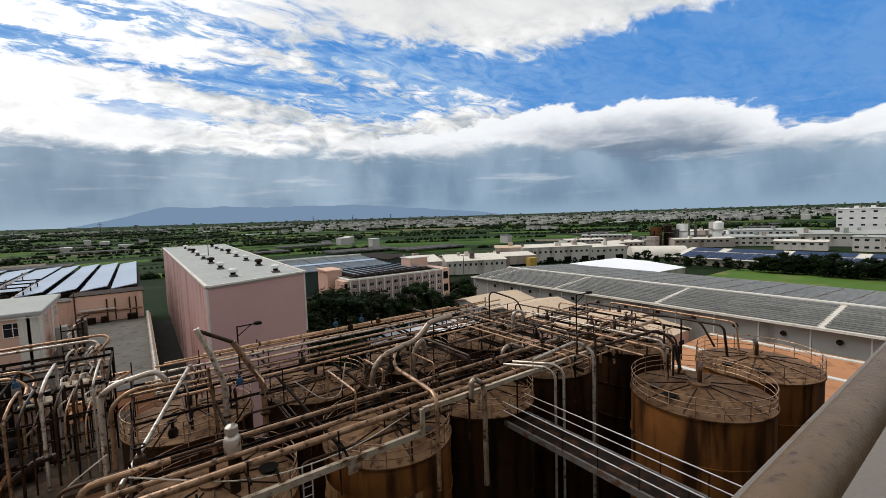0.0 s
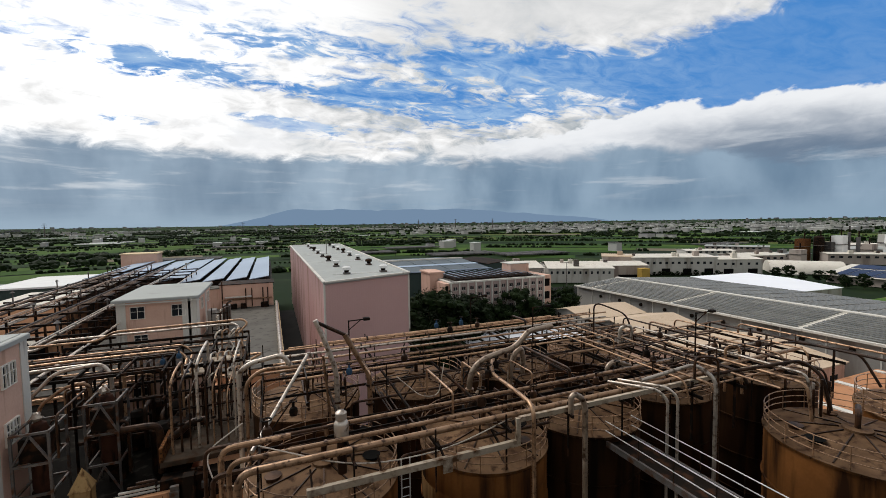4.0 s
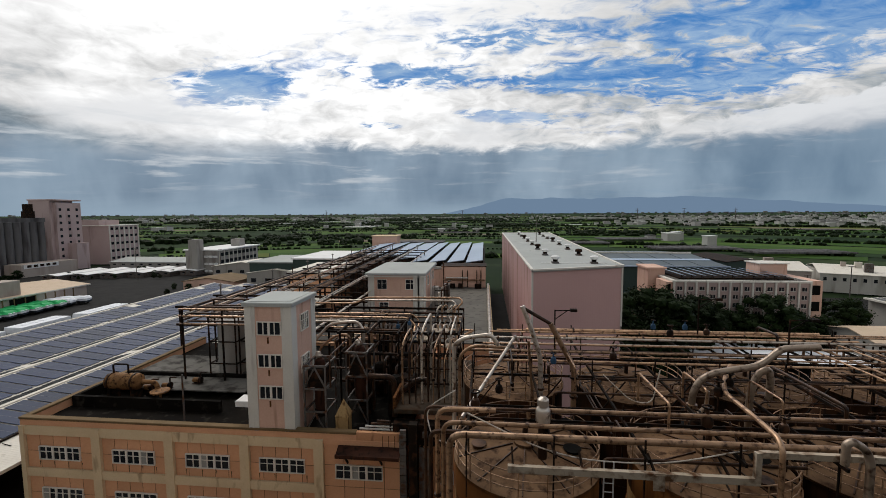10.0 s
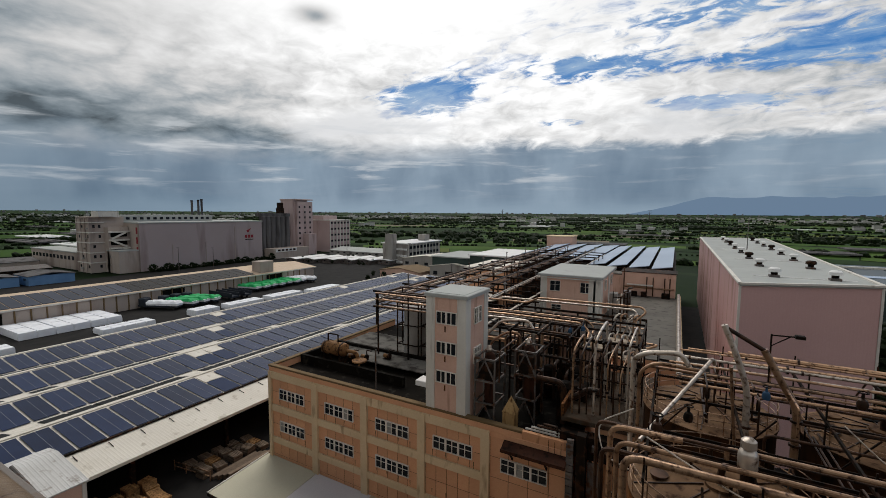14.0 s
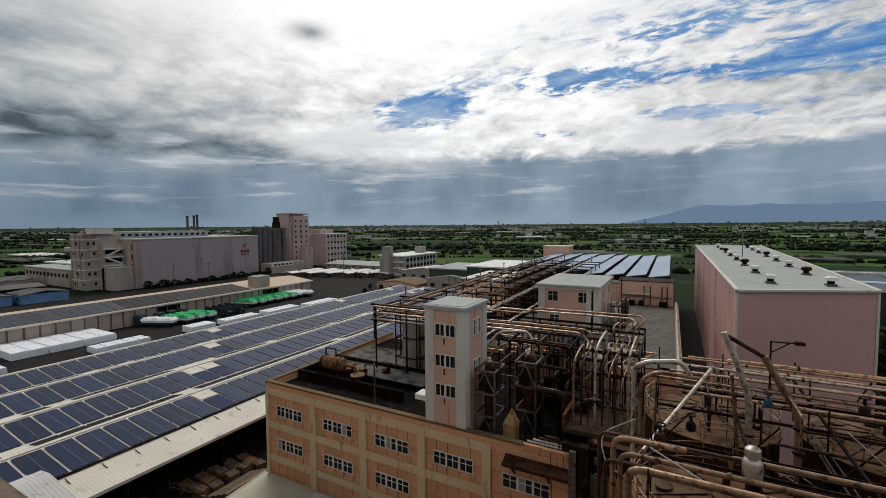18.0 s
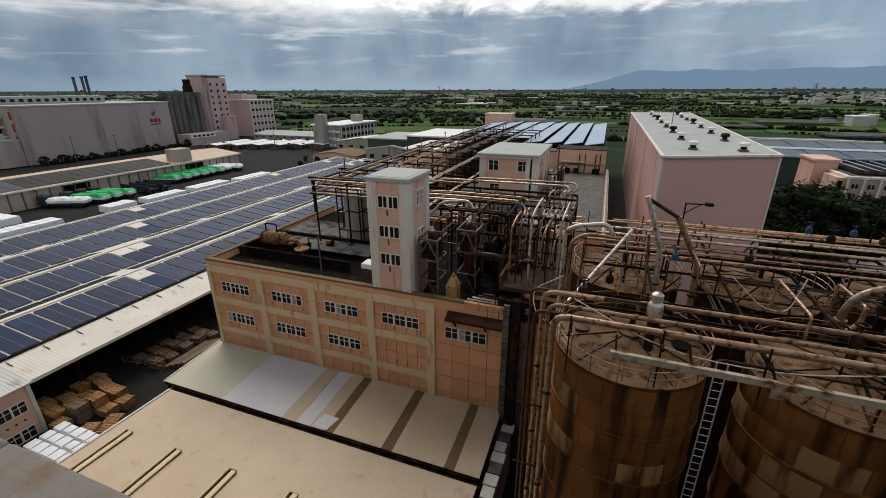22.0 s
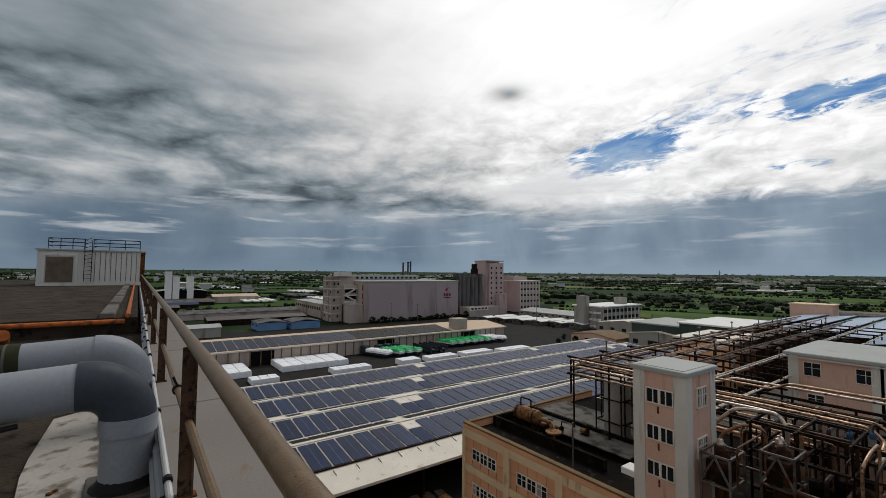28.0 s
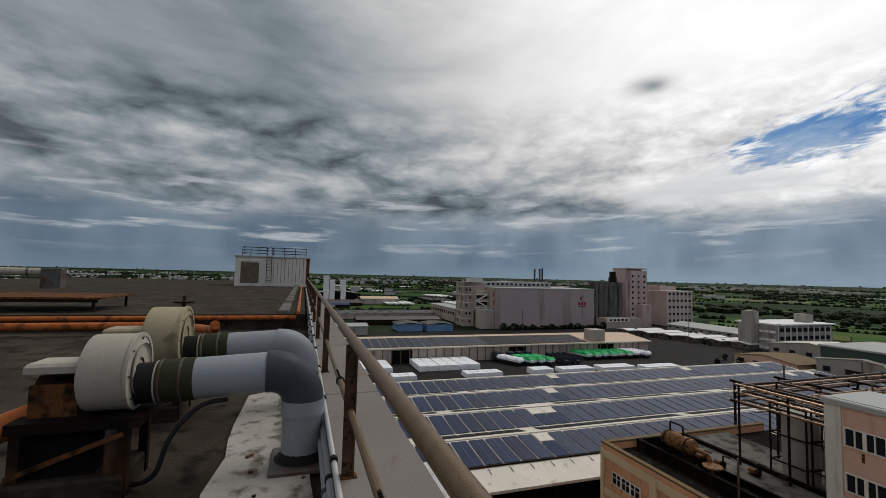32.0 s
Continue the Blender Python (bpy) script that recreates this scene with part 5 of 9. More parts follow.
# first row of pipes along x
pipe([(-1.3, 16.3, 2), (-1.3, 16.3, 19.64), (24, 16.3, 19.74)], 0.17, M_PIPE, 0.6, 5.5, n=14)
pipe([(-1.62, 17.0, 2), (-1.62, 17.0, 19.76), (23, 17.0, 19.80)], 0.12, M_PIPE, 0.5, 0, n=10)
pipe([(-2.2, 17.3, 2), (-2.2, 17.3, 19.2), (0.4, 17.3, 19.2)], 0.12, M_PIPED, 0.4)
pipe([(-1.95, 17.8, 2), (-1.95, 17.8, 19.95), (0.6, 17.8, 19.97)], 0.14, M_PIPE, 0.5, 4.0, n=10)
pipe([(2.0, 17.95, 19.6), (2.0, 17.95, 20.0), (22, 17.95, 20.05)], 0.11, M_PIPE, 0.3, 0, n=10)
pipe([(-2.5, 17.9, 2), (-2.5, 17.9, 20.0), (3, 17.9, 20.0)], 0.09, M_PIPED, 0.4)
for k, (y, z, r, x0, x1, mt) in enumerate(((17.4, 19.55, 0.06, 0.3, 24, M_PIPED), (18.5, 19.6, 0.05, 0.4, 22, M_PIPED), (19.2, 19.4, 0.05, 6, 25, M_PIPED), (22.6, 19.7, 0.06, 6, 26, M_PIPED),
                                           (24.2, 20.0, 0.09, 0.5, 26, M_PIPE), (24.7, 20.15, 0.06, 0.4, 25, M_PIPE), (25.3, 20.2, 0.10, -1.0, 26, M_PIPE), (25.9, 20.1, 0.06, 1.0, 26, M_PIPED), (26.4, 20.3, 0.08, 0.0, 25, M_PIPE), (26.9, 20.2, 0.06, 0.5, 26, M_PIPEG),
                                           (27.4, 20.4, 0.09, -1.5, 26, M_PIPEG), (27.9, 20.3, 0.06, 1.0, 25, M_PIPED), (28.4, 20.5, 0.07, 0.5, 27, M_PIPE),
                                           (29.0, 20.0, 0.19, 3.2, 24, M_PIPE), (29.5, 20.35, 0.17, 3.0, 22, M_PIPE), (30.3, 20.1, 0.07, 1.0, 27, M_PIPE))):
    pipe([(x0, y, z), (x1, y, z + 0.05)], r, mt, flange=_pr.choice((0, 3.5, 5.0, 6.5)))
    if k % 2 == 0:
        xa = x0 + _pr.uniform(2, 6)
        pipe([(xa, y, z), (xa, y + _pr.choice((-0.8, 0.9)), z), (xa, y + _pr.choice((-0.8, 0.9)), z - 1.6)], 0.055, M_PIPED)
# cross pipes along y
for k in range(9):
    x = 1.2 + 2.9 * k + _pr.uniform(-0.8, 0.8)
    y0 = _pr.uniform(17, 28)
    y1 = y0 + _pr.uniform(2, 6)
    z = _pr.uniform(20.0, 20.9)
    pipe([(x, y0, z - 1.2), (x, y0, z), (x, y1, z), (x, y1, z - 1.4)], _pr.choice((0.05, 0.07, 0.10)), _pr.choice((M_PIPE, M_PIPED, M_PIPE)), flange=_pr.choice((0, 4.0)))
# posts and beams that carry them
for i in range(9):
    x = -0.6 + 3.4 * i
    for y in (16.0, 18.6, 24.0, 27.0, 30.0):
        part("post", Shape().bar((x, y, 17.2), (x, y, 19.9 + 0.05 * (y - 16)), 0.06, 0.06), M_STEELD, rack)
    part("beam", Shape().bar((x, 15.6, 19.3), (x, 30.4, 19.5), 0.09, 0.14), M_STEELD, rack)
    for y in (23.0,):
        part("brace", Shape().bar((x, y, 17.4), (x + 1.5, y, 19.4), 0.06, 0.06), M_STEELD, rack)
for y in (18.6, 24.0, 27.0, 30.0):
    part("long_beam", Shape().bar((-0.6, y, 19.2), (27, y, 19.25), 0.07, 0.12), M_STEELD, rack)
# cream channel along the front, stepping up
part("channel", Shape().box(1.0, 15.42, 18.68, 9.8, 15.60, 18.94), M_CREAMST, rack, "cream painted steel channel")
part("channel_step", Shape().box(9.8, 15.42, 18.68, 10.0, 15.60, 19.90), M_CREAMST, rack)
part("channel", Shape().box(10.0, 15.50, 19.68, 26.5, 15.68, 19.90), M_CREAMST, rack, "cream painted steel channel")
part("channel_plate", Shape().box(6.3, 15.39, 18.3, 6.7, 15.44, 18.9), M_CREAMST, rack)
for k in range(9):
    x = 1.2 + 2.6 * k
    part("stub", Shape().bar((x, 15.6, 18.9 if x < 10 else 19.6), (x, 16.3, 19.2), 0.07, 0.10), M_STEELD, rack)
# big loops
loops = thing("vapour_loop", (3.5, 24, 18), "large tan pipe loop rising over the rack", "pipe", "pipe loops")
pipe([(3.25, 23.5, 17.6), (3.25, 23.5, 20.4), (2.75, 23.5, 21.95), (2.2, 23.5, 23.35)], 0.17, M_PIPEG, 0.6, parent=loops, n=12)
pipe([(2.15, 23.5, 23.3), (3.8, 23.5, 22.35)], 0.12, M_PIPED, 0.3, parent=loops, n=12)
pipe([(3.75, 23.5, 22.4), (4.5, 23.5, 20.95), (5.08, 23.5, 19.95), (5.08, 23.5, 17.6)], 0.19, M_PIPE, 0.5, parent=loops, n=12)
pipe([(2.55, 23.4, 21.4), (2.9, 23.4, 17.2)], 0.09, M_PIPE, 0.3, parent=loops)
for x, z in ((3.25, 18.6), (5.08, 19.3), (5.08, 18.2)):
    part("flange", Shape().tube([(x, 23.5, z), (x, 23.5, z + 0.1)], 0.23, 12), M_PIPED, loops)
l7 = thing("vapour_loop", (-1, 24, 17), "thick pale pipe arching over beside the deck", "pipe", "pipe loops")
pipe([(-1.66, 24, 15.0), (-1.66, 24, 20.9), (-1.1, 24, 21.3), (0.5, 24, 21.55), (0.9, 24, 20.9)], 0.15, M_PIPEG, 0.6, parent=l7, n=12)
pipe([(-1.35, 24.3, 15.0), (-1.35, 24.3, 20.2), (-0.6, 24.4, 20.75), (1.4, 24.6, 20.6)], 0.12, M_PIPE, 0.5, parent=l7, n=12)
l2 = thing("vapour_loop", (11, 20, 18), "curved tan pipe arch over the rack", "pipe", "pipe loops")
pipe([(9.94, 20.5, 19.0), (9.96, 20.5, 19.9), (10.25, 20.5, 20.55), (10.8, 20.5, 20.92), (11.68, 20.5, 21.11), (12.67, 20.5, 21.3), (13.1, 20.5, 21.54), (13.78, 20.5, 22.2), (15.4, 20.5, 22.3)], 0.19, M_PIPET, 0.35, parent=l2, n=14)
part("flange", Shape().tube([(9.95, 20.5, 19.26), (9.95, 20.5, 19.40)], 0.24, 14), M_PIPE, l2)
pipe([(12.7, 20.8, 17.6), (12.7, 20.8, 19.73), (12.89, 20.8, 20.55), (13.11, 20.8, 20.97), (13.48, 20.8, 21.1), (13.6, 20.8, 20.6), (13.6, 20.9, 19.6)], 0.19, M_PIPET, 0.25, parent=l2, n=14)
part("flange", Shape().tube([(12.7, 20.8, 19.0), (12.7, 20.8, 19.14)], 0.24, 14), M_PIPE, l2)
pipe([(12.2, 21.6, 20.95), (11.4, 20.6, 20.55), (10.85, 19.5, 20.41), (10.8, 17.3, 20.38), (10.6, 15.6, 20.42), (10.52, 15.2, 20.1), (10.52, 15.2, 16.0)], 0.12, M_PIPE, 0.5, parent=l2, n=10)
pipe([(9.9, 20.2, 18.6), (10.0, 20.2, 19.0), (10.5, 20.3, 19.35), (10.6, 20.4, 20.1)], 0.11, M_PIPET, 0.25, parent=l2, n=10)
valve(9.85, 19.9, 18.7, 1.3, M_STEELD)
valve(10.8, 19.9, 20.3, 1.1, M_STEELD)
valve(11.5, 20.3, 20.6, 0.9, M_STEELD)
l3 = thing("vapour_loop", (16, 14, 18), "pale pipe hook beside the walkway", "pipe", "pipe loops")
pipe([(12.6, 15.3, 19.7), (12.6, 15.3, 20.45), (12.8, 15.3, 20.56), (13.2, 15.3, 20.33), (13.42, 15.3, 19.9), (13.45, 15.3, 15.0)], 0.16, M_PIPET, 0.25, parent=l3, n=14)
pipe([(18.24, 19.0, 19.0), (18.24, 19.0, 19.9), (18.6, 19.0, 20.11), (19.09, 19.0, 20.07), (19.8, 19.0, 19.8), (20.6, 18.8, 19.5)], 0.16, M_PIPET, 0.3, parent=l3, n=14)
pipe([(17.2, 15.6, 20.4), (20.6, 15.2, 20.9), (20.8, 14.2, 20.4), (20.8, 14.2, 8)], 0.12, M_PIPEG, 0.5, parent=l3, n=12)
pipe([(20.3, 15.0, 20.2), (20.3, 15.0, 21.4), (21.5, 14.6, 21.3), (21.5, 14.4, 8)], 0.08, M_PIPED, 0.4, parent=l3)
l4 = thing("vapour_loop", (31, 17, 18), "bent tan pipe over the far tanks", "pipe", "pipe loops")
pipe([(26.4, 17.5, 17.6), (26.4, 17.5, 20.5), (26.9, 17.0, 20.6), (27.0, 16.8, 17.6)], 0.10, M_PIPE, 0.4, parent=l4, n=12)
pipe([(24.5, 19.5, 19.7), (33.0, 17.5, 20.0), (35.0, 14.6, 19.8), (35.0, 13.5, 17.9)], 0.10, M_PIPED, 0.7, parent=l4)
pipe([(22, 15.5, 20), (27.2, 13.8, 20.6), (27.4, 12.9, 20.0), (27.2, 12.4, 18.3)], 0.12, M_PIPED, 0.6, parent=l4)
pipe([(22, 16.6, 19.7), (26.6, 14.3, 19.7), (27.6, 13.2, 19.6), (27.6, 12.6, 18.3)], 0.09, M_PIPE, 0.5, parent=l4)
for k in range(5):
    part("riser", Shape().tube([(26.0 + 0.35 * k, 12.6 + 0.2 * (k % 2), 18.0), (26.0 + 0.35 * k, 12.6 + 0.2 * (k % 2), 19.6 + 0.2 * (k % 3))], 0.07, 8), M_PIPEG if k % 2 else M_PIPED, l4)
# rack over the far tanks: pipes along y that bend down onto the tank roofs
for k, (x, y0, y1, z, r, mt, drop) in enumerate(((19.6, 29.5, 15.0, 20.25, 0.06, M_PIPE, 1.2), (20.8, 29.0, 14.4, 20.05, 0.09, M_PIPE, 0.8), (22.0, 28.5, 15.8, 20.4, 0.05, M_PIPED, 1.0), (23.2, 29.0, 12.6, 20.1, 0.08, M_PIPE, 0), (24.4, 27.0, 15.2, 19.9, 0.12, M_PIPED, 0.6),
                                           (25.6, 26.0, 12.7, 19.9, 0.10, M_PIPE, 1.9), (26.6, 25.0, 13.2, 20.1, 0.09, M_PIPEG, 2.1), (27.6, 27.0, 12.9, 20.3, 0.07, M_PIPED, 2.3), (29.5, 26.0, 16.0, 20.0, 0.09, M_PIPE, 1.0), (31.2, 25.0, 15.6, 20.2, 0.07, M_PIPE, 1.2), (33.6, 24.0, 12.4, 20.0, 0.11, M_PIPED, 2.2), (34.6, 22.0, 12.0, 20.15, 0.08, M_PIPE, 2.3))):
    pts = [(x, y0, z - 0.9), (x, y0, z), (x, y1, z)] + ([(x + 0.05, y1 - 0.25, z - drop)] if drop else [])
    pipe(pts, r, mt, 0.45, flange=0)
for y, z, r, mt in ((14.9, 19.75, 0.07, M_PIPE), (16.9, 19.65, 0.12, M_PIPE), (17.7, 19.95, 0.06, M_PIPED), (18.9, 19.7, 0.10, M_PIPEG), (19.6, 19.85, 0.06, M_PIPE), (21.0, 20.1, 0.08, M_PIPED), (22.2, 19.8, 0.10, M_PIPE), (23.4, 20.0, 0.07, M_PIPE)):
    pipe([(18.5 + _pr.uniform(-1, 2), y, z), (32.5 + _pr.uniform(-2, 2.5), y, z + 0.05)], r, mt, flange=_pr.choice((0, 4.5, 6.0)))
for y in (17.3, 19.2):
    part("long_beam", Shape().bar((19.0, y, 19.45), (33.5, y, 19.5), 0.16, 0.2), M_CREAMST, rack)
for x in (20.4, 23.8, 28.4, 30.8, 33.4):
    part("beam", Shape().bar((x, 14.6, 19.3), (x, 25.5, 19.3), 0.10, 0.16), M_STEELD, rack)
    for y in (15.2, 19.2, 23.5):
        part("post", Shape().bar((x, y, 16.8), (x, y, 20.0), 0.10, 0.10), M_STEELD, rack)
for k in range(6):
    x = 19.5 + 2.6 * k
    part("frame_post", Shape().bar((x, 16.9, 19.5), (x, 16.9, 20.7), 0.05, 0.05), M_PIPED, rack)
pipe([(19.0, 16.9, 20.7), (33.0, 16.9, 20.75)], 0.035, M_PIPED)
pipe([(19.0, 16.9, 20.2), (33.0, 16.9, 20.25)], 0.03, M_PIPED)
for x, y, z, s in ((20.8, 18.0, 20.3, 1.0), (24.2, 17.0, 20.1, 1.2), (27.4, 18.9, 20.0, 1.1), (30.0, 17.7, 20.2, 1.0), (26.0, 22.0, 20.2, 1.1), (32.2, 19.6, 20.1, 0.9)):
    valve(x, y, z, s, M_PIPED)
l5 = thing("vapour_loop", (22, 22, 18), "tall thin pipe bend standing over the far rack", "pipe", "pipe loops")
pipe([(21.9, 24.2, 18.0), (21.9, 24.2, 22.6), (23.6, 22.8, 21.8), (24.1, 22.4, 19.6)], 0.07, M_PIPED, 0.6, parent=l5)
pipe([(23.0, 22.8, 18.0), (23.0, 22.8, 20.9), (23.9, 22.6, 21.0), (24.0, 22.6, 19.6)], 0.14, M_PIPEG, 0.4, parent=l5, n=12)
l6 = thing("vapour_loop", (17.4, 14.6, 18), "pale double pipe hook at the walkway's end", "pipe", "pipe loops")
for k in range(2):
    pipe([(16.6 + 0.7 * k, 17.2, 19.9), (17.6 + 0.7 * k, 15.0, 20.1), (17.9 + 0.7 * k, 14.6, 19.7), (17.9 + 0.7 * k, 14.6, 8)], 0.09, M_PIPEG, 0.5, parent=l6, n=10)
# dark gratings and lower pipes, added to blacken the gaps between the tanks
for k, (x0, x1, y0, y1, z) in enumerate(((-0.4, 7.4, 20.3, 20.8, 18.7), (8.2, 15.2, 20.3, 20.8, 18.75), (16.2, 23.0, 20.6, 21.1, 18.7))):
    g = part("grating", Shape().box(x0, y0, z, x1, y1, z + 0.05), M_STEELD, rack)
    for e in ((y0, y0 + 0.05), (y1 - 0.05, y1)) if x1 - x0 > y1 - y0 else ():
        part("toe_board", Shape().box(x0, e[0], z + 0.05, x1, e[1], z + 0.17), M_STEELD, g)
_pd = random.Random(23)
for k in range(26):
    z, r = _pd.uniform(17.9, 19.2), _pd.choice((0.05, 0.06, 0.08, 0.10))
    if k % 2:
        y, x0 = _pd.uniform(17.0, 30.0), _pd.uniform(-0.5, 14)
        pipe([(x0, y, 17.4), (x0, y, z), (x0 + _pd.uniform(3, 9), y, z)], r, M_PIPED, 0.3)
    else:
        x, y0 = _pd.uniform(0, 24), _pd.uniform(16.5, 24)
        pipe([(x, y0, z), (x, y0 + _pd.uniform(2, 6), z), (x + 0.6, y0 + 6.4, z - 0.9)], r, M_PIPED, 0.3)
# low rooms under the process pipework
pump = thing("pump_room", (-7, 38, 13.4), "peach pump room in the shade under the pipework", "building")
part("wall", Shape().box(-11.0, 37.6, 13.4, -4.9, 42, 17.4), M_PEACH, pump)
part("roof", Shape().box(-11.2, 37.4, 17.4, -4.7, 42.2, 17.55), M_STEELD, pump)
window(pump, -9.8, 37.58, 15.8, 1.1, 1.0, "-y", 2)
# diagonal pale pipe
dg = thing("sloping_pipe", (0, 20, 19), "pale straight pipe sloping up across the rack", "pipe")
pipe([(-0.9, 18.4, 19.3), (1.9, 24.5, 21.35), (2.0, 24.8, 21.0)], 0.11, M_PIPEG, 0.2, parent=dg, n=12)
for x, y, z, s in ((-0.3, 18.6, 19.9, 1.2), (0.8, 19.6, 20.2, 1.0), (9.4, 18.0, 19.8, 1.3), (12.0, 17.4, 19.9, 1.0), (15.6, 17.0, 20.2, 0.9), (7.2, 23.6, 20.6, 1.1), (11.6, 27.0, 21.0, 1.1), (14.0, 27.5, 21.0, 1.0), (18.2, 18.2, 20.0, 1.0), (21.6, 19.2, 20.2, 1.2)):
    valve(x, y, z, s, _pr.choice((M_PIPED, M_STEELD)))
M_BLUEV = mat("blue valve paint", (0.035, 0.075, 0.13), (0.025, 0.055, 0.10), 0.5)
for x, y, z in ((11.2, 28.6, 21.0), (13.2, 28.6, 21.0), (3.8, 22.6, 20.6), (-6.9, 33.2, 19.4), (-6.0, 33.5, 19.6), (-5.2, 31.5, 18.9)):
    valve(x, y, z, 0.9, M_BLUEV)
# pale breather can
bc = thing("breather_can", (2.6, 17.7, 19.0), "pale grey breather can with a domed cap on the front pipes", "vent can")
part("body", Shape().lathe(2.6, 17.7, [(0.0, 19.5), (0.25, 19.5), (0.31, 19.62), (0.31, 20.1), (0.27, 20.22), (0.17, 20.3)], 18), M_PIPEG, bc)
part("cap", Shape().lathe(2.6, 17.7, [(0.17, 20.3), (0.25, 20.34), (0.24, 20.6), (0.13, 20.7), (0, 20.72)], 18), M_PIPEG, bc)
part("stub", Shape().lathe(2.6, 17.7, [(0.2, 18.0), (0.2, 19.52)], 14), M_PIPED, bc)
# lamp brackets
for x, y, z in ((4.4, 26.0, 20.4), (16.8, 24.5, 20.4), (25, 18.5, 20.4), (14.2, 29.0, 20.6)):
    lb = thing("floodlight_pole", (x, y, z), "dark steel floodlight pole on the rack", "light pole", "floodlight poles")
    part("pole", Shape().bar((x, y, 19.4), (x, y, z + 2.2), 0.07, 0.07), M_STEELD, lb)
    part("arm", Shape().bar((x, y, z + 2.15), (x + 1.0, y - 0.3, z + 2.25), 0.06, 0.06), M_STEELD, lb)
    part("lamp", Shape().cbox(x + 0.85, y - 0.45, z + 2.18, x + 1.25, y - 0.15, z + 2.34, 0.03), M_STEELD, lb)
    part("brace", Shape().bar((x, y, z + 1.6), (x + 0.7, y - 0.2, z + 2.2), 0.05, 0.05), M_STEELD, lb)
# loose curved cables
for pts in (((-0.6, 17.0, 20.2), (3, 16.2, 18.9), (7, 16.4, 18.7), (10, 16.2, 19.6)), ((-1.2, 18.8, 20.4), (-2.6, 18.5, 19.6), (-2.2, 17.8, 18.6), (-1.2, 17.6, 18.4)), ((6.2, 21.8, 20.2), (7.4, 21.2, 19.1), (8.4, 21.2, 19.0), (8.9, 21.6, 20.6))):
    lone("slack_cable", Shape().tube(bend(pts, 3.0, 6), 0.03, 6), M_PIPEG, "pale slack cable looped among the pipes", "cable", "slack cables")

# ladder on the front of the first pair of tanks
lad = thing("tank_ladder", (4.9, 16.9, 0), "thin galvanised ladder between the tanks", "ladder")
for x in (4.68, 5.04):
    part("rail", Shape().bar((x, 15.95, 2.0), (x, 15.95, 19.0), 0.04, 0.06), M_CHROME, lad)
_rm = Shape().tube([(-0.18, 0, 0), (0.18, 0, 0)], 0.016, 6).data("rung", M_CHROME)
for k in range(46):
    piece("rung", _rm, (4.86, 15.95, 2.3 + 0.36 * k), lad)
# vertical pipes with clamps on the corner of the first tank
for k in range(4):
    part("clamp", Shape().box(-2.6, 16.25, 4.0 + 3.6 * k, -1.3, 16.33, 4.06 + 3.6 * k), M_STEELD, rack)

# walkway beside the tanks
ww = thing("walkway", (16.7, 8, 17.0), "steel walkway with bright handrails between the tanks", "walkway")
part("deck", Shape().box(15.9, 0.65, 16.92, 17.6, 16.6, 17.0), M_STEELD, ww)
for x in (15.9, 17.6):
    part("side_beam", Shape().box(x - 0.06, 0.65, 16.8, x + 0.06, 16.6, 17.1), M_STEELG, ww)
    for z in (17.6, 18.1):
        part("handrail", Shape().tube([(x, 0.65, z), (x, 16.6, z)], 0.028, 8), M_CHROME, ww)
    for k in range(8):
        part("post", Shape().tube([(x, 1.2 + 1.9 * k, 17.0), (x, 1.2 + 1.9 * k, 18.1)], 0.022, 6), M_STEELD, ww)

# ---- roof plant on the orange block ----
def steel_tower(x, y, w, d, levels, h, z0=13.42):
    t = thing("equipment_frame", (x + w / 2, y + d / 2, z0), "grey steel equipment frame with cross bracing and a vessel", "steel frame", "equipment frames")
    z1 = z0 + levels * h
    for a in (x, x + w):
        for b_ in (y, y + d):
            part("column", Shape().bar((a, b_, z0), (a, b_, z1), 0.11, 0.11), M_STEELG, t)
    for k in range(levels + 1):
        z = z0 + h * k
        for p, q in (((x, y, z), (x + w, y, z)), ((x, y + d, z), (x + w, y + d, z)), ((x, y, z), (x, y + d, z)), ((x + w, y, z), (x + w, y + d, z))):
            if k:
                part("beam", Shape().bar(p, q, 0.10, 0.12), M_STEELG, t)
    for k in range(levels):
        z = z0 + h * k
        if k % 2 == 0:
            part("brace", Shape().bar((x, y, z + 0.1), (x + w / 2, y, z + h - 0.1), 0.09, 0.09), M_STEELG, t)
            part("brace", Shape().bar((x + w, y, z + 0.1), (x + w / 2, y, z + h - 0.1), 0.09, 0.09), M_STEELG, t)
    part("vessel", Shape().lathe(x + w / 2, y + d / 2, [(w * 0.16, z0 + h * 0.6), (w * 0.27, z0 + h), (w * 0.27, z1 - 0.2), (w * 0.2, z1 + 0.15), (w * 0.06, z1 + 0.3)], 16), M_OXIDE, t)
    part("tank_box", Shape().cbox(x + 0.2, y + 0.15, z1 - h * 0.95, x + w - 0.2, y + d - 0.2, z1 - h * 0.2, 0.05), M_STEELD, t)
    part("pump", Shape().lathe(x + w / 2, y + d / 2, [(0.1, z0 + h * 0.55), (0.45, z0 + h * 0.6), (0.45, z0 + h * 0.85), (0.1, z0 + h * 0.9)], 12), M_STEELD, t)
    part("dome", Shape().blob((x + w * 0.45, y + d * 0.5, z1 + 0.45), 0.26, _pr, 1.1, 10, 6), M_PIPEG, t)
    return t


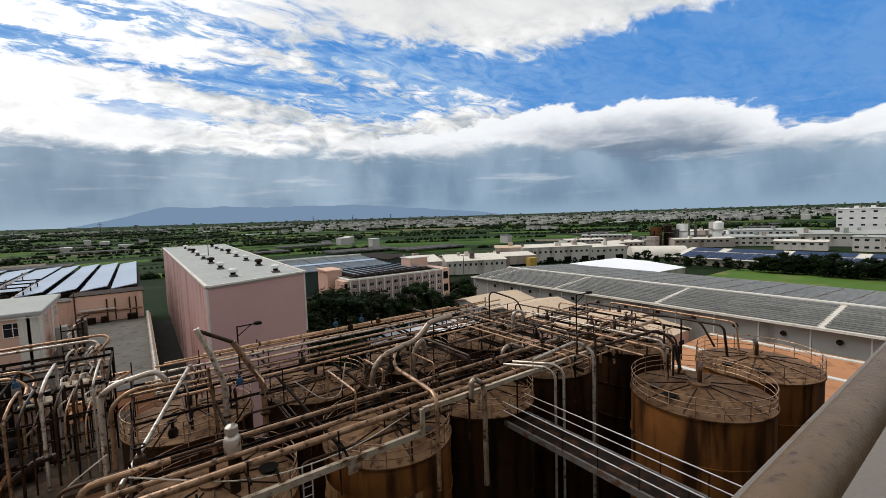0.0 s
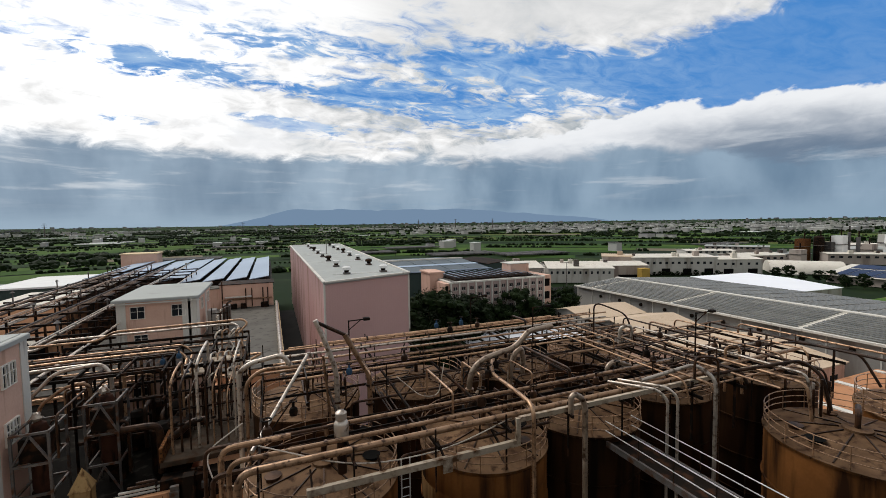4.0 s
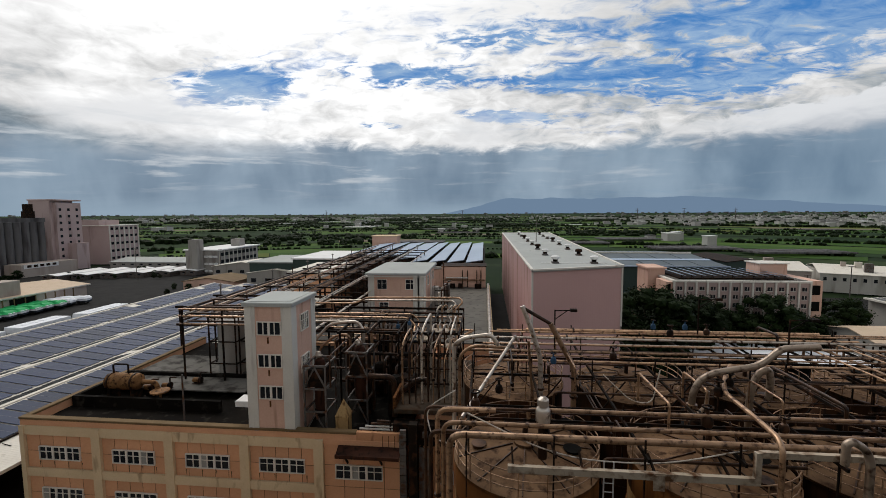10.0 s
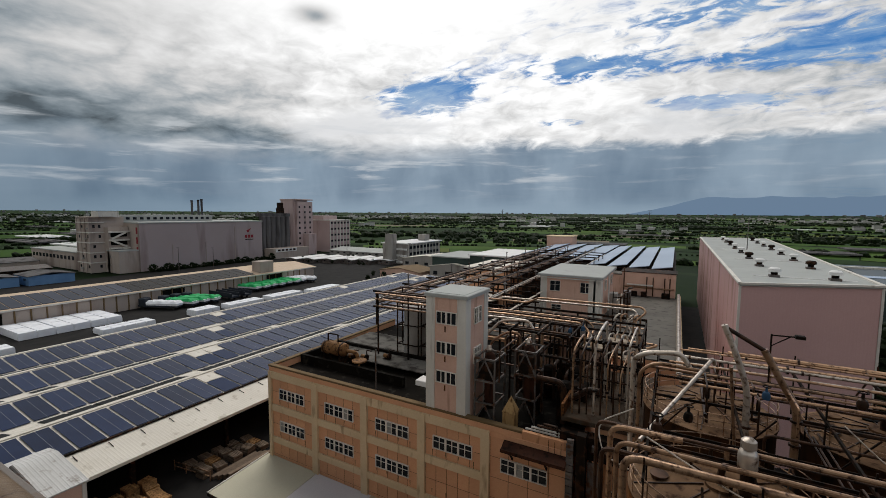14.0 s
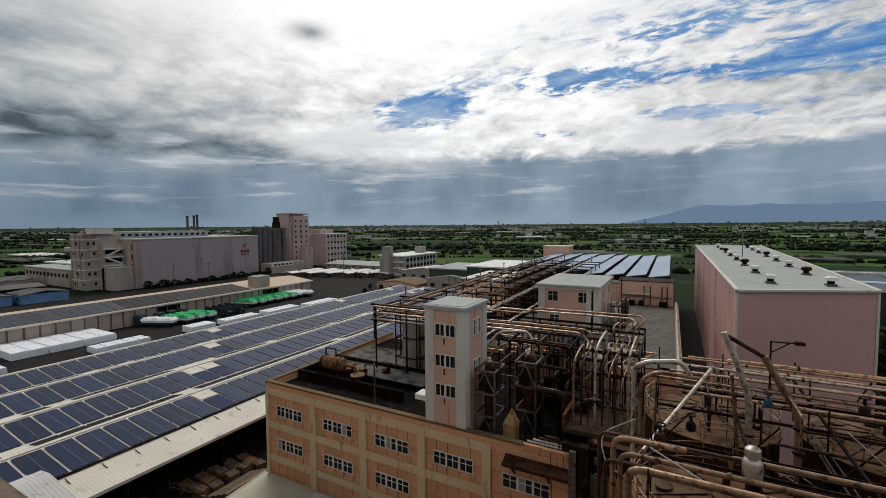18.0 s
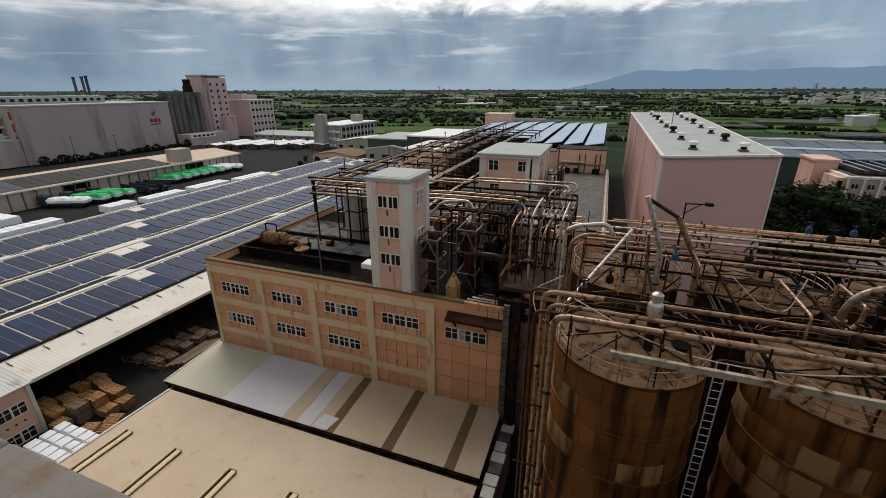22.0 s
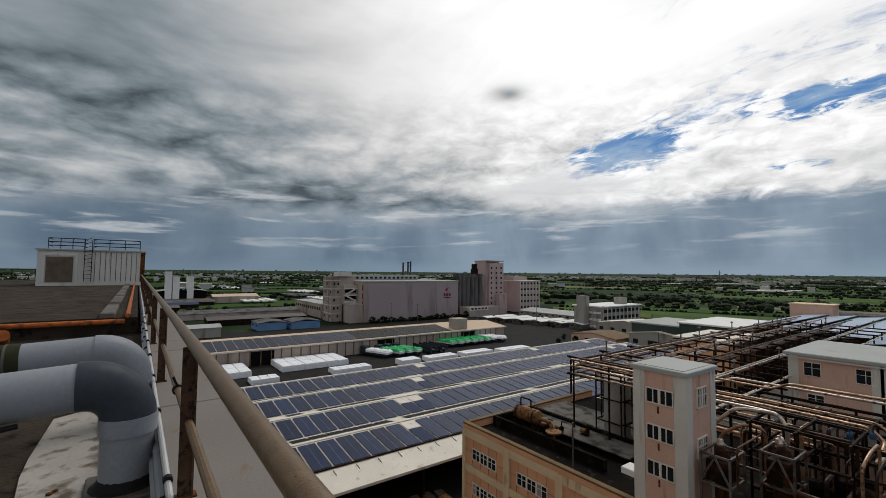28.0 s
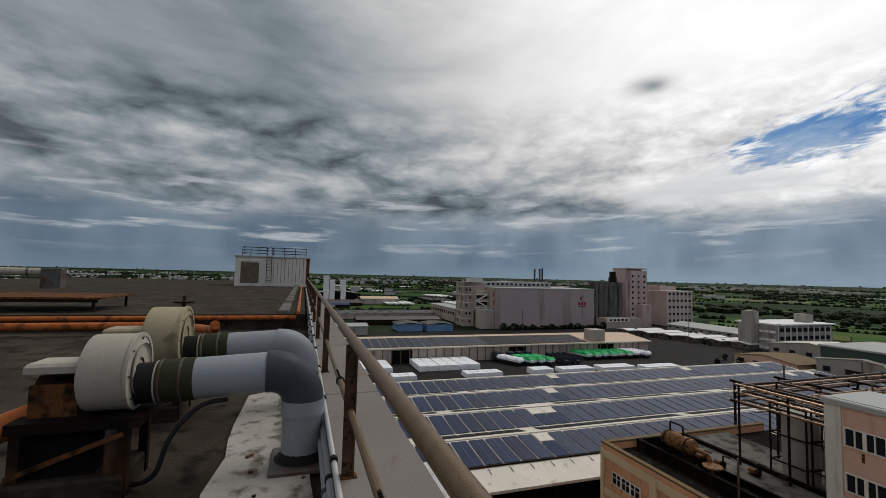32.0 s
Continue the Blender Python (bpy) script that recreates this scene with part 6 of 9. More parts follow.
steel_tower(-12.15, 26.9, 1.5, 2.0, 3, 1.6)
steel_tower(-9.75, 28.6, 1.5, 2.0, 3, 1.75)
clut = thing("process_pipework", (-8, 32, 13.4), "tangle of grey and rusty pipes on the factory roof", "pipework")
for k in range(26):
    x, y = _pr.uniform(-11.5, -6.5), _pr.uniform(29.5, 38)
    z = _pr.uniform(16.5, 19.6)
    dx, dy = _pr.choice(((1, 0), (0, 1), (-1, 0), (0, -1)))
    ln = _pr.uniform(1.5, 5.5)
    r = _pr.choice((0.05, 0.07, 0.1, 0.14))
    mt = _pr.choice((M_PIPED, M_PIPED, M_PIPE, M_PIPED))
    pipe([(x, y, 14.0), (x, y, z), (x + dx * ln, y + dy * ln, z), (x + dx * ln, y + dy * ln, z - _pr.uniform(1, 4))], r, mt, 0.35, parent=clut)
# risers that stand on the service deck and bend back over it
for k, (x, y, z, r, back, mt) in enumerate(((-5.50, 27.8, 19.5, 0.13, 2.6, M_PIPE), (-5.05, 27.9, 19.2, 0.12, 3.2, M_PIPED), (-4.62, 28.0, 18.6, 0.08, 2.0, M_PIPED), (-4.20, 28.1, 20.3, 0.15, 3.6, M_PIPEG), (-3.80, 28.3, 19.3, 0.10, 2.4, M_PIPED),
                                            (-3.42, 28.2, 18.9, 0.09, 3.0, M_PIPE), (-3.05, 28.4, 19.6, 0.11, 2.0, M_PIPED), (-2.65, 28.2, 18.4, 0.08, 2.8, M_PIPE), (-2.25, 28.5, 20.1, 0.12, 3.4, M_PIPEG), (-1.85, 28.3, 19.0, 0.09, 2.2, M_PIPED))):
    pipe([(x, y, 15.4), (x, y, z), (x + 0.15, y + 0.9, z + 0.55), (x + 0.2, y + back, z + 0.6), (x + 0.2, y + back, 16.2)], r * 0.66, mt, 0.4, parent=clut, n=12)
    if k % 2:
        part("clamp", Shape().tube([(x, y, 17.0), (x, y, 17.12)], r * 1.5, 10), M_STEELD, clut)
for z in (16.6, 17.7, 18.8):
    part("tie_bar", Shape().bar((-5.7, 28.5, z), (-1.5, 28.5, z), 0.07, 0.09), M_STEELD, clut)
for k in range(9):
    x = -5.3 + 0.47 * k
    part("thin_riser", Shape().tube(bend([(x, 30.4 + 0.3 * (k % 3), 15.4), (x, 30.4 + 0.3 * (k % 3), 17.6 + 0.4 * (k % 4)), (x + 0.5, 30.9, 17.9 + 0.4 * (k % 4))], 0.25), 0.05, 8), M_PIPED if k % 3 else M_PIPEG, clut)
# small tables of valves with folded pipes on the deck
for k, (x, y, z) in enumerate(((-4.9, 31.6, 18.9), (-3.4, 32.4, 19.3), (-2.3, 31.2, 18.5))):
    part("tray", Shape().cbox(x - 0.7, y - 0.5, z, x + 0.7, y + 0.6, z + 0.08, 0.02), M_CREAMST, clut)
    for a_, b_ in ((-0.6, -0.4), (0.6, -0.4), (-0.6, 0.5), (0.6, 0.5)):
        part("tray_leg", Shape().bar((x + a_, y + b_, 15.4), (x + a_, y + b_, z), 0.06, 0.06), M_STEELD, clut)
    for j in range(3):
        u = x - 0.5 + 0.42 * j
        pipe([(u, y - 0.5, z + 0.15), (u, y - 0.1, z + 0.5), (u + 0.25, y + 0.3, z + 0.5), (u + 0.25, y + 0.6, z + 0.05), (u + 0.5, y + 1.0, z + 0.6)], 0.065, (M_PIPEG, M_PIPE, M_PIPEG)[j], 0.15, parent=clut)
# a pair of pipes in front of the rooftop house that folds down in hooks above the strip
for k, (y, z, x0, x1) in enumerate(((40.0, 20.35, -12.6, -2.3), (40.5, 19.95, -16.5, -3.0))):
    pipe([(x0 - 4.0, y, z - 0.6), (x0, y, z - 0.6), (x0 + 1.2, y, z), (x1, y, z + 0.1), (x1 + 0.4, y - 0.5, z - 0.2), (x1 - 0.5, y - 0.9, z - 1.0), (x1 - 0.1, y - 1.2, z - 1.5), (x1 + 0.2, y - 1.4, z - 3.4)], 0.11, (M_PIPE, M_PIPEG)[k], 0.35, parent=clut, n=12)
for k in range(4):
    x = -4.4 + 0.52 * k
    pipe([(x, 39.0, 18.0), (x, 39.0, 19.5 + 0.25 * (k % 2)), (x + 0.45, 39.4, 19.9), (x + 0.45, 40.2, 19.1), (x + 0.2, 40.4, 16.0)], 0.09, (M_PIPEG, M_PIPE)[k % 2], 0.3, parent=clut, n=10)
# long straight lines between the lift tower and the deck
for k, (y, z, r, mt) in enumerate(((34.0, 19.9, 0.10, M_PIPE), (34.6, 19.55, 0.07, M_PIPED), (35.3, 19.2, 0.12, M_PIPEG), (36.2, 19.7, 0.08, M_PIPE), (37.0, 19.35, 0.10, M_PIPED))):
    pipe([(-16.4, y, z - 0.1), (-12.5, y, z), (-6.2, y, z), (-5.6, y, z - 0.6), (-5.6, y - 0.8, z - 0.9)], r, mt, 0.35, flange=3.0 if k % 2 else 0, parent=clut)
pipe([(-14.2, 33.4, 14.0), (-14.2, 33.4, 17.8), (-12.6, 33.2, 19.5), (-10.2, 33.0, 19.8), (-9.6, 32.6, 19.2), (-9.6, 32.6, 16.5)], 0.15, M_PIPEG, 0.6, parent=clut, n=12)
pipe([(-13.4, 32.8, 14.0), (-13.4, 32.8, 17.6), (-11.8, 32.4, 18.8), (-10.6, 32.2, 18.9), (-10.6, 32.2, 15.5)], 0.13, M_PIPE, 0.6, parent=clut, n=12)
for i in range(5):
    for j in range(3):
        x, y = -11 + 2.3 * i, 31 + 3.2 * j
        part("post", Shape().bar((x, y, 13.4), (x, y, 19.5), 0.12, 0.12), M_STEELD, clut)
    part("beam", Shape().bar((-11 + 2.3 * i, 30.5, 17.8), (-11 + 2.3 * i, 38, 17.8), 0.12, 0.16), M_STEELD, clut)
    part("beam", Shape().bar((-11 + 2.3 * i, 30.5, 19.5), (-11 + 2.3 * i, 38, 19.5), 0.12, 0.16), M_STEELD, clut)
for j in range(3):
    for z in (15.6, 17.8, 19.5):
        part("beam", Shape().bar((-11, 31 + 3.2 * j, z), (-1.8, 31 + 3.2 * j, z), 0.12, 0.16), M_STEELD, clut)
# made-up dark vessels and boxes that fill the shaded void and block light
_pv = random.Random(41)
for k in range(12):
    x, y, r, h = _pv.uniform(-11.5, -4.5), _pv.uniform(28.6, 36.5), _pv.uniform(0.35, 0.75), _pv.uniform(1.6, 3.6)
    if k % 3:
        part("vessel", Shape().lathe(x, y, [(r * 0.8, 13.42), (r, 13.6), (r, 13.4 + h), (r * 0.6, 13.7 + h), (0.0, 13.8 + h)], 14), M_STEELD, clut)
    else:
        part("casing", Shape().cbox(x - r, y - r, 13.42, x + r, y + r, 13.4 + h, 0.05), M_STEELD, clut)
# horizontal bundles that run across in front of the head house
for k in range(9):
    y = 41.5 + 1.5 * k
    z = 15.2 + 0.32 * (k % 4)
    pipe([(-19 + _pr.uniform(-3, 1), y, z), (-3.5 + _pr.uniform(-1, 2.5), y, z), (-3.5, y - 1.0, z - 0.9)], _pr.choice((0.08, 0.12, 0.16)), _pr.choice((M_PIPE, M_PIPED, M_PIPED)), 0.5, parent=clut)
for y in (41, 52):
    part("rear_beam", Shape().bar((-19, y, 16.6), (-2.5, y, 16.6), 0.2, 0.25), M_STEELD, clut)
for x in (-19, -14.5, -10, -6, -2.5):
    for y in (41, 52):
        part("post", Shape().bar((x, y, 13.4), (x, y, 16.7), 0.18, 0.18), M_STEELD, clut)
# pipes running away along y behind the tower
run = thing("pipe_bridge", (-22, 70, 13.4), "long bridge of parallel rusty pipes on steel trestles", "pipework")
for k in range(22):
    x = -33.5 + 0.82 * k + _pr.uniform(-0.2, 0.2)
    z = 16.8 + 0.55 * (k % 5)
    pipe([(x, 36 + max(0, -24 - x) * 0.75, z), (x, 118, z + 0.6)], _pr.choice((0.09, 0.12, 0.15, 0.18)), _pr.choice((M_PIPE, M_PIPE, M_PIPED, M_PIPEG)), flange=_pr.choice((0, 8.0, 12.0)), parent=run)
for j in range(12):
    y = 43 + 6.6 * j
    for z in (16.4, 18.4):
        part("trestle_beam", Shape().bar((-34, y, z), (-16, y, z), 0.18, 0.22), M_STEELD, run)
    for x in (-33.5, -28, -22, -16.5):
        part("post", Shape().bar((x, y, 0 if x < OX0 or y > 46 else 13.4), (x, y, 18.5), 0.18, 0.18), M_STEELD, run)
    if j % 2:
        for x in (-33, -25.5, -18.5):
            part("vent_cap", Shape().lathe(x, y, [(0.09, 18.4), (0.09, 19.7), (0.3, 19.7), (0.0, 20.0)], 8), M_STEELG, run)
for k in range(16):
    x, y = _pr.uniform(-34, -16), _pr.uniform(62, 114)
    part("riser", Shape().tube([(x, y, 14), (x, y, _pr.uniform(18.6, 19.7))], 0.10, 6), M_PIPED, run)
# rusty drum on the roof edge
dm = thing("horizontal_drum", (-29, 30.5, 13.42), "rusty tan horizontal drum on saddles by the parapet", "drum")
dp = [(0.0, -1.55), (0.35, -1.5), (0.62, -1.3), (0.66, -1.1), (0.66, 1.1), (0.62, 1.3), (0.35, 1.5), (0.0, 1.55)]
ds = Shape().lathe(0, 0, dp, 18)
ds.v = [(-29 + z, 30.6 + a * 0.5 * 0 + a, 15.1 + b_) for a, b_, z in ds.v]
part("shell", ds, M_DRUM, dm)
for x in (-30.0, -28.0):
    part("saddle", Shape().box(x - 0.12, 30.1, 13.42, x + 0.12, 31.1, 14.6), M_STEELD, dm)
    part("hoop", Shape().tube([(x - 0.06, 30.6, 15.1), (x + 0.06, 30.6, 15.1)], 0.72, 18), M_PIPED, dm)
part("handle_frame", Shape().tube(bend([(-29.9, 30.6, 15.7), (-29.9, 30.6, 16.5), (-28.6, 30.6, 16.5), (-28.6, 30.6, 15.7)], 0.15), 0.07, 8), M_STEELD, dm)
part("end_pipe", Shape().tube(bend([(-27.5, 30.6, 15.1), (-26.3, 30.6, 15.1), (-26.0, 30.6, 14.3)], 0.3), 0.18, 10), M_DRUM, dm)
part("round_table", Shape().lathe(-25.6, 30.2, [(0.1, 13.5), (0.1, 14.5), (0.7, 14.5), (0.7, 14.62), (0, 14.62)], 16), M_DRUM, dm)
for k, (x, y) in enumerate(((-27.6, 31.4), (-26.4, 31.9), (-24.6, 33.2))):
    pu = thing("roof_pump", (x, y, 13.42), "small dark rusty pump beside the drum", "pump", "roof pumps")
    part("base", Shape().cbox(x - 0.4, y - 0.25, 13.9 if y > 31.8 else 13.42, x + 0.4, y + 0.25, 14.05 if y > 31.8 else 13.6, 0.02), M_STEELD, pu)
    part("motor", Shape().tube([(x - 0.35, y, 14.3), (x + 0.2, y, 14.3)], 0.2, 12), M_DRUM, pu)
    part("volute", Shape().tube([(x + 0.2, y, 14.3), (x + 0.38, y, 14.3)], 0.27, 14), M_STEELD, pu)
    part("support", Shape().box(x - 0.2, y - 0.15, 13.6, x + 0.3, y + 0.15, 14.15), M_STEELD, pu)
    part("outlet", Shape().tube(bend([(x + 0.3, y, 14.4), (x + 0.3, y, 15.0), (x + 0.9, y, 15.0)], 0.15), 0.06, 8), M_PIPED, pu)
wb = thing("roof_water_basin", (-27, 32, 13.4), "low dark concrete basin on the factory roof", "basin")
part("basin", Shape().box(-32.4, 29.3, 13.42, -20.0, 29.6, 14.3).box(-32.4, 34.6, 13.42, -20, 34.9, 14.3).box(-32.4, 29.6, 13.42, -32.1, 34.6, 14.3), M_WET, wb)
part("deck", Shape().box(-32.1, 31.8, 13.9, -19.5, 40, 14.0), M_CONC, wb)
# tall grey vats in a light frame
for k, (x, y) in enumerate(((-23.2, 36.2), (-20.6, 36.6))):
    vt = thing("grey_vat", (x, y, 13.4), "tall pale grey vat in a light steel frame", "vat", "grey vats")
    part("body", Shape().lathe(x, y, [(1.15, 13.4), (1.15, 18.7), (0.9, 18.9), (0, 18.95)], 24), M_GREYW, vt)
    for a in (-1.25, 1.25):
        for b_ in (-1.4, 1.4):
            part("post", Shape().bar((x + a, y + b_, 13.4), (x + a, y + b_, 19.6), 0.10, 0.10), M_STEELD, vt)
    for z in (15.2, 17.2, 19.4):
        for p, q in (((x - 1.25, y - 1.4, z), (x + 1.25, y - 1.4, z)), ((x + 1.25, y - 1.4, z), (x + 1.25, y + 1.4, z)), ((x - 1.25, y - 1.4, z), (x - 1.25, y + 1.4, z))):
            part("ring_beam", Shape().bar(p, q, 0.08, 0.10), M_STEELD, vt)
fr = thing("pipe_gantry", (-22, 33, 13.4), "rusty pipe gantry beside the lift tower", "gantry")
for x in (-26.3, -22.6, -18.6):
    for y in (34.0, 38.4):
        part("post", Shape().bar((x, y, 13.4), (x, y, 20.3), 0.12, 0.12), M_STEELD, fr)
for z in (19.0, 19.7, 20.3):
    for y in (34.0, 35.0, 38.4):
        part("pipe", Shape().tube([(-26.6, y, z), (-16.0, y, z + 0.05)], 0.09, 8), M_PIPED if y > 34 else M_PIPE, fr)
    part("pipe", Shape().tube([(-26.3, 33.7, z), (-26.3, 39, z)], 0.08, 8), M_PIPED, fr)
lone("roof_pole", Shape().tube([(-21.3, 27.2, 13.4), (-21.3, 27.2, 17.2)], 0.06, 8), M_STEELG, "thin pole behind the parapet", "pole")
M_HOP = mat("rust-streaked ochre sheet", (0.42, 0.27, 0.12), (0.30, 0.18, 0.075), 0.6, scale=1.2, stain=(0.10, 0.045, 0.018), amount=0.35, streak=5, spread=0.2)
hp = thing("sheet_hopper", (-9.5, 27.2, 13.4), "rusty tan sheet-metal hopper with a pyramid roof", "hopper")
part("body", Shape().box(-9.95, 26.75, 13.42, -9.1, 27.6, 14.8), M_HOP, hp)
part("cap", Shape().add([(-10.0, 26.7, 14.8), (-9.05, 26.7, 14.8), (-9.05, 27.65, 14.8), (-10.0, 27.65, 14.8), (-9.5, 27.2, 15.9)], [(0, 1, 4), (1, 2, 4), (2, 3, 4), (3, 0, 4), (3, 2, 1, 0)]), M_HOP, hp, smooth=False)
for pts, r in ((((-8.8, 28.8, 16.9), (-6.3, 28.8, 16.9), (-6.3, 28.8, 14)), 0.20), (((-5.8, 28.4, 16.0), (-4.6, 28.4, 16.9), (-3.9, 28.4, 16.9)), 0.22)):
    lone("fat_pipe", Shape().tube(bend(pts, 0.6), r, 10), M_PIPED, "fat dark rusty pipe bending on the roof", "pipe", "fat pipes")
for k in range(4):
    lone("low_pipe", Shape().tube(bend([(-8.2 + 0.4 * k, 26.5, 14.2 + 0.2 * k), (-5.2 - 0.3 * k, 26.5, 14.2 + 0.2 * k), (-5.2 - 0.3 * k, 26.5, 13.5)], 0.15), 0.07, 8), M_TRIM if k < 2 else M_PIPED, "small pale pipe along the roof edge", "pipe", "low pipes")

# ---- low beige roofs below the camera ----
lowr = thing("low_workshop", (-18, 12, 0), "low workshop under a wide beige corrugated roof", "building")
part("wall", Shape().box(-31.6, 0.7, 0, -5.4, 19.4, 4.5), M_GREYW, lowr)
part("roof", Shape().slab([(-32.2, 0.6, 5.0), (-5.2, 0.6, 5.0), (-5.2, 19.5, 4.75), (-32.2, 19.5, 4.75)], 0.12), M_BEIGE, lowr)
part("roof_edge", Shape().bar((-32.2, 0.6, 5.02), (-32.2, 19.5, 4.77), 0.16, 0.14), M_TRIM, lowr)
part("gutter", Shape().box(-32.3, 19.5, 4.55, -5.0, 19.85, 4.62).box(-32.3, 19.8, 4.62, -5.0, 19.9, 4.85), M_STEELD, lowr)
for k in range(6):
    x = -30.5 + 4.93 * k
    sk = thing("roof_light", (x, 11, 4.9), "long raised cream roof light on the beige roof", "roof light", "roof lights")
    zz = 4.84
    part("curb", Shape().box(x - 0.34, 7.6, zz - 0.05, x + 0.34, 14.85, zz + 0.08), M_STEELD, sk)
    part("side_rail", Shape().cbox(x - 0.36, 7.6, zz + 0.08, x - 0.25, 14.9, zz + 0.20, 0.02), M_BELT, sk)
    part("cover", Shape().cbox(x - 0.02, 7.6, zz + 0.08, x + 0.34, 14.9, zz + 0.19, 0.03), M_BELT, sk)
    part("end_plate", Shape().box(x - 0.36, 14.86, zz + 0.02, x + 0.34, 14.94, zz + 0.2), M_CREAMST, sk)
awn = thing("awning", (-19, 23, 4.5), "patched sheet awning against the factory wall", "awning")
_ax = [(-33.4, -27.0, M_AWN), (-27.0, -20.9, M_AWNW), (-20.9, -19.6, M_AWNB), (-19.6, -18.3, M_AWNW), (-18.3, -17.1, M_AWNB), (-17.1, -16.3, M_BROWN), (-16.3, -12.3, M_AWNB), (-12.3, -11.5, M_BROWN), (-11.5, -7.6, M_AWNB), (-7.6, -6.9, M_BROWN), (-6.9, -5.15, M_AWNB)]
for i, (a, b_, mt) in enumerate(_ax):
    part("sheet", Shape().slab([(a, 19.95, 4.95), (b_ - 0.02, 19.95, 4.95), (b_ - 0.02, 26.0, 5.35 - 0.03 * (i % 2)), (a, 26.0, 5.35 - 0.03 * (i % 2))], 0.06), mt, awn)
part("patch", Shape().slab([(-18.2, 20.0, 4.975), (-16.9, 20.0, 4.975), (-16.6, 21.3, 5.06), (-17.9, 21.3, 5.06)], 0.02), M_AWNW, awn)
part("front_edge", Shape().box(-33.4, 19.88, 4.70, -5.15, 19.95, 4.93), M_STEELD, awn)
part("side_edge", Shape().bar((-33.42, 19.9, 4.97), (-33.42, 26.0, 5.37), 0.1, 0.1), M_TRIM, awn)
for x in (-33.2, -24, -15, -6):
    part("post", Shape().bar((x, 20.1, 0), (x, 20.1, 4.75), 0.15, 0.15), M_STEELD, awn)
# alley with pale covers, white roof corner
al = thing("alley_covers", (-4.2, 20, 0), "row of grubby pale sheet covers along the alley", "cover")
_ar = random.Random(3)
for k in range(11):
    y = 15.2 + 0.98 * k
    part("cover", Shape().cbox(-4.95 + _ar.uniform(-0.05, 0.05), y, 4.3, -4.1 + _ar.uniform(-0.08, 0.1), y + 0.9, 4.42 + _ar.uniform(0, 0.08), 0.03), M_TRIM if k % 3 else M_STEELG, al)
part("bearer", Shape().box(-4.9, 15, 0, -4.2, 26, 4.3), M_GREYW, al)
wr = thing("white_lean_to", (-3, 12, 0), "white ribbed lean-to roof at the alley mouth", "shed")
part("roof", Shape().slab([(-5.6, 8, 5.3), (-1.8, 8, 5.3), (-1.8, 17.4, 5.15), (-5.6, 17.4, 5.15)], 0.08), mat("white ribbed sheet", (0.78, 0.77, 0.74), (0.70, 0.69, 0.66), 0.5, sheet=("Y", 0.25), bump=0.3), wr)
part("wall", Shape().box(-5.3, 8.3, 0, -2.0, 17.0, 5.1), M_GREYW, wr)
lone("bent_pipe", Shape().tube(bend([(-2.1, 14.0, 5.2), (-2.1, 14.0, 7.6), (-3.2, 14.4, 8.0), (-3.5, 14.4, 5.3)], 0.3), 0.07, 8), M_PIPE, "thin bent tan pipe on the lean-to", "pipe")

# ---- yard ----
pav = thing("pavement", (-80, 40, 0), "dark worn asphalt of the factory yard", "pavement", kind="structure")
part("asphalt", Shape().box(-215, -60, -0.2, -30, 262, 0.02), M_ASPH, pav)
part("asphalt", Shape().box(-30, -60, -0.2, 133, 150, 0.02), M_ASPH, pav)


def pallet_shapes(n, w=1.25, d=1.15):
    s = []
    for k in range(n):
        z = 0.17 * k
        for j in range(6):
            s.append(("slat", Shape().box(-w / 2, -d / 2 + d * j / 6 + 0.02, z + 0.13, w / 2, -d / 2 + d * (j + 1) / 6 - 0.03, z + 0.16)))
        for u in (-w / 2 + 0.05, 0, w / 2 - 0.05):
            s.append(("bearer", Shape().box(u - 0.05, -d / 2, z, u + 0.05, d / 2, z + 0.13)))
    return s


_stacks = {}


def pallets(x, y, n, rz, grey=False, z=0.02):
    """A stack: the top pallet in single slats, the rest one pallet a part."""
    key = (n, grey)
    if key in _stacks:
        return copy_thing(_stacks[key], pose(x, y, z, 0, 0, rz))
    t = thing("pallet_stack", (x, y, z), "stack of weathered grey timber pallets" if grey else "stack of orange-brown timber pallets", "pallets", "pallet stacks")
    mt = M_WOODG if grey else M_WOOD
    for k in range(n):
        sh = pallet_shapes(1)
        up = []
        for q, s in sh:
            s.v = [(a + x, b_ + y, c + z + 0.17 * k) for a, b_, c in s.v]
            up.append((q, s))
        if k < n - 1:
            part("pallet", Shape().cbox(x - 0.62, y - 0.57, z + 0.17 * k + 0.01, x + 0.62, y + 0.57, z + 0.17 * k + 0.15, 0.01), mt, t, "", False)
        else:
            for q, s in up:
                part(q, s, mt, t, "", False)
    t.rotation_euler = (0, 0, radians(rz))
    _stacks[key] = t
    return t


for k in range(20):
    i_, j_ = k % 5, k // 5
    x, y = -46.6 + 1.32 * i_ + 0.3 * j_ + _ar.uniform(-0.12, 0.12), 16.9 + 1.42 * j_ - 0.25 * i_ + _ar.uniform(-0.15, 0.15)
    if i_ == 4 and j_ < 2:
        continue
    pallets(x, y, _ar.choice((5, 8, 8, 10)), _ar.uniform(-8, 8), grey=_ar.random() < 0.12)
for x, y, n in ((-39.6, 16.6, 5), (-38.6, 17.3, 3), (-39.2, 18.3, 3), (-40.6, 19.9, 3)):
    pallets(x, y, n, 25)
for k in range(15):
    x, y = -46.4 + 1.45 * (k % 3) + 0.15 * (k // 3) + _ar.uniform(-0.2, 0.2), 25.8 + 1.6 * (k // 3) + _ar.uniform(-0.2, 0.2)
    pallets(x, y, _ar.choice((3, 3, 5)), _ar.uniform(-10, 10), grey=_ar.random() < 0.85)
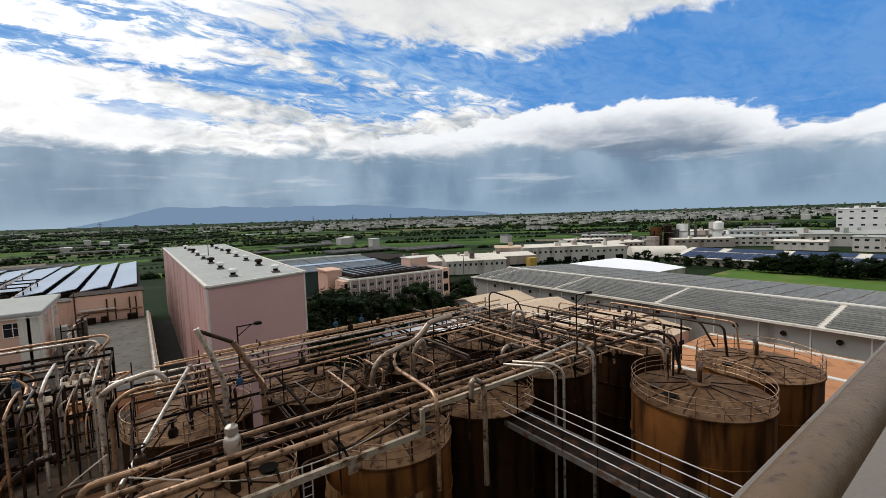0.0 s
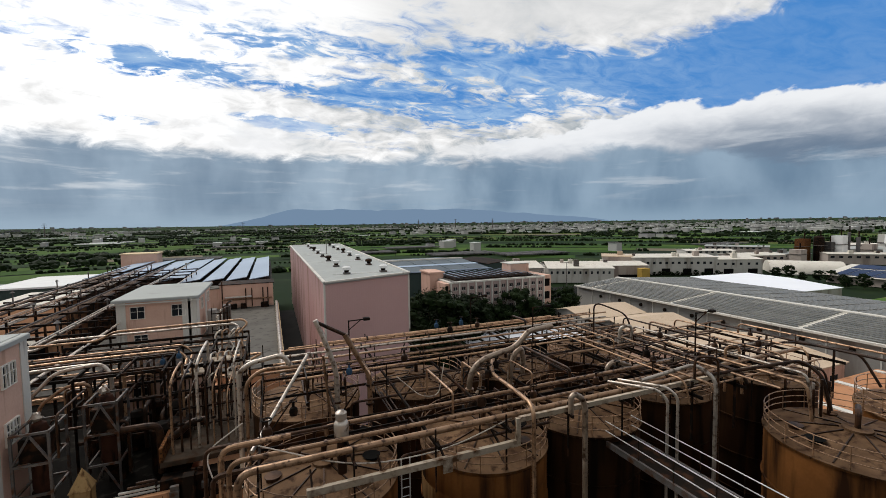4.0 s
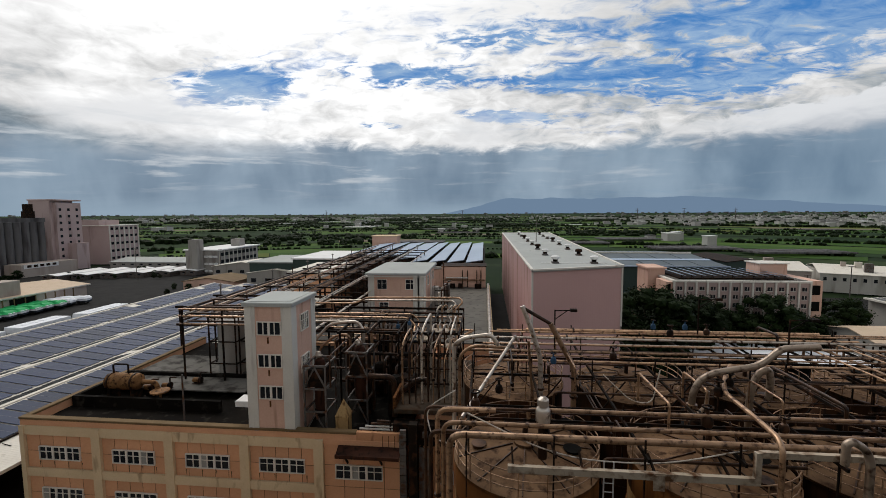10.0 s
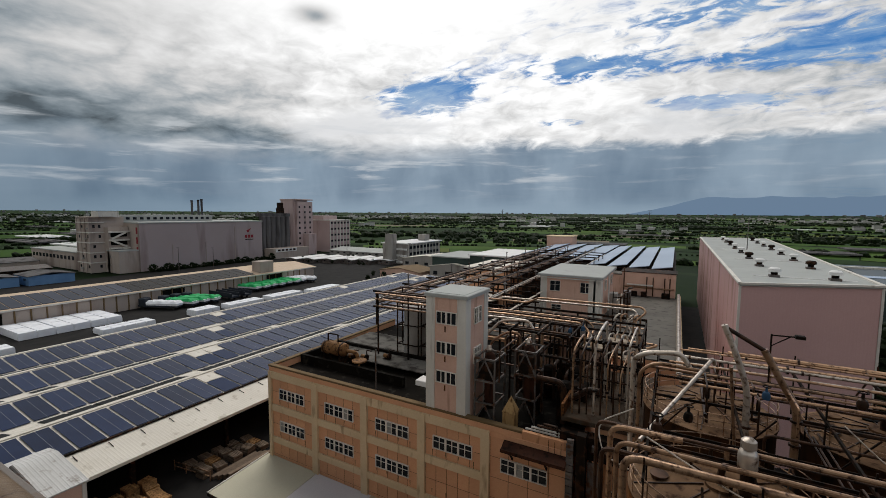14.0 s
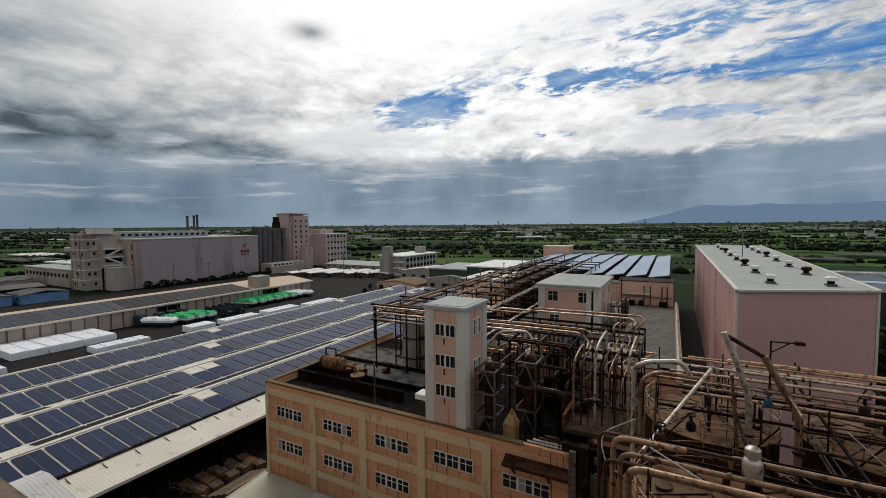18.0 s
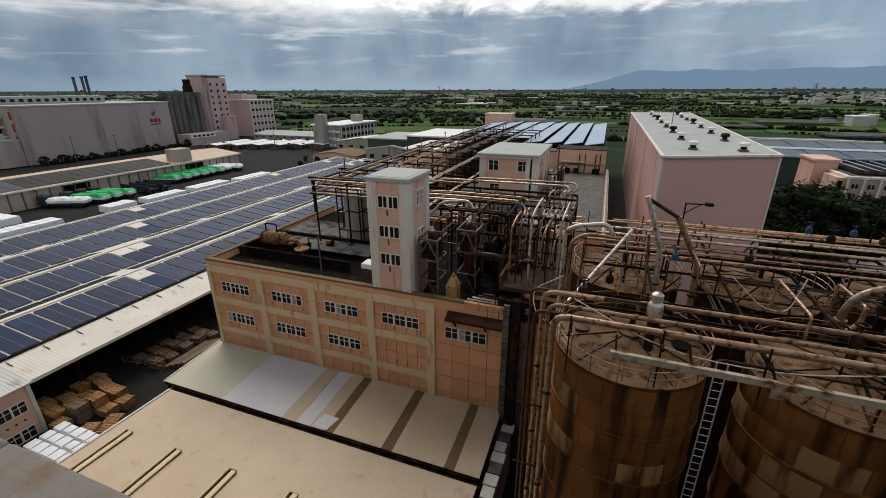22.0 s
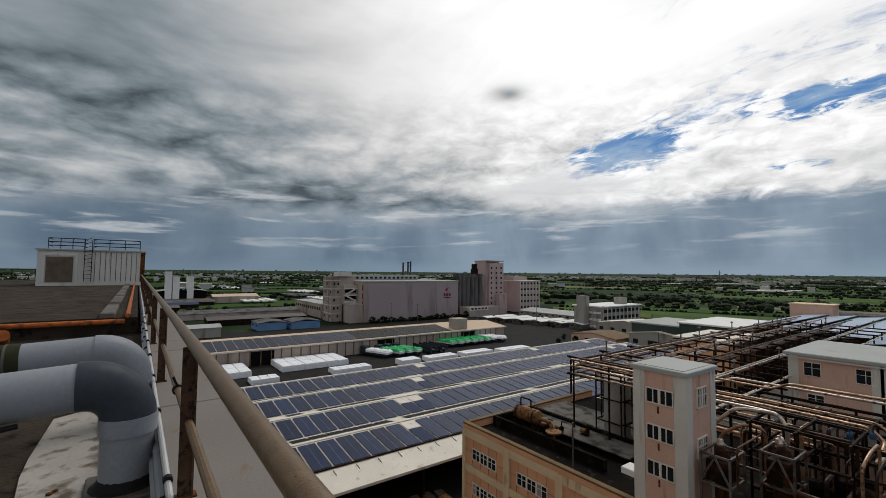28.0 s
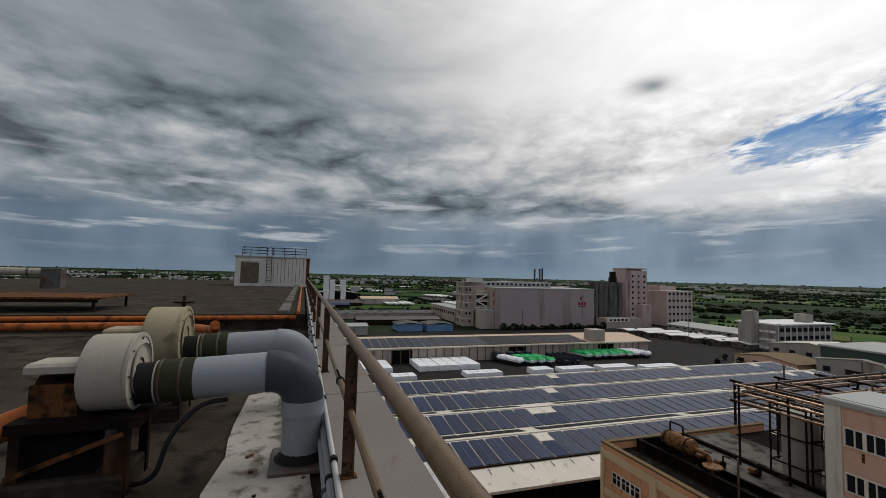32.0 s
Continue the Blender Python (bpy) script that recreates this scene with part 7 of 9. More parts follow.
for k in range(4):
    lone("timber_beam", Shape().box(-42.2 + 0.5 * k, 25.6 + 0.3 * k, 0.02, -41.8 + 0.5 * k, 31.0 + 0.3 * k, 0.4 + 0.08 * k), M_WOODG, "long pale timber beams stacked in the yard", "timber", "timber beams")
fn = thing("yard_fence", (-46, 24, 0), "low rusty rail fence in the yard", "fence")
for k in range(4):
    part("post", Shape().bar((-47.2 + 1.75 * k, 24.6 + 0.25 * k, 0), (-47.2 + 1.75 * k, 24.6 + 0.25 * k, 1.2), 0.08, 0.08), M_PIPE, fn)
for z in (0.5, 1.0):
    part("rail", Shape().bar((-47.2, 24.6, z), (-42.0, 25.4, z), 0.07, 0.1), M_PIPE, fn)


def bag_row(x0, y0, nx, ny, sx, sy, h, label="white bulk bags standing in the yard", nz=1):
    """White bulk bags in rows; each bag sags a little."""
    t = thing("bag_block", (x0, y0, 0), label, "bulk bags", "bag blocks")
    base = []
    for v in range(3):
        q = Shape()
        e = 0.05 + 0.03 * v
        q.add([(0, 0, 0), (sx, 0, 0), (sx, sy, 0), (0, sy, 0), (-e * 0.4, -e * 0.4, h * 0.5), (sx + e * 0.4, -e * 0.3, h * 0.5), (sx + e * 0.4, sy + e * 0.3, h * 0.5), (-e * 0.3, sy + e * 0.4, h * 0.5),
               (e, e, h * 0.92), (sx - e, e * 1.2, h * 0.9), (sx - e, sy - e, h * 0.93), (e, sy - e, h * 0.9), (sx * 0.5, sy * 0.5, h * (1.0 + 0.03 * v))],
              [(3, 2, 1, 0)] + [(k + i, k + (i + 1) % 4, k + 4 + (i + 1) % 4, k + 4 + i) for k in (0, 4) for i in range(4)] + [(8 + i, 8 + (i + 1) % 4, 12) for i in range(4)])
        base.append(q.data("bag", M_TARPW))
    for i in range(nx):
        for j in range(ny):
            for k in range(nz):
                piece("bag", base[_ar.randrange(3)], (x0 + i * (sx + 0.08), y0 + j * (sy + 0.08), 0.02 + k * h + _ar.uniform(-0.05, 0.08) * (k > 0)), t)
    return t


bag_row(-42.4, 11.0, 5, 5, 1.0, 1.0, 1.0)
for x0, y0, sx, sy in ((-148, 14.0, 16, 5.6), (-148, 20.2, 16, 5.8), (-148.5, 34.0, 18, 6.4), (-148.5, 40.6, 18, 6.4), (-148.5, 47.2, 18, 6.6)):
    bag_row(x0 + 11.6, y0, 2, 2, 6.3, sy / 2 - 0.08, 1.75, "white wrapped bales stacked in a block")
bag_row(-119, 24.0, 2, 3, 2.2, 2.2, 1.3, "low row of white wrapped bales")
bag_row(-118, 45.0, 2, 5, 2.2, 2.2, 1.4, "low row of white wrapped bales")
bag_row(-117, 66.0, 2, 3, 2.2, 2.2, 1.8, "white wrapped bales under loose sheeting")
bag_row(-117, 76.0, 2, 5, 2.2, 2.2, 1.5, "low row of white wrapped bales")
bag_row(-116.5, 90.0, 2, 5, 2.4, 2.4, 1.6, "white wrapped bales under loose sheeting")
bag_row(-113, 104.0, 2, 6, 2.2, 2.2, 1.8, "long row of white wrapped bales beside the solar shed")

# small peach house at the yard corner
sh = thing("gate_house", (-47, 13.5, 0), "small peach house with a ribbed white roof", "house")
part("wall", Shape().box(-56, 4, 0, -44.0, 15.5, 4.9), M_PEACH, sh)
part("roof", Shape().slab([(-43.85, 4, 5.1), (-43.85, 15.8, 5.1), (-50, 15.8, 5.9), (-50, 4, 5.9)], 0.12).slab([(-50, 4, 5.9), (-50, 15.8, 5.9), (-56.5, 15.8, 5.1), (-56.5, 4, 5.1)], 0.12), mat("grey-white ribbed house roof", (0.56, 0.55, 0.53), (0.47, 0.46, 0.44), 0.55, scale=0.4, sheet=("Y", 0.3), bump=0.35, stain=(0.30, 0.27, 0.24), amount=0.12), sh)
part("ridge_vent", Shape().tube(bend([(-44.6, 12.6, 5.35), (-45.4, 12.6, 5.5), (-50.0, 12.6, 6.05)], 0.3), 0.16, 8), M_STEELG, sh)
for y in (9.7, 12.9):
    for z in (2.75, 0.2):
        window(sh, -43.98, y, z, 2.0, 1.0, "+x", 4)
    for k in range(3):
        part("vent_hole", Shape().tube([(-44.02, y + 0.4 + 0.6 * k, 2.0), (-43.97, y + 0.4 + 0.6 * k, 2.0)], 0.11, 10), M_RUSTP, sh)
part("corner", Shape().box(-44.05, 15.3, 0, -43.9, 15.6, 4.9), M_TRIM, sh)

# ---- solar shed ----
sol = thing("solar_shed", (-68, 50, 0), "long cream shed with rows of navy solar panels on its roof", "shed")
SY0, SY1 = -28.0, 131.5
EX, GX = -44.9, -49.4              # canopy edge, first gutter
part("canopy", Shape().slab([(EX, SY0, 4.7), (EX, SY1, 4.7), (GX, SY1, 5.25), (GX, SY0, 5.25)], 0.12), M_SHED, sol)
part("fascia", Shape().box(EX - 0.1, SY0, 4.4, EX + 0.05, SY1, 4.72), M_SHED, sol)
part("back_wall", Shape().box(-93.4, SY0, 0, -92.8, SY1, 5.0), M_GREYW, sol)
part("end_wall", Shape().box(-93, SY1 - 0.4, 0, -57, SY1 - 0.1, 5.2), M_GREYW, sol)
# black wall and block stand for the shade under the canopy
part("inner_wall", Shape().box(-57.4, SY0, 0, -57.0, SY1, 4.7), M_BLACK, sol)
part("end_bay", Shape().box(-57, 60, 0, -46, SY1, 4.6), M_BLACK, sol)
for k in range(9):
    part("column", Shape().box(-46.6, -20 + 10 * k, 0, -46.2, -19.6 + 10 * k, 4.6), M_STEELD, sol)
part("gutter", Shape().bar((GX - 0.1, SY0, 5.40), (GX - 0.1, SY1, 5.40), 0.22, 0.16), M_STEELD, sol)
PW, PL, PITCH, RUN = 2.30, 6.25, 10.9, 7.5
Z0, Z1 = 5.25, 6.00
SL = (Z1 - Z0) / RUN
_q = Shape()
for s0, s1 in ((0.03, PW / 2 - 0.012), (PW / 2 + 0.012, PW - 0.03)):
    _q.slab([(0, s0, 0.14), (0, s1, 0.14), (-PL, s1, 0.14 + PL * SL), (-PL, s0, 0.14 + PL * SL)], 0.05)
near_mesh = _q.data("solar_panel", M_PANEL, False)
rear_mesh = Shape().slab([(-0.3, 0.1, 0.08), (-0.3, PW + 0.05, 0.08), (RUN - PITCH + 0.15, PW + 0.05, Z0 - Z1 + 0.14), (RUN - PITCH + 0.15, 0.1, Z0 - Z1 + 0.14)], 0.05).data("rear_panel", M_RUBBER, False)
_far, _fmid = Shape(), Shape()
_count = 0
for g in range(4):
    e0, rg, e1 = GX - PITCH * g, GX - PITCH * g - RUN, GX - PITCH * (g + 1)
    part("front_slope", Shape().slab([(e0, SY0, Z0), (e0, SY1, Z0), (rg, SY1, Z1), (rg, SY0, Z1)], 0.1), M_SHED, sol)
    part("rear_slope", Shape().slab([(rg, SY0, Z1), (rg, SY1, Z1), (e1, SY1, Z0), (e1, SY0, Z0)], 0.1), M_SHED, sol)
    part("ridge_cap", Shape().bar((rg, SY0, Z1 + 0.05), (rg, SY1, Z1 + 0.05), 0.6, 0.08), M_SHED, sol)
    n = int((SY1 - SY0) / (PW + 0.22))
    skip = random.Random(20 + g)
    half = {skip.randrange(n) for _ in range(2)} | {24 + 3 * g}
    for i in range(n):
        y = SY0 + (PW + 0.22) * i
        xa, za = e0 - 0.45, Z0 + 0.45 * SL
        if i in half:
            _far.slab([(xa, y + 0.03, za + 0.14), (xa, y + PW - 0.03, za + 0.14), (xa - PL * 0.62, y + PW - 0.03, za + 0.14 + PL * 0.62 * SL), (xa - PL * 0.62, y + 0.03, za + 0.14 + PL * 0.62 * SL)], 0.05)
            part("roof_sheet", Shape().slab([(xa - PL * 0.66, y, za + 0.1 + PL * 0.66 * SL), (xa - PL * 0.66, y + PW, za + 0.1 + PL * 0.66 * SL), (xa - PL, y + PW, za + 0.1 + PL * SL), (xa - PL, y, za + 0.1 + PL * SL)], 0.04), M_SHED, sol)
            continue
        if _count < 290:
            piece("solar_panel", near_mesh, (xa, y, za), sol)
            _count += 1
        else:
            _far.slab([(xa, y + 0.03, za + 0.14), (xa, y + PW - 0.03, za + 0.14), (xa - PL, y + PW - 0.03, za + 0.14 + PL * SL), (xa - PL, y + 0.03, za + 0.14 + PL * SL)], 0.05)
        _fmid.slab([(xa, y + PW / 2 - 0.02, za + 0.148), (xa, y + PW / 2 + 0.02, za + 0.148), (xa - PL, y + PW / 2 + 0.02, za + 0.148 + PL * SL), (xa - PL, y + PW / 2 - 0.02, za + 0.148 + PL * SL)], 0.02)
        if skip.random() < 0.85:
            piece("rear_panel", rear_mesh, (rg, y, Z1), sol)
tagged(part("short_panel_field", _far, M_PANELF, sol, "", False), kind="stuff")
tagged(part("panel_seam_field", _fmid, M_ALU, sol, "", False), kind="stuff")
for k in range(24):
    part("gutter_bracket", Shape().bar((GX + 0.4, 2 + 2.9 * k, 5.30), (GX + 1.4, 2 + 2.9 * k, 5.12), 0.05, 0.06), M_STEELD, sol)

M_PANELG = mat("dusty grey solar glass", (0.036, 0.041, 0.058), (0.028, 0.032, 0.046), 0.35, scale=0.2, bump=0, glass=True, vary=0.2, spec=0.06)
# ---- long shed across the yard ----
ls = thing("long_shed", (-150, 70, 0), "long low shed with dark solar panels on a cream roof", "shed")
part("wall", Shape().box(-163, -40, 0, -137.2, 132, 4.8), M_WAREC, ls)
part("roof", Shape().slab([(-136.6, -40, 5.0), (-136.6, 133, 5.0), (-150, 133, 6.5), (-150, -40, 6.5)], 0.15).slab([(-150, -40, 6.5), (-150, 133, 6.5), (-163.5, 133, 5.0), (-163.5, -40, 5.0)], 0.15), M_BEIGE, ls)
part("eave", Shape().box(-136.8, -40, 4.6, -136.5, 133, 4.98), M_TRIM, ls)
_lp = Shape().slab([(0, 0.1, 0.0), (0, 2.75, 0.0), (-11.4, 2.75, 1.27), (-11.4, 0.1, 1.27)], 0.08)
_lm = [_lp.data("roof_panel", m_, False) for m_ in (M_PANELG, mat("near-black solar glass", (0.020, 0.018, 0.017), (0.014, 0.013, 0.012), 0.4, glass=True, bump=0, vary=0.2, spec=0.05))]
for k in range(46):
    piece("roof_panel", _lm[0 if k < 32 else 1], (-137.4, -30 + 2.9 * k, 5.22), ls)
for k in range(56):
    part("wall_post", Shape().box(-137.25, -38 + 3 * k, 0, -137.0, -37.7 + 3 * k, 4.7), M_BROWN, ls)
for y in (28, 70, 108):
    # black sheet painted as the shade inside the doorway
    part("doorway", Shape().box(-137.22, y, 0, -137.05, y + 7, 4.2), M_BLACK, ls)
part("hut", Shape().cbox(-143, 106, 5.0, -138, 112, 9.5, 0.1), M_WAREC, ls)


def lorry(x, y, rz, tarp, name="lorry"):
    """A lorry: cab, wheels, flat bed and a sheeted load."""
    t = thing(name, (0, 0, 0), "lorry with a green sheeted load" if tarp is M_TARPG else "lorry with a white sheeted load", "lorry", "lorries")
    part("chassis", Shape().box(-6, -1.2, 0.7, 6, 1.2, 1.2), M_TRUCK, t)
    part("load", Shape().cbox(-6, -1.3, 1.2, 3.5, 1.3, 2.0, 0.08), M_TARPW, t)
    sh = Shape()
    nx, ny = 16, 6
    rg = random.Random(3 if tarp is M_TARPG else 4)
    sh.v = [(-6.1 + 9.7 * i / nx, -1.5 + 3.0 * j / ny + 0.06 * rg.uniform(-1, 1), 1.75 + 0.1 * rg.random() if j in (0, ny) or i in (0, nx) else 2.45 + rg.uniform(-0.22, 0.22)) for i in range(nx + 1) for j in range(ny + 1)]
    sh.f = [(i * (ny + 1) + j, (i + 1) * (ny + 1) + j, (i + 1) * (ny + 1) + j + 1, i * (ny + 1) + j + 1) for i in range(nx) for j in range(ny)]
    part("sheet", sh, tarp, t)
    cab = part("cab", Shape().cbox(3.8, -1.25, 0.8, 6.0, 1.25, 3.1, 0.25), M_TRUCK, t)
    part("windscreen", Shape().box(6.0, -1.0, 1.9, 6.03, 1.0, 2.7), M_GLASS, cab)
    for wx in (-4.8, -3.6, 4.8):
        for wy in (-1.1, 1.1):
            part("wheel", Shape().tube([(wx, wy - 0.15, 0.5), (wx, wy + 0.15, 0.5)], 0.5, 14), M_RUBBER, t)
    t.location, t.rotation_euler = (x, y, 0.02), (0, 0, radians(rz))
    return t


_lg, _lw = lorry(-130, 71, 200, M_TARPG), lorry(-131, 66.5, 204, M_TARPW)
for i in range(2):
    copy_thing(_lg, pose(-130 + 0.4 * i, 74.4 + 3.3 * i, 0.02, 0, 0, 200))
for i in range(7):
    copy_thing(_lg if i < 6 else _lw, pose(-135.5 + 0.5 * (i % 2), 97.5 + 3.5 * i, 0.02, 0, 0, 194))
copy_thing(_lw, pose(-134, 122.5, 0.02, 0, 0, 194))
for y in (85, 89.5):
    tr_ = thing("empty_trailer", (-129, y, 0), "dark empty flatbed trailer parked by the shed", "trailer", "trailers")
    part("bed", Shape().box(-135, y - 1.2, 1.0, -123, y + 1.2, 1.5), M_TRUCK, tr_)
    part("sides", Shape().box(-135, y - 1.3, 1.5, -123, y - 1.15, 2.4).box(-135, y + 1.15, 1.5, -123, y + 1.3, 2.4), M_TRUCK, tr_)
    for wx in (-133, -131.5, -125):
        for wy in (-1.0, 1.0):
            part("wheel", Shape().tube([(wx, y + wy - 0.15, 0.5), (wx, y + wy + 0.15, 0.5)], 0.5, 12), M_RUBBER, tr_)

# ---- silo works beyond the yard ----
wh = thing("warehouse", (-240, 140, 0), "huge pale mauve windowless warehouse with a red mark", "warehouse")
part("wall", Shape().box(-262, 103.5, 0, -219, 170, 22.6), M_WARE, wh)
part("side_wall", Shape().box(-262, 103.3, 0, -219.2, 103.5, 22.6), M_WAREC, wh)
part("roof", Shape().cbox(-262.5, 103, 22.6, -218.7, 170.4, 23.2, 0.1), M_ROOFW, wh)
part("upper_storey", Shape().box(-262, 104, 23.2, -236, 150, 26.4), M_ROOFW, wh)
M_RED = mat("dull red paint", (0.25, 0.03, 0.04), (0.2, 0.025, 0.03), 0.7)
part("mark", Shape().add([(-218.9, 159.4, 17.6), (-218.9, 162.6, 19.0), (-218.9, 161.0, 17.0), (-218.9, 160.2, 16.4)], [(0, 1, 2, 3)]), M_RED, wh, smooth=False)
for k in range(3):
    part("mark_bar", Shape().box(-219, 158.4 + 2.0 * k, 13.4, -218.85, 159.8 + 2.0 * k, 15.1), M_RED, wh)
part("mark_line", Shape().box(-219, 158.4, 12.2, -218.85, 163.8, 12.6), M_STEELD, wh)
for k in range(4):
    part("side_window", Shape().box(-221.4, 103.15, 4 + 4.6 * k, -220.2, 103.32, 7 + 4.6 * k), M_RED, wh)
for k in range(14):
    part("upper_window", Shape().box(-236.05, 106 + 3.1 * k, 24.2, -235.9, 107.6 + 3.1 * k, 25.4), M_GLASS, wh)
for k in range(3):
    part("downpipe", Shape().bar((-218.85, 118 + 17 * k, 0), (-218.85, 118 + 17 * k, 20 if k == 2 else 12), 0.22, 0.22), M_WAREC, wh)
for k in range(3):
    cy_ = 176 + (0, 4.6, 7.0)[k]
    st = thing("chimney", (-300, cy_, 0), "slim dark metal chimney behind the warehouse", "chimney", "chimneys")
    part("flue", Shape().tube([(-300, cy_, 0), (-300, cy_, 36.0 + 0.5 * k)], 0.75, 12), M_SILO, st)
    part("rim", Shape().tube([(-300, cy_, 35.6 + 0.5 * k), (-300, cy_, 36.2 + 0.5 * k)], 0.9, 12), M_STEELD, st)
of = thing("office_block", (-238, 96, 0), "dusty cream five-storey block with open stair landings", "building")
part("wall", Shape().box(-244, 89.5, 0, -232, 103.2, 25), M_WAREC, of)
part("stair", Shape().box(-232, 95, 0, -228, 103.2, 21), M_WAREC, of)
for k in range(5):
    part("landing", Shape().box(-228, 95, 3.8 * k + 3.2, -226.4, 103, 3.8 * k + 3.9), M_TRIM, of)
    # black sheet for the shade between the landings
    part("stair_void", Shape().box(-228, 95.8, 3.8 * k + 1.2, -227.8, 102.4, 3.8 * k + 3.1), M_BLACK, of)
    part("flight", Shape().bar((-226.3, 95.6 + 6 * (k % 2), 3.8 * k + 0.4), (-226.3, 101.6 - 6 * (k % 2), 3.8 * k + 3.4), 0.3, 0.8), M_TRIM, of)
    for j in range(2):
        if (k + j) % 3:
            part("window", Shape().box(-232, 90.6 + 2.2 * j, 4.6 * k + 2.2, -231.9, 91.5 + 2.2 * j, 4.6 * k + 3.6), M_GLASS, of)
    for j in range(4):
        if (k * 2 + j) % 3 == 0:
            part("window", Shape().box(-242.6 + 2.8 * j, 89.4, 4.6 * k + 2.2, -241.4 + 2.8 * j, 89.52, 4.6 * k + 3.6), M_GLASS, of)
    part("floor_band", Shape().box(-244.4, 89.0, 4.6 * k + 4.5, -231.6, 89.5, 4.6 * k + 4.95), M_TRIM, of)
    part("floor_band", Shape().box(-232, 89.3, 4.6 * k + 4.5, -231.5, 95.0, 4.6 * k + 4.95), M_TRIM, of)
    part("air_unit", Shape().cbox(-240.5 + 1.7 * k, 88.6, 4.6 * k + 1.6, -239.3 + 1.7 * k, 89.4, 4.6 * k + 2.4, 0.05), M_GREYW, of)
for x in (-244.2, -240.1, -236.0, -232.0):
    part("column", Shape().box(x - 0.25, 89.1, 0, x + 0.25, 89.5, 25), M_WAREC, of)
part("roof_shelter", Shape().box(-236, 92, 25.7, -229, 100, 28.2), M_TRIM, of)
part("roof", Shape().cbox(-244.3, 89.2, 25, -231.7, 103.2, 25.7, 0.1), M_WAREC, of)
an = thing("office_annex", (-285, 96, 0), "low cream annex behind the office block", "building")
part("wall", Shape().box(-304, 91, 0, -250, 102, 8.2), M_WAREC, an)
part("roof", Shape().box(-304.4, 90.6, 8.2, -249.6, 102.4, 8.7), M_ROOFW, an)
for k in range(12):
    part("window", Shape().box(-302 + 4.2 * k, 90.9, 4.6, -299.6 + 4.2 * k, 91.03, 6.4), M_GLASS, an)
gb = thing("loading_block", (-230, 97, 0), "cream loading block with a tall blank wall", "building")
part("wall", Shape().box(-230, 95, 0, -219.5, 103.2, 10), M_WAREC, gb)
part("roof", Shape().cbox(-230.3, 94.7, 10, -219.3, 103.2, 10.5, 0.1), M_ROOFW, gb)

sb = thing("silo_battery", (-226, 184, 0), "row of tall dark grey concrete silos", "silos")
for k in range(6):
    part("silo", Shape().lathe(-224, 174.4 + 3.7 * k, [(1.85, 0), (1.85, 25.5), (0, 26.3)], 18), M_SILO, sb)
part("top_gallery", Shape().box(-228, 172.5, 25.5, -223, 195, 27.6), M_SILO, sb)
part("conveyor_tower", Shape().box(-228, 188, 27.6, -225, 192, 31).box(-227.6, 188.4, 31, -225.4, 191.6, 34.5), M_STEELD, sb)
lb2 = thing("silo_shop", (-215, 180, 0), "low cream shop with a lettered band under the silos", "building")
part("wall", Shape().box(-221, 173, 0, -212, 200, 6), M_WAREC, lb2)
part("sign_band", Shape().box(-212, 174, 4.0, -211.8, 190, 6.0), M_WHITE, lb2)
for k in range(5):
    part("sign_bar", Shape().box(-211.8, 175.4 + 2.9 * k, 4.5, -211.7, 177.2 + 2.9 * k, 5.6), M_STEELD, lb2)
M_MILL = mat("dusty pink mill render", (0.45, 0.345, 0.33), (0.39, 0.295, 0.28), 0.8, scale=0.08, stain=(0.28, 0.2, 0.19), amount=0.2, streak=5)
ht = thing("headhouse_tower", (-228, 213, 0), "tall dusty pink grain tower with rows of small windows", "tower")
part("wall", Shape().box(-236, 198.5, 0, -224, 211, 36.5), M_MILL, ht)
part("front", Shape().box(-224, 200, 0, -222, 213.6, 35.5), M_MILL, ht)
part("roof", Shape().cbox(-236.4, 198.1, 36.5, -221.8, 213.9, 37.2, 0.1), M_MILL, ht)
part("lower_block", Shape().box(-222, 205, 0, -217, 212, 14), M_MILL, ht)
for k in range(9):
    for j in range(3):
        part("window", Shape().box(-222.0, 201.4 + 4.6 * j, 3.2 + 3.5 * k, -221.85, 202.6 + 4.6 * j, 4.6 + 3.5 * k), M_GLASS, ht)
mb = thing("mill_building", (-222, 240, 0), "pinkish mill block with pilasters and window rows", "building")
part("wall", Shape().box(-240, 226, 0, -218, 247, 22.6), M_MILL, mb)
part("upper", Shape().box(-238, 228, 22.6, -226, 242, 26), M_MILL, mb)
for k in range(7):
    part("pilaster", Shape().box(-218, 226 + 3.4 * k, 0, -217.6, 226.6 + 3.4 * k, 22.4), M_TRIM, mb)
for r in range(5):
    for k in range(6):
        part("window", Shape().box(-218, 227.2 + 3.4 * k, 3.0 + 4.3 * r, -217.85, 228.9 + 3.4 * k, 4.4 + 4.3 * r), M_GLASS, mb)
part("roof", Shape().cbox(-240.3, 225.6, 22.5, -217.5, 247.4, 23.0, 0.1), M_TRIM, mb)

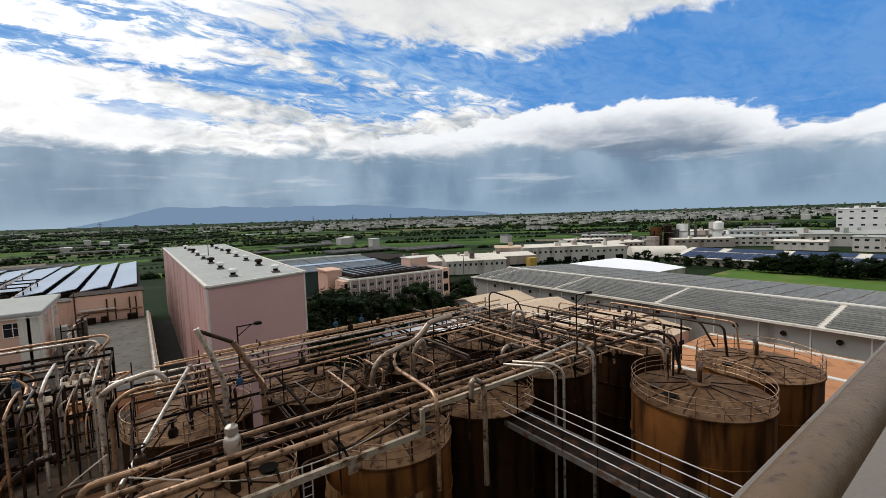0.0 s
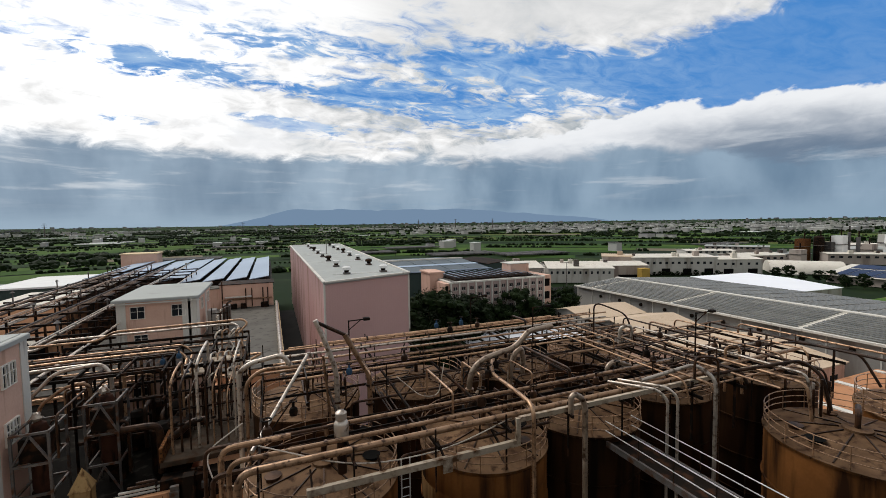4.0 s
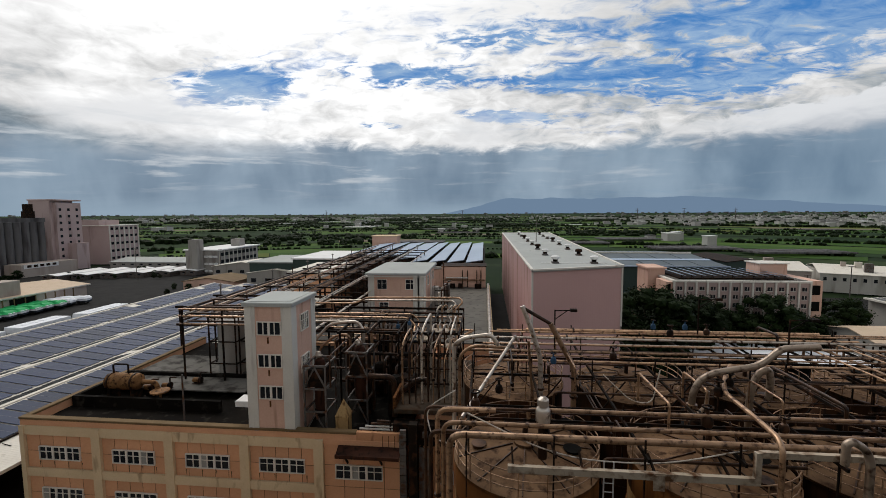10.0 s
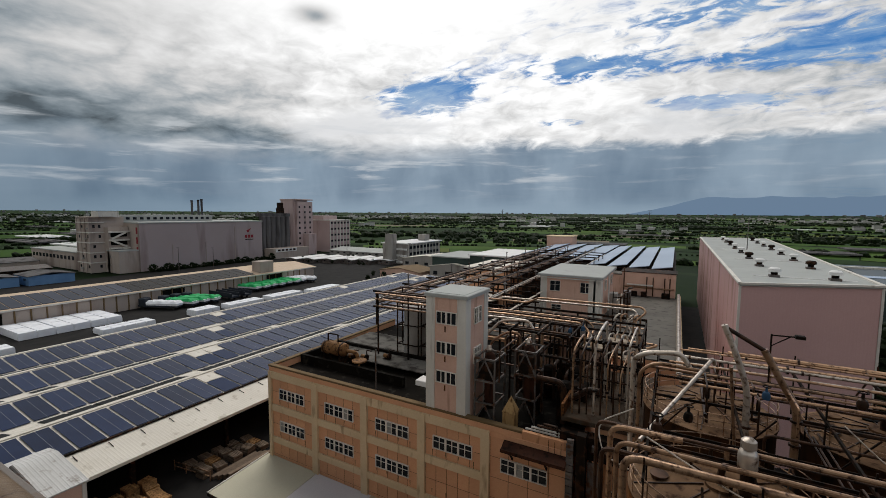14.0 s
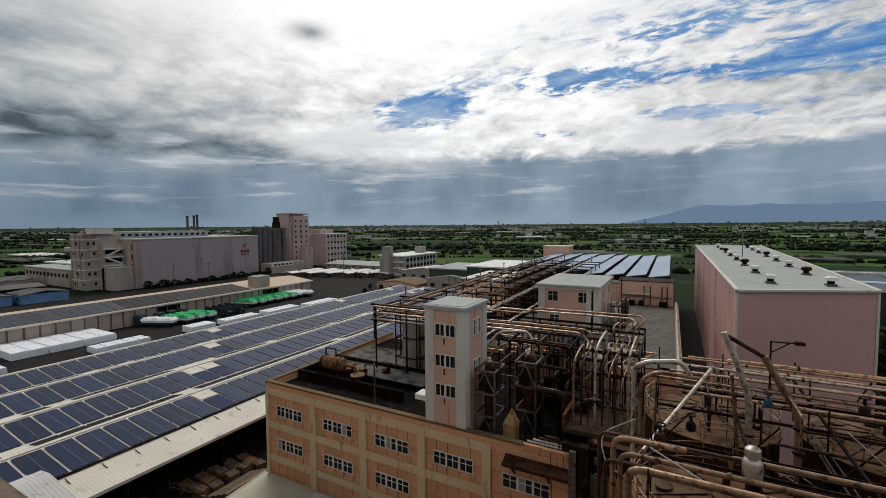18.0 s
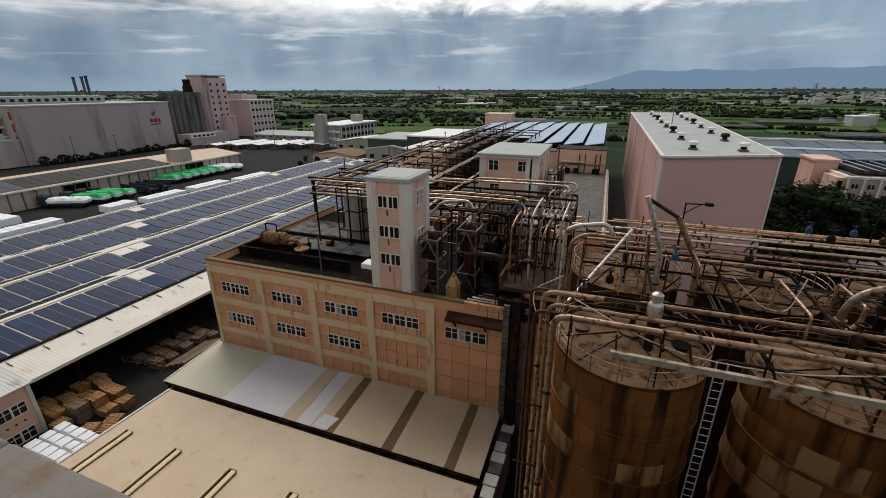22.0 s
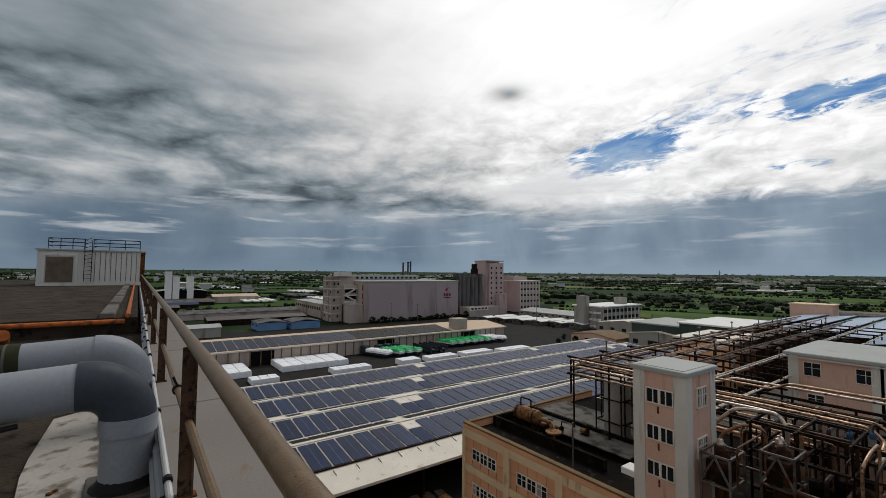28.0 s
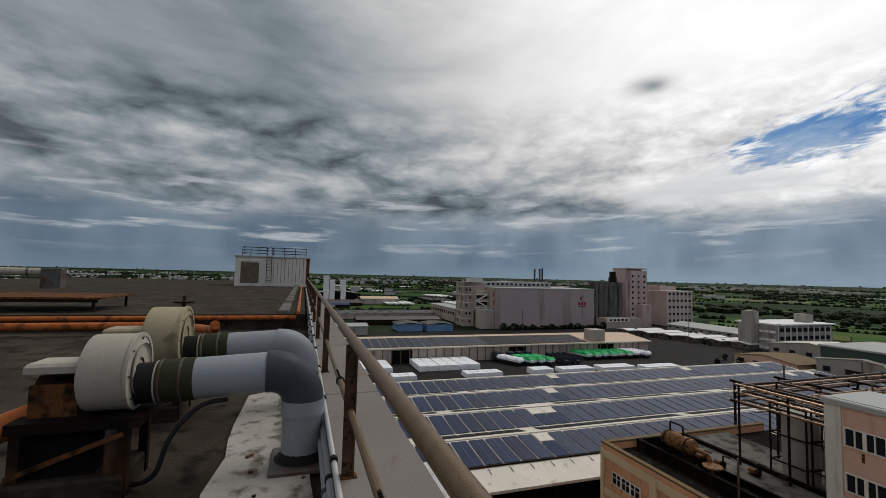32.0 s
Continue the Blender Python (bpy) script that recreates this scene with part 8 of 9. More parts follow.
wt = thing("white_office", (-128, 203, 0), "white four-storey office block with a flat white roof", "building")
part("wall", Shape().box(-146, 193, 0, -129, 229, 11.2), M_GREYW, wt)
part("roof", Shape().cbox(-147, 192.4, 11.2, -128, 230, 11.8, 0.1), M_WHITE, wt)
part("stair_tower", Shape().box(-141, 188.5, 0, -136.5, 193.2, 16.8), M_GREYW, wt)
part("roof_hut", Shape().box(-138, 218, 11.8, -133, 223, 15.5), M_GREYW, wt)
for r in range(3):
    for k in range(9):
        part("window", Shape().box(-129, 195 + 3.7 * k, 1.4 + 3.5 * r, -128.85, 197.4 + 3.7 * k, 3.0 + 3.5 * r), M_GLASS, wt)
    for k in range(3):
        part("balcony", Shape().box(-136 + 2.4 * k, 192.3, 0.8 + 3.5 * r, -134.2 + 2.4 * k, 193.1, 1.8 + 3.5 * r), M_WHITE, wt)
for k in range(10):
    part("mullion", Shape().box(-129, 193.7 + 3.7 * k, 0, -128.6, 194.2 + 3.7 * k, 11.2), M_TRIM, wt)



def shed(x0, y0, x1, y1, h, roof, wall=M_GREYW, name="shed", label="low industrial shed with a pale metal roof", ridge="y"):
    """A gabled shed."""
    t = thing(name, ((x0 + x1) / 2, (y0 + y1) / 2, 0), label, "shed", "industrial sheds")
    part("wall", Shape().box(x0, y0, 0, x1, y1, h), wall, t)
    rise = 0.07 * ((x1 - x0) if ridge == "y" else (y1 - y0))
    if ridge == "y":
        m = (x0 + x1) / 2
        part("roof", Shape().slab([(x0 - 0.4, y0 - 0.4, h), (m, y0 - 0.4, h + rise), (m, y1 + 0.4, h + rise), (x0 - 0.4, y1 + 0.4, h)], 0.2).slab([(m, y0 - 0.4, h + rise), (x1 + 0.4, y0 - 0.4, h), (x1 + 0.4, y1 + 0.4, h), (m, y1 + 0.4, h + rise)], 0.2), roof, t)
        part("gable", Shape().add([(x0, y0 + 0.02, h - 0.2), (x1, y0 + 0.02, h - 0.2), (m, y0 + 0.02, h + rise - 0.2)], [(0, 1, 2)]), wall, t)
    else:
        m = (y0 + y1) / 2
        part("roof", Shape().slab([(x0 - 0.4, y0 - 0.4, h), (x1 + 0.4, y0 - 0.4, h), (x1 + 0.4, m, h + rise), (x0 - 0.4, m, h + rise)], 0.2).slab([(x0 - 0.4, m, h + rise), (x1 + 0.4, m, h + rise), (x1 + 0.4, y1 + 0.4, h), (x0 - 0.4, y1 + 0.4, h)], 0.2), roof, t)
    n = max(2, int((x1 - x0) / 5))
    for k in range(n):
        u = x0 + (x1 - x0) * (k + 0.3) / n
        part("window", Shape().box(u, y0 - 0.06, h * 0.5, u + (x1 - x0) * 0.35 / n, y0 + 0.02, h * 0.72), M_GLASS, t)
    return t


shed(-120, 175, -92, 190, 6, M_SHED, ridge="y")
shed(-95, 165, -70, 185, 6.5, M_ROOFW)
shed(-112, 146, -92, 160, 4, M_BROWN, M_PEACH)
for k in range(6):
    shed(-194 + 10 * k, 166 + 4 * k, -186 + 10 * k, 190 + 3 * k, 2.4, M_WHITE, M_STEELG, label="low white sheeted stall roof in the works yard")
shed(-88, 148, -66, 160, 7, M_SHED)
shed(-205, 212, -152, 236, 3.2, M_ROOFW, ridge="x", label="broad market hall with a white sheeted roof")
M_BLUEW = mat("faded blue sheet wall", (0.13, 0.24, 0.40), (0.10, 0.19, 0.33), 0.7, scale=0.3)
shed(-300, 20, -279, 86, 3.4, M_SILO, M_WAREC, label="long low shed with dull grey roof sheets")
shed(-262, 30, -246, 80, 2.8, M_STEELG, M_STEELD, label="low dark shed with a dull grey roof")
shed(-228, 47, -214, 60, 3.6, M_SILO, M_BLUEW, ridge="x", label="blue-walled shed with a grey roof")
shed(-226, 62, -212, 76, 3.6, M_SILO, M_BLUEW, ridge="x", label="blue-walled shed with a grey roof")
shed(-217, 14, -204, 30, 4.2, M_ROOFW, M_GREYW, label="small pale office with a flat grey roof")
shed(-440, 54, -415, 91, 5.5, M_BEIGE, M_WAREC, label="beige gabled hall in the distance")
# walls painted black as the shade inside the open hall
shed(-446, 14, -424, 50, 10.5, M_ROOFW, M_BLACK, ridge="x", label="tall open hall with a shade-black interior")
for k in range(5):
    shed(-330 - 26 * k, -60 + 9 * k, -312 - 26 * k, 10 + 14 * k, 3.0, (M_SILO, M_STEELG, M_PANELF)[k % 3], M_STEELD, label="low dark growing shed")
for k, (x, y, h) in enumerate(((-428, 21.5, 27), (-428, 27, 23), (-428, 37.5, 23))):
    w_ = thing("white_block", (x, y, 0), "plain white tower block in the distance", "building", "white blocks")
    part("wall", Shape().box(x - 5, y - 2.4, 0, x + 5, y + 2.4, h), M_WHITE, w_)
    part("roof", Shape().box(x - 5.2, y - 2.6, h, x + 5.2, y + 2.6, h + 0.6), M_GREYW, w_)

# ---- dormitory and green hall ----
dm2 = thing("dormitory", (52, 98, 0), "grey-pink tiled dormitory with pale pilasters and rooftop solar frames", "building")
part("wall", Shape().box(38.7, 90, 0, 64.9, 104, 14.3), M_DORM, dm2)
part("roof", Shape().cbox(38.5, 89.8, 14.3, 65.1, 104.2, 14.7, 0.06), M_TRIM, dm2)
part("roof_floor", Shape().box(39.2, 90.4, 14.7, 64.6, 103.8, 14.73), M_CONC, dm2)
part("stair_tower", Shape().box(36.4, 97.5, 0, 40.0, 104, 16.0), M_PEACH, dm2)
part("tower_cap", Shape().cbox(36.1, 97.2, 16.0, 40.3, 104.3, 16.4, 0.06), M_PEACH, dm2)
part("side_bay", Shape().box(37.4, 90.4, 0, 38.7, 95.5, 14.3), M_PEACH, dm2)
part("end_bay", Shape().box(64.9, 90.5, 0, 67.4, 103, 14.7), M_PEACH, dm2)
part("roof_hut", Shape().cbox(60.0, 98, 14.7, 65.6, 103, 17.2, 0.06), M_PEACH, dm2)
part("hut_roof", Shape().box(59.7, 97.7, 17.2, 65.9, 103.3, 17.4), M_TRIM, dm2)
for k in range(13):
    x = 38.8 + 2.16 * k
    part("pilaster", Shape().box(x - 0.16, 89.7, 0, x + 0.16, 90, 14.3), M_TRIM, dm2)
for r in range(6):
    z = 12.65 - 1.66 * r
    for k in range(12):
        w_ = part("window", Shape().box(39.5 + 2.16 * k, 89.90, z, 40.35 + 2.16 * k, 90.02, z + 0.75), M_GLASS, dm2)
        part("sill", Shape().box(39.4 + 2.16 * k, 89.84, z - 0.1, 40.45 + 2.16 * k, 90.0, z), M_TRIM, w_)
        part("mullion", Shape().box(39.9 + 2.16 * k, 89.88, z, 39.96 + 2.16 * k, 89.9, z + 0.75), M_TRIM, w_)
for r in range(4):
    # openings are black sheets, their inner shade put into the colour
    part("dark_opening", Shape().box(37.7, 90.3, 2.0 + 3.3 * r, 38.3, 90.42, 3.9 + 3.3 * r), M_BLACK, dm2)
    part("dark_opening", Shape().box(65.3, 90.4, 2.0 + 3.3 * r, 66.9, 90.52, 3.9 + 3.3 * r), M_BLACK, dm2)
for k in range(11):
    x = 40.6 + 2.0 * k
    # pale colour stands for the sky reflected in the panels
    s_ = part("solar_frame", Shape().slab([(x, 91, 15.75), (x + 0.95, 91, 15.55), (x + 0.95, 103, 15.55), (x, 103, 15.75)], 0.07), M_BLUER, dm2)
    part("strut", Shape().bar((x + 0.1, 91.2, 14.7), (x + 0.1, 91.2, 15.7), 0.08, 0.08), M_STEELD, s_)
    part("strut", Shape().bar((x + 0.85, 91.2, 14.7), (x + 0.1, 91.2, 15.6), 0.08, 0.08), M_STEELD, s_)
# dark sheet laid as the shade beneath the solar frames
part("dark_well", Shape().box(40.4, 91.5, 14.73, 62.6, 103.4, 15.0), M_STEELD, dm2)
M_GHROOF = mat("slate-grey hall roof", (0.105, 0.125, 0.135), (0.075, 0.09, 0.10), 0.5, scale=0.08, bump=0.05)
gh = thing("green_hall", (55, 150, 0), "long dark green hall with a slate-grey panelled roof", "hall")
part("wall", Shape().box(27, 137, 0, 75, 190, 11.6), M_GREEN, gh)
for k in range(6):
    part("roof_panel", Shape().slab([(27 + 8 * k, 136.6, 12.0), (34.6 + 8 * k, 136.6, 12.0), (34.6 + 8 * k, 162, 13.6), (27 + 8 * k, 162, 13.6)], 0.12), M_GHROOF, gh)
part("rear_roof", Shape().slab([(27, 162, 13.6), (75, 162, 13.6), (75, 190, 12.0), (27, 190, 12.0)], 0.12), M_GHROOF, gh)
part("ridge", Shape().bar((27, 162, 13.8), (75, 162, 13.8), 1.2, 0.5), M_TRIM, gh)
part("eave_strip", Shape().box(27, 136.2, 11.7, 75, 136.6, 12.05), M_BLUER, gh)
part("roof_light_strip", Shape().slab([(27.2, 146.5, 12.76), (74.8, 146.5, 12.76), (74.8, 149.5, 12.95), (27.2, 149.5, 12.95)], 0.06), M_BLUER, gh)
for k in range(5):
    # black strips painted for the shade in the bays
    part("dark_bay", Shape().box(36 + 6 * k, 136.9, 2, 37.2 + 6 * k, 137.05, 9), M_BLACK, gh)
shed(76, 140, 88, 165, 13, M_STEELD, M_GREEN, label="dark framed hall behind the dormitory")

# ---- right-hand works ----
gf = thing("grey_factory", (110, 50, 0), "very long grey factory with a roof of ribbed solar strips", "factory")
GY0, GY1 = -60.0, 103.0
part("wall", Shape().box(86.4, GY0, 0, 132, GY1, 8.6), M_GREYW, gf)
part("front_slope", Shape().slab([(85.6, GY0, 9.0), (85.6, GY1, 9.0), (102, GY1, 10.4), (102, GY0, 10.4)], 0.2), M_SHED, gf)
part("rear_slope", Shape().slab([(102, GY0, 10.4), (102, GY1, 10.4), (133, GY1, 8.7), (133, GY0, 8.7)], 0.2), M_GREYW, gf)
part("eave", Shape().bar((85.5, GY0, 9.0), (85.5, GY1, 9.0), 0.5, 0.4), M_TRIM, gf)
part("ridge", Shape().bar((102, GY0, 10.52), (102, GY1, 10.52), 1.3, 0.25), M_TRIM, gf)
M_SLATE = mat("dusty grey solar strip", (0.150, 0.147, 0.132), (0.110, 0.108, 0.096), 0.4, scale=0.2, vary=0.2, bump=0.05)
_smm, _smv = [], []
for k in range(13):
    t0 = 0.05 + 0.070 * k
    x0, x1, z0, z1 = 85.6 + 16.4 * t0, 85.6 + 16.4 * (t0 + 0.040), 1.4 * t0 + 0.22, 1.4 * (t0 + 0.040) + 0.25
    _sm = Shape().slab([(x0, 0.1, z0), (x0, 5.12, z0), (x1, 5.12, z1), (x1, 0.1, z1)], 0.06)
    _smm.append(_sm.data("panel_strip", M_SLATE, False))
    _smv.append(_sm)
_near = Shape()
for k in range(31):
    y_ = GY0 + 0.4 + 5.04 * k + 0.9 * (k // 5)
    for j, me_ in enumerate(_smm):
        if k >= 8:
            piece("panel_strip", me_, (0, y_, 9.0), gf)
        else:
            _near.add([(a, b_ + y_, c + 9.0) for a, b_, c in _smv[j].v], _smv[j].f)
tagged(part("side_panel_field", _near, M_SLATE, gf, "", False), kind="stuff")
_rs = Shape()
for k in range(31):
    for j in range(14):
        xa = 104 + 2.0 * j
        za = 10.4 - 1.7 * (xa - 102) / 31 + 0.2
        _rs.slab([(xa, GY0 + 0.6 + 5.2 * k, za), (xa, GY0 + 5.2 + 5.2 * k, za), (xa + 1.3, GY0 + 5.2 + 5.2 * k, za - 0.03), (xa + 1.3, GY0 + 0.6 + 5.2 * k, za - 0.03)], 0.06)
tagged(part("rear_panel_field", _rs, M_SLATE, gf, "", False), kind="stuff")
for k in range(22):
    y = GY0 + 6 + 7.0 * k
    part("wall_fan", Shape().tube([(86.4, y, 7.2), (86.1, y, 7.2)], 0.42, 12), M_STEELD, gf)
    part("wall_joint", Shape().box(86.3, y + 3.4, 0, 86.42, y + 3.6, 8.5), M_TRIM, gf)

bh = thing("beige_houses", (76, 68, 0), "pair of beige gabled workshops beside the grey factory", "workshop")
for y0, y1 in ((74, 87), (60, 73)):
    part("wall", Shape().box(65, y0, 0, 82, y1, 6.4), M_GREYW, bh)
    part("roof", Shape().slab([(64.4, y0 - 0.3, 6.6), (82.5, y0 - 0.3, 6.6), (82.5, (y0 + y1) / 2, 8.0), (64.4, (y0 + y1) / 2, 8.0)], 0.15).slab([(64.4, (y0 + y1) / 2, 8.0), (82.5, (y0 + y1) / 2, 8.0), (82.5, y1 + 0.3, 6.6), (64.4, y1 + 0.3, 6.6)], 0.15), M_BEIGE, bh)
    part("gable", Shape().add([(64.95, y0, 6.3), (64.95, y1, 6.3), (64.95, (y0 + y1) / 2, 7.8)], [(0, 1, 2)]), M_GREYW, bh)
    for k in range(5):
        part("wall_post", Shape().box(64.8, y0 + 0.4 + 3 * k, 0, 65.0, y0 + 0.7 + 3 * k, 6.3), M_STEELD, bh)
shed(60, 36, 82, 58, 6.2, M_BEIGE, M_PEACH, ridge="x", label="workshop with a beige metal roof")
M_TERRA = mat("terracotta-orange roof", (0.42, 0.20, 0.10), (0.36, 0.165, 0.08), 0.7, scale=0.2, stain=(0.25, 0.12, 0.06), amount=0.3)
oh = thing("orange_roof_hall", (62, 18, 0), "low hall with a terracotta-orange roof and cream strips", "hall")
part("wall", Shape().box(48, -30, 0, 82, 32, 5.8), M_PEACH, oh)
part("roof", Shape().box(47.6, -30.4, 5.8, 82.4, 32.4, 6.1), M_TERRA, oh)
for x in (50.5, 60.5, 70.5, 80.5):
    part("cream_strip", Shape().box(x, -30, 6.1, x + 0.9, 32, 6.25), M_TRIM, oh)
for k in range(5):
    part("roof_hatch", Shape().box(63, -20 + 9 * k, 6.1, 67, -15 + 9 * k, 6.4), M_BEIGE, oh)

tn = thing("white_tent_hall", (165, 100, 0), "low white sheeted hall with a shallow roof", "hall")
TP = [(145, 81), (177, 79), (192, 119), (160, 122)]
part("wall", Shape().prism([(x * 0.985 + 2.5, y * 0.985 + 1.5) for x, y in TP], 0, 5.0), M_GREYW, tn)
part("roof", Shape().slab([(*TP[0], 5.1), (*TP[1], 5.1), (184.5, 99, 5.7), (152.5, 101.5, 5.7)], 0.15).slab([(152.5, 101.5, 5.7), (184.5, 99, 5.7), (*TP[2], 5.1), (*TP[3], 5.1)], 0.15), mat("bright white roof sheet", (0.82, 0.83, 0.86), (0.76, 0.77, 0.80), 0.5, scale=0.1), tn)
fs = thing("far_solar_shed", (238, 0, 0), "long distant shed with navy solar panels", "shed")
part("wall", Shape().box(228, -120, 0, 272, 108, 3.4), M_WAREC, fs)
part("roof", Shape().slab([(226.5, -120, 3.6), (226.5, 109, 3.6), (250, 109, 6.9), (250, -120, 6.9)], 0.2).slab([(250, -120, 6.9), (250, 109, 6.9), (273, 109, 3.6), (273, -120, 3.6)], 0.2), M_SHED, fs)
for k in range(52):
    y = -118 + 4.3 * k
    part("panel_block", Shape().slab([(227.6, y, 4.0), (227.6, y + 3.9, 4.0), (240, y + 3.9, 5.72), (240, y, 5.72)], 0.08), M_PANELF, fs)
    if k % 6:
        part("panel_block", Shape().slab([(241.6, y, 5.95), (241.6, y + 4.2, 5.95), (249, y + 4.2, 7.0), (249, y, 7.0)], 0.08), M_PANELF, fs)


M_WORKS = mat("pale works render", (0.50, 0.475, 0.43), (0.42, 0.395, 0.355), 0.8, scale=0.08, stain=(0.28, 0.25, 0.21), amount=0.3, streak=5)


def works(p0, p1, depth, h, wall, roof, rows=1, step=3.2, rise=0.5, label="long pale works building with dark windows", doors=0, ww=1.3, name="works_building"):
    """A works building whose front runs from p0 to p1; the rest lies behind it."""
    a_, b_ = Vector((*p0, 0)), Vector((*p1, 0))
    u = (b_ - a_).normalized()
    v = Vector((-u.y, u.x, 0))
    if v.dot(a_) < 0:
        v = -v
    n_ = (b_ - a_).length
    t = thing(name, tuple((a_ + b_) / 2), label, "building", "works buildings")

    def P(i, j, z):
        q = a_ + u * i + v * j
        return (q.x, q.y, z)

    def blk(i0, j0, z0, i1, j1, z1):
        return Shape().add([P(i, j, z) for z in (z0, z1) for i, j in ((i0, j0), (i1, j0), (i1, j1), (i0, j1))], [(3, 2, 1, 0), (4, 5, 6, 7), (0, 1, 5, 4), (1, 2, 6, 5), (2, 3, 7, 6), (3, 0, 4, 7)])

    part("wall", blk(0, 0, 0, n_, depth, h), wall, t)
    part("roof", Shape().slab([P(-0.4, -0.4, h + 0.1), P(n_ + 0.4, -0.4, h + 0.1), P(n_ + 0.4, depth / 2, h + 0.1 + rise), P(-0.4, depth / 2, h + 0.1 + rise)], 0.25).slab([P(-0.4, depth / 2, h + 0.1 + rise), P(n_ + 0.4, depth / 2, h + 0.1 + rise), P(n_ + 0.4, depth, h + 0.1), P(-0.4, depth, h + 0.1)], 0.25), roof, t)
    for r_ in range(rows):
        z = h * (0.62 if rows == 1 else (r_ + 0.45) / rows)
        for k in range(int(n_ / step)):
            part("window", blk(step * k + 1.0, -0.06, z, step * k + 1.0 + ww, 0.02, z + min(1.2, h / rows * 0.36)), M_GLASS, t)
    rg = random.Random(int(n_ * 10 + h))
    for k in range(int(n_ / 9)):
        i0, j0, q = rg.uniform(1, n_ - 4), rg.uniform(1, depth * 0.4), rg.uniform(0.8, 2.2)
        part("roof_unit", blk(i0, j0, h, i0 + q * 1.3, j0 + q, h + 0.5 + rise + q * 0.7), (roof, M_STEELG, M_WAREC)[k % 3], t)
    for k in range(doors):
        i0 = n_ * (k + 0.4) / doors
        part("door", blk(i0, -0.06, 0, i0 + n_ * 0.4 / doors, 0.02, h * 0.36), M_BLACK, t)
    return t


works((176, 167), (213, 147), 26, 9.0, M_WORKS, M_SHED, 1, 3.1, 0.8, "long cream works hall with small square windows", 4)
works((213.5, 149), (236, 139), 22, 7.6, M_WORKS, M_SHED, 1, 4.0, 1.0, "cream works hall adjoining the long one", 2)
works((166, 178), (177, 168), 20, 9.4, M_WAREC, M_BEIGE, 1, 5.0, 0.3, "cream end block of the works")
works((120, 163), (146, 149), 30, 6.6, M_WORKS, M_SHED, 1, 2.6, 2.0, "white gabled hall with a row of small windows", 0, 0.9)
works((147, 160), (168, 150), 22, 6.8, M_WAREC, M_SHED, 0, 3.0, 1.2, "cream hall with a deep open front", 1)
works((92, 172), (118, 164), 26, 7.0, M_WAREC, M_SHED, 0, 3.0, 2.2, "cream hall with a pale gabled roof")
lone("yellow_container", Shape().cbox(160, 146, 0, 165, 149, 6.0, 0.1), mat("yellow sheet metal", (0.42, 0.27, 0.06), (0.34, 0.21, 0.05), 0.6), "yellow sheet-metal hoist box beside the works", "container")
bv = thing("barrel_shed", (252, 133, 0), "pale shed with a barrel roof", "shed")
_bs = Shape()
_bn = 12
for i in (0, 1):
    c_ = Vector((246, 143, 0)) if i == 0 else Vector((266, 120, 0))
    for k in range(_bn + 1):
        a = math.pi * k / _bn
        d_ = Vector((0.75, 0.66, 0)) * (-9.0 * math.cos(a))
        _bs.v.append((c_.x + d_.x, c_.y + d_.y, 0.4 + 6.0 * math.sin(a)))
_bs.f = [(k, k + 1, _bn + 2 + k, _bn + 1 + k) for k in range(_bn)] + [tuple(range(_bn, -1, -1)), tuple(range(_bn + 1, 2 * _bn + 2))]
part("roof", _bs, M_SHED, bv)
part("base", Shape().box(243, 126, 0, 262, 136, 0.8), M_WORKS, bv)
for p0, p1, d_, h, wl, rf, rows, ris in (((262, 168), (290, 158), 18, 8, M_WAREC, M_SHED, 1, 1.4), ((300, 176), (330, 165), 16, 6.5, M_WAREC, M_ROOFW, 1, 1.0), ((318, 150), (348, 122), 16, 8.0, M_WAREC, M_SHED, 1, 0.8), ((352, 138), (372, 92), 18, 8.5, M_WORKS, M_ROOFW, 2, 1.5), ((352, 160), (368, 142), 18, 9.5, M_WORKS, M_ROOFW, 1, 2.0),
                                         ((372, 92), (388, 50), 22, 10.5, M_WORKS, M_ROOFW, 1, 3.0), ((392, 142), (414, 96), 24, 12.0, M_WHITE, M_ROOFW, 2, 1.5), ((336, 96), (340, 70), 14, 7.0, M_WORKS, M_SHED, 1, 1.2), ((344, 60), (346, 20), 20, 11.0, M_WORKS, M_ROOFW, 2, 0.4), ((362, 262), (385, 222), 22, 6.0, M_WAREC, M_ROOFW, 1, 1.0),
                                         ((300, 232), (330, 214), 20, 5.5, M_WORKS, M_SHED, 1, 1.0), ((420, 190), (440, 150), 20, 9.0, M_WAREC, M_SHED, 1, 1.5)):
    works(p0, p1, d_, h * 0.78, wl, rf, rows, 4.2, ris * 0.8, "pale works building of the distant plant", 0, 2.0)
works((428, 84), (436, -40), 40, 24.5, M_WHITE, M_WHITE, 5, 6.2, 0.3, "wide white multi-storey block with window bands", 0, 2.2, "campus_block")
works((408, 52), (411, -40), 12, 9.0, M_WHITE, M_ROOFW, 2, 6.2, 0.3, "low white wing before the multi-storey block", 0, 2.6, "campus_wing")
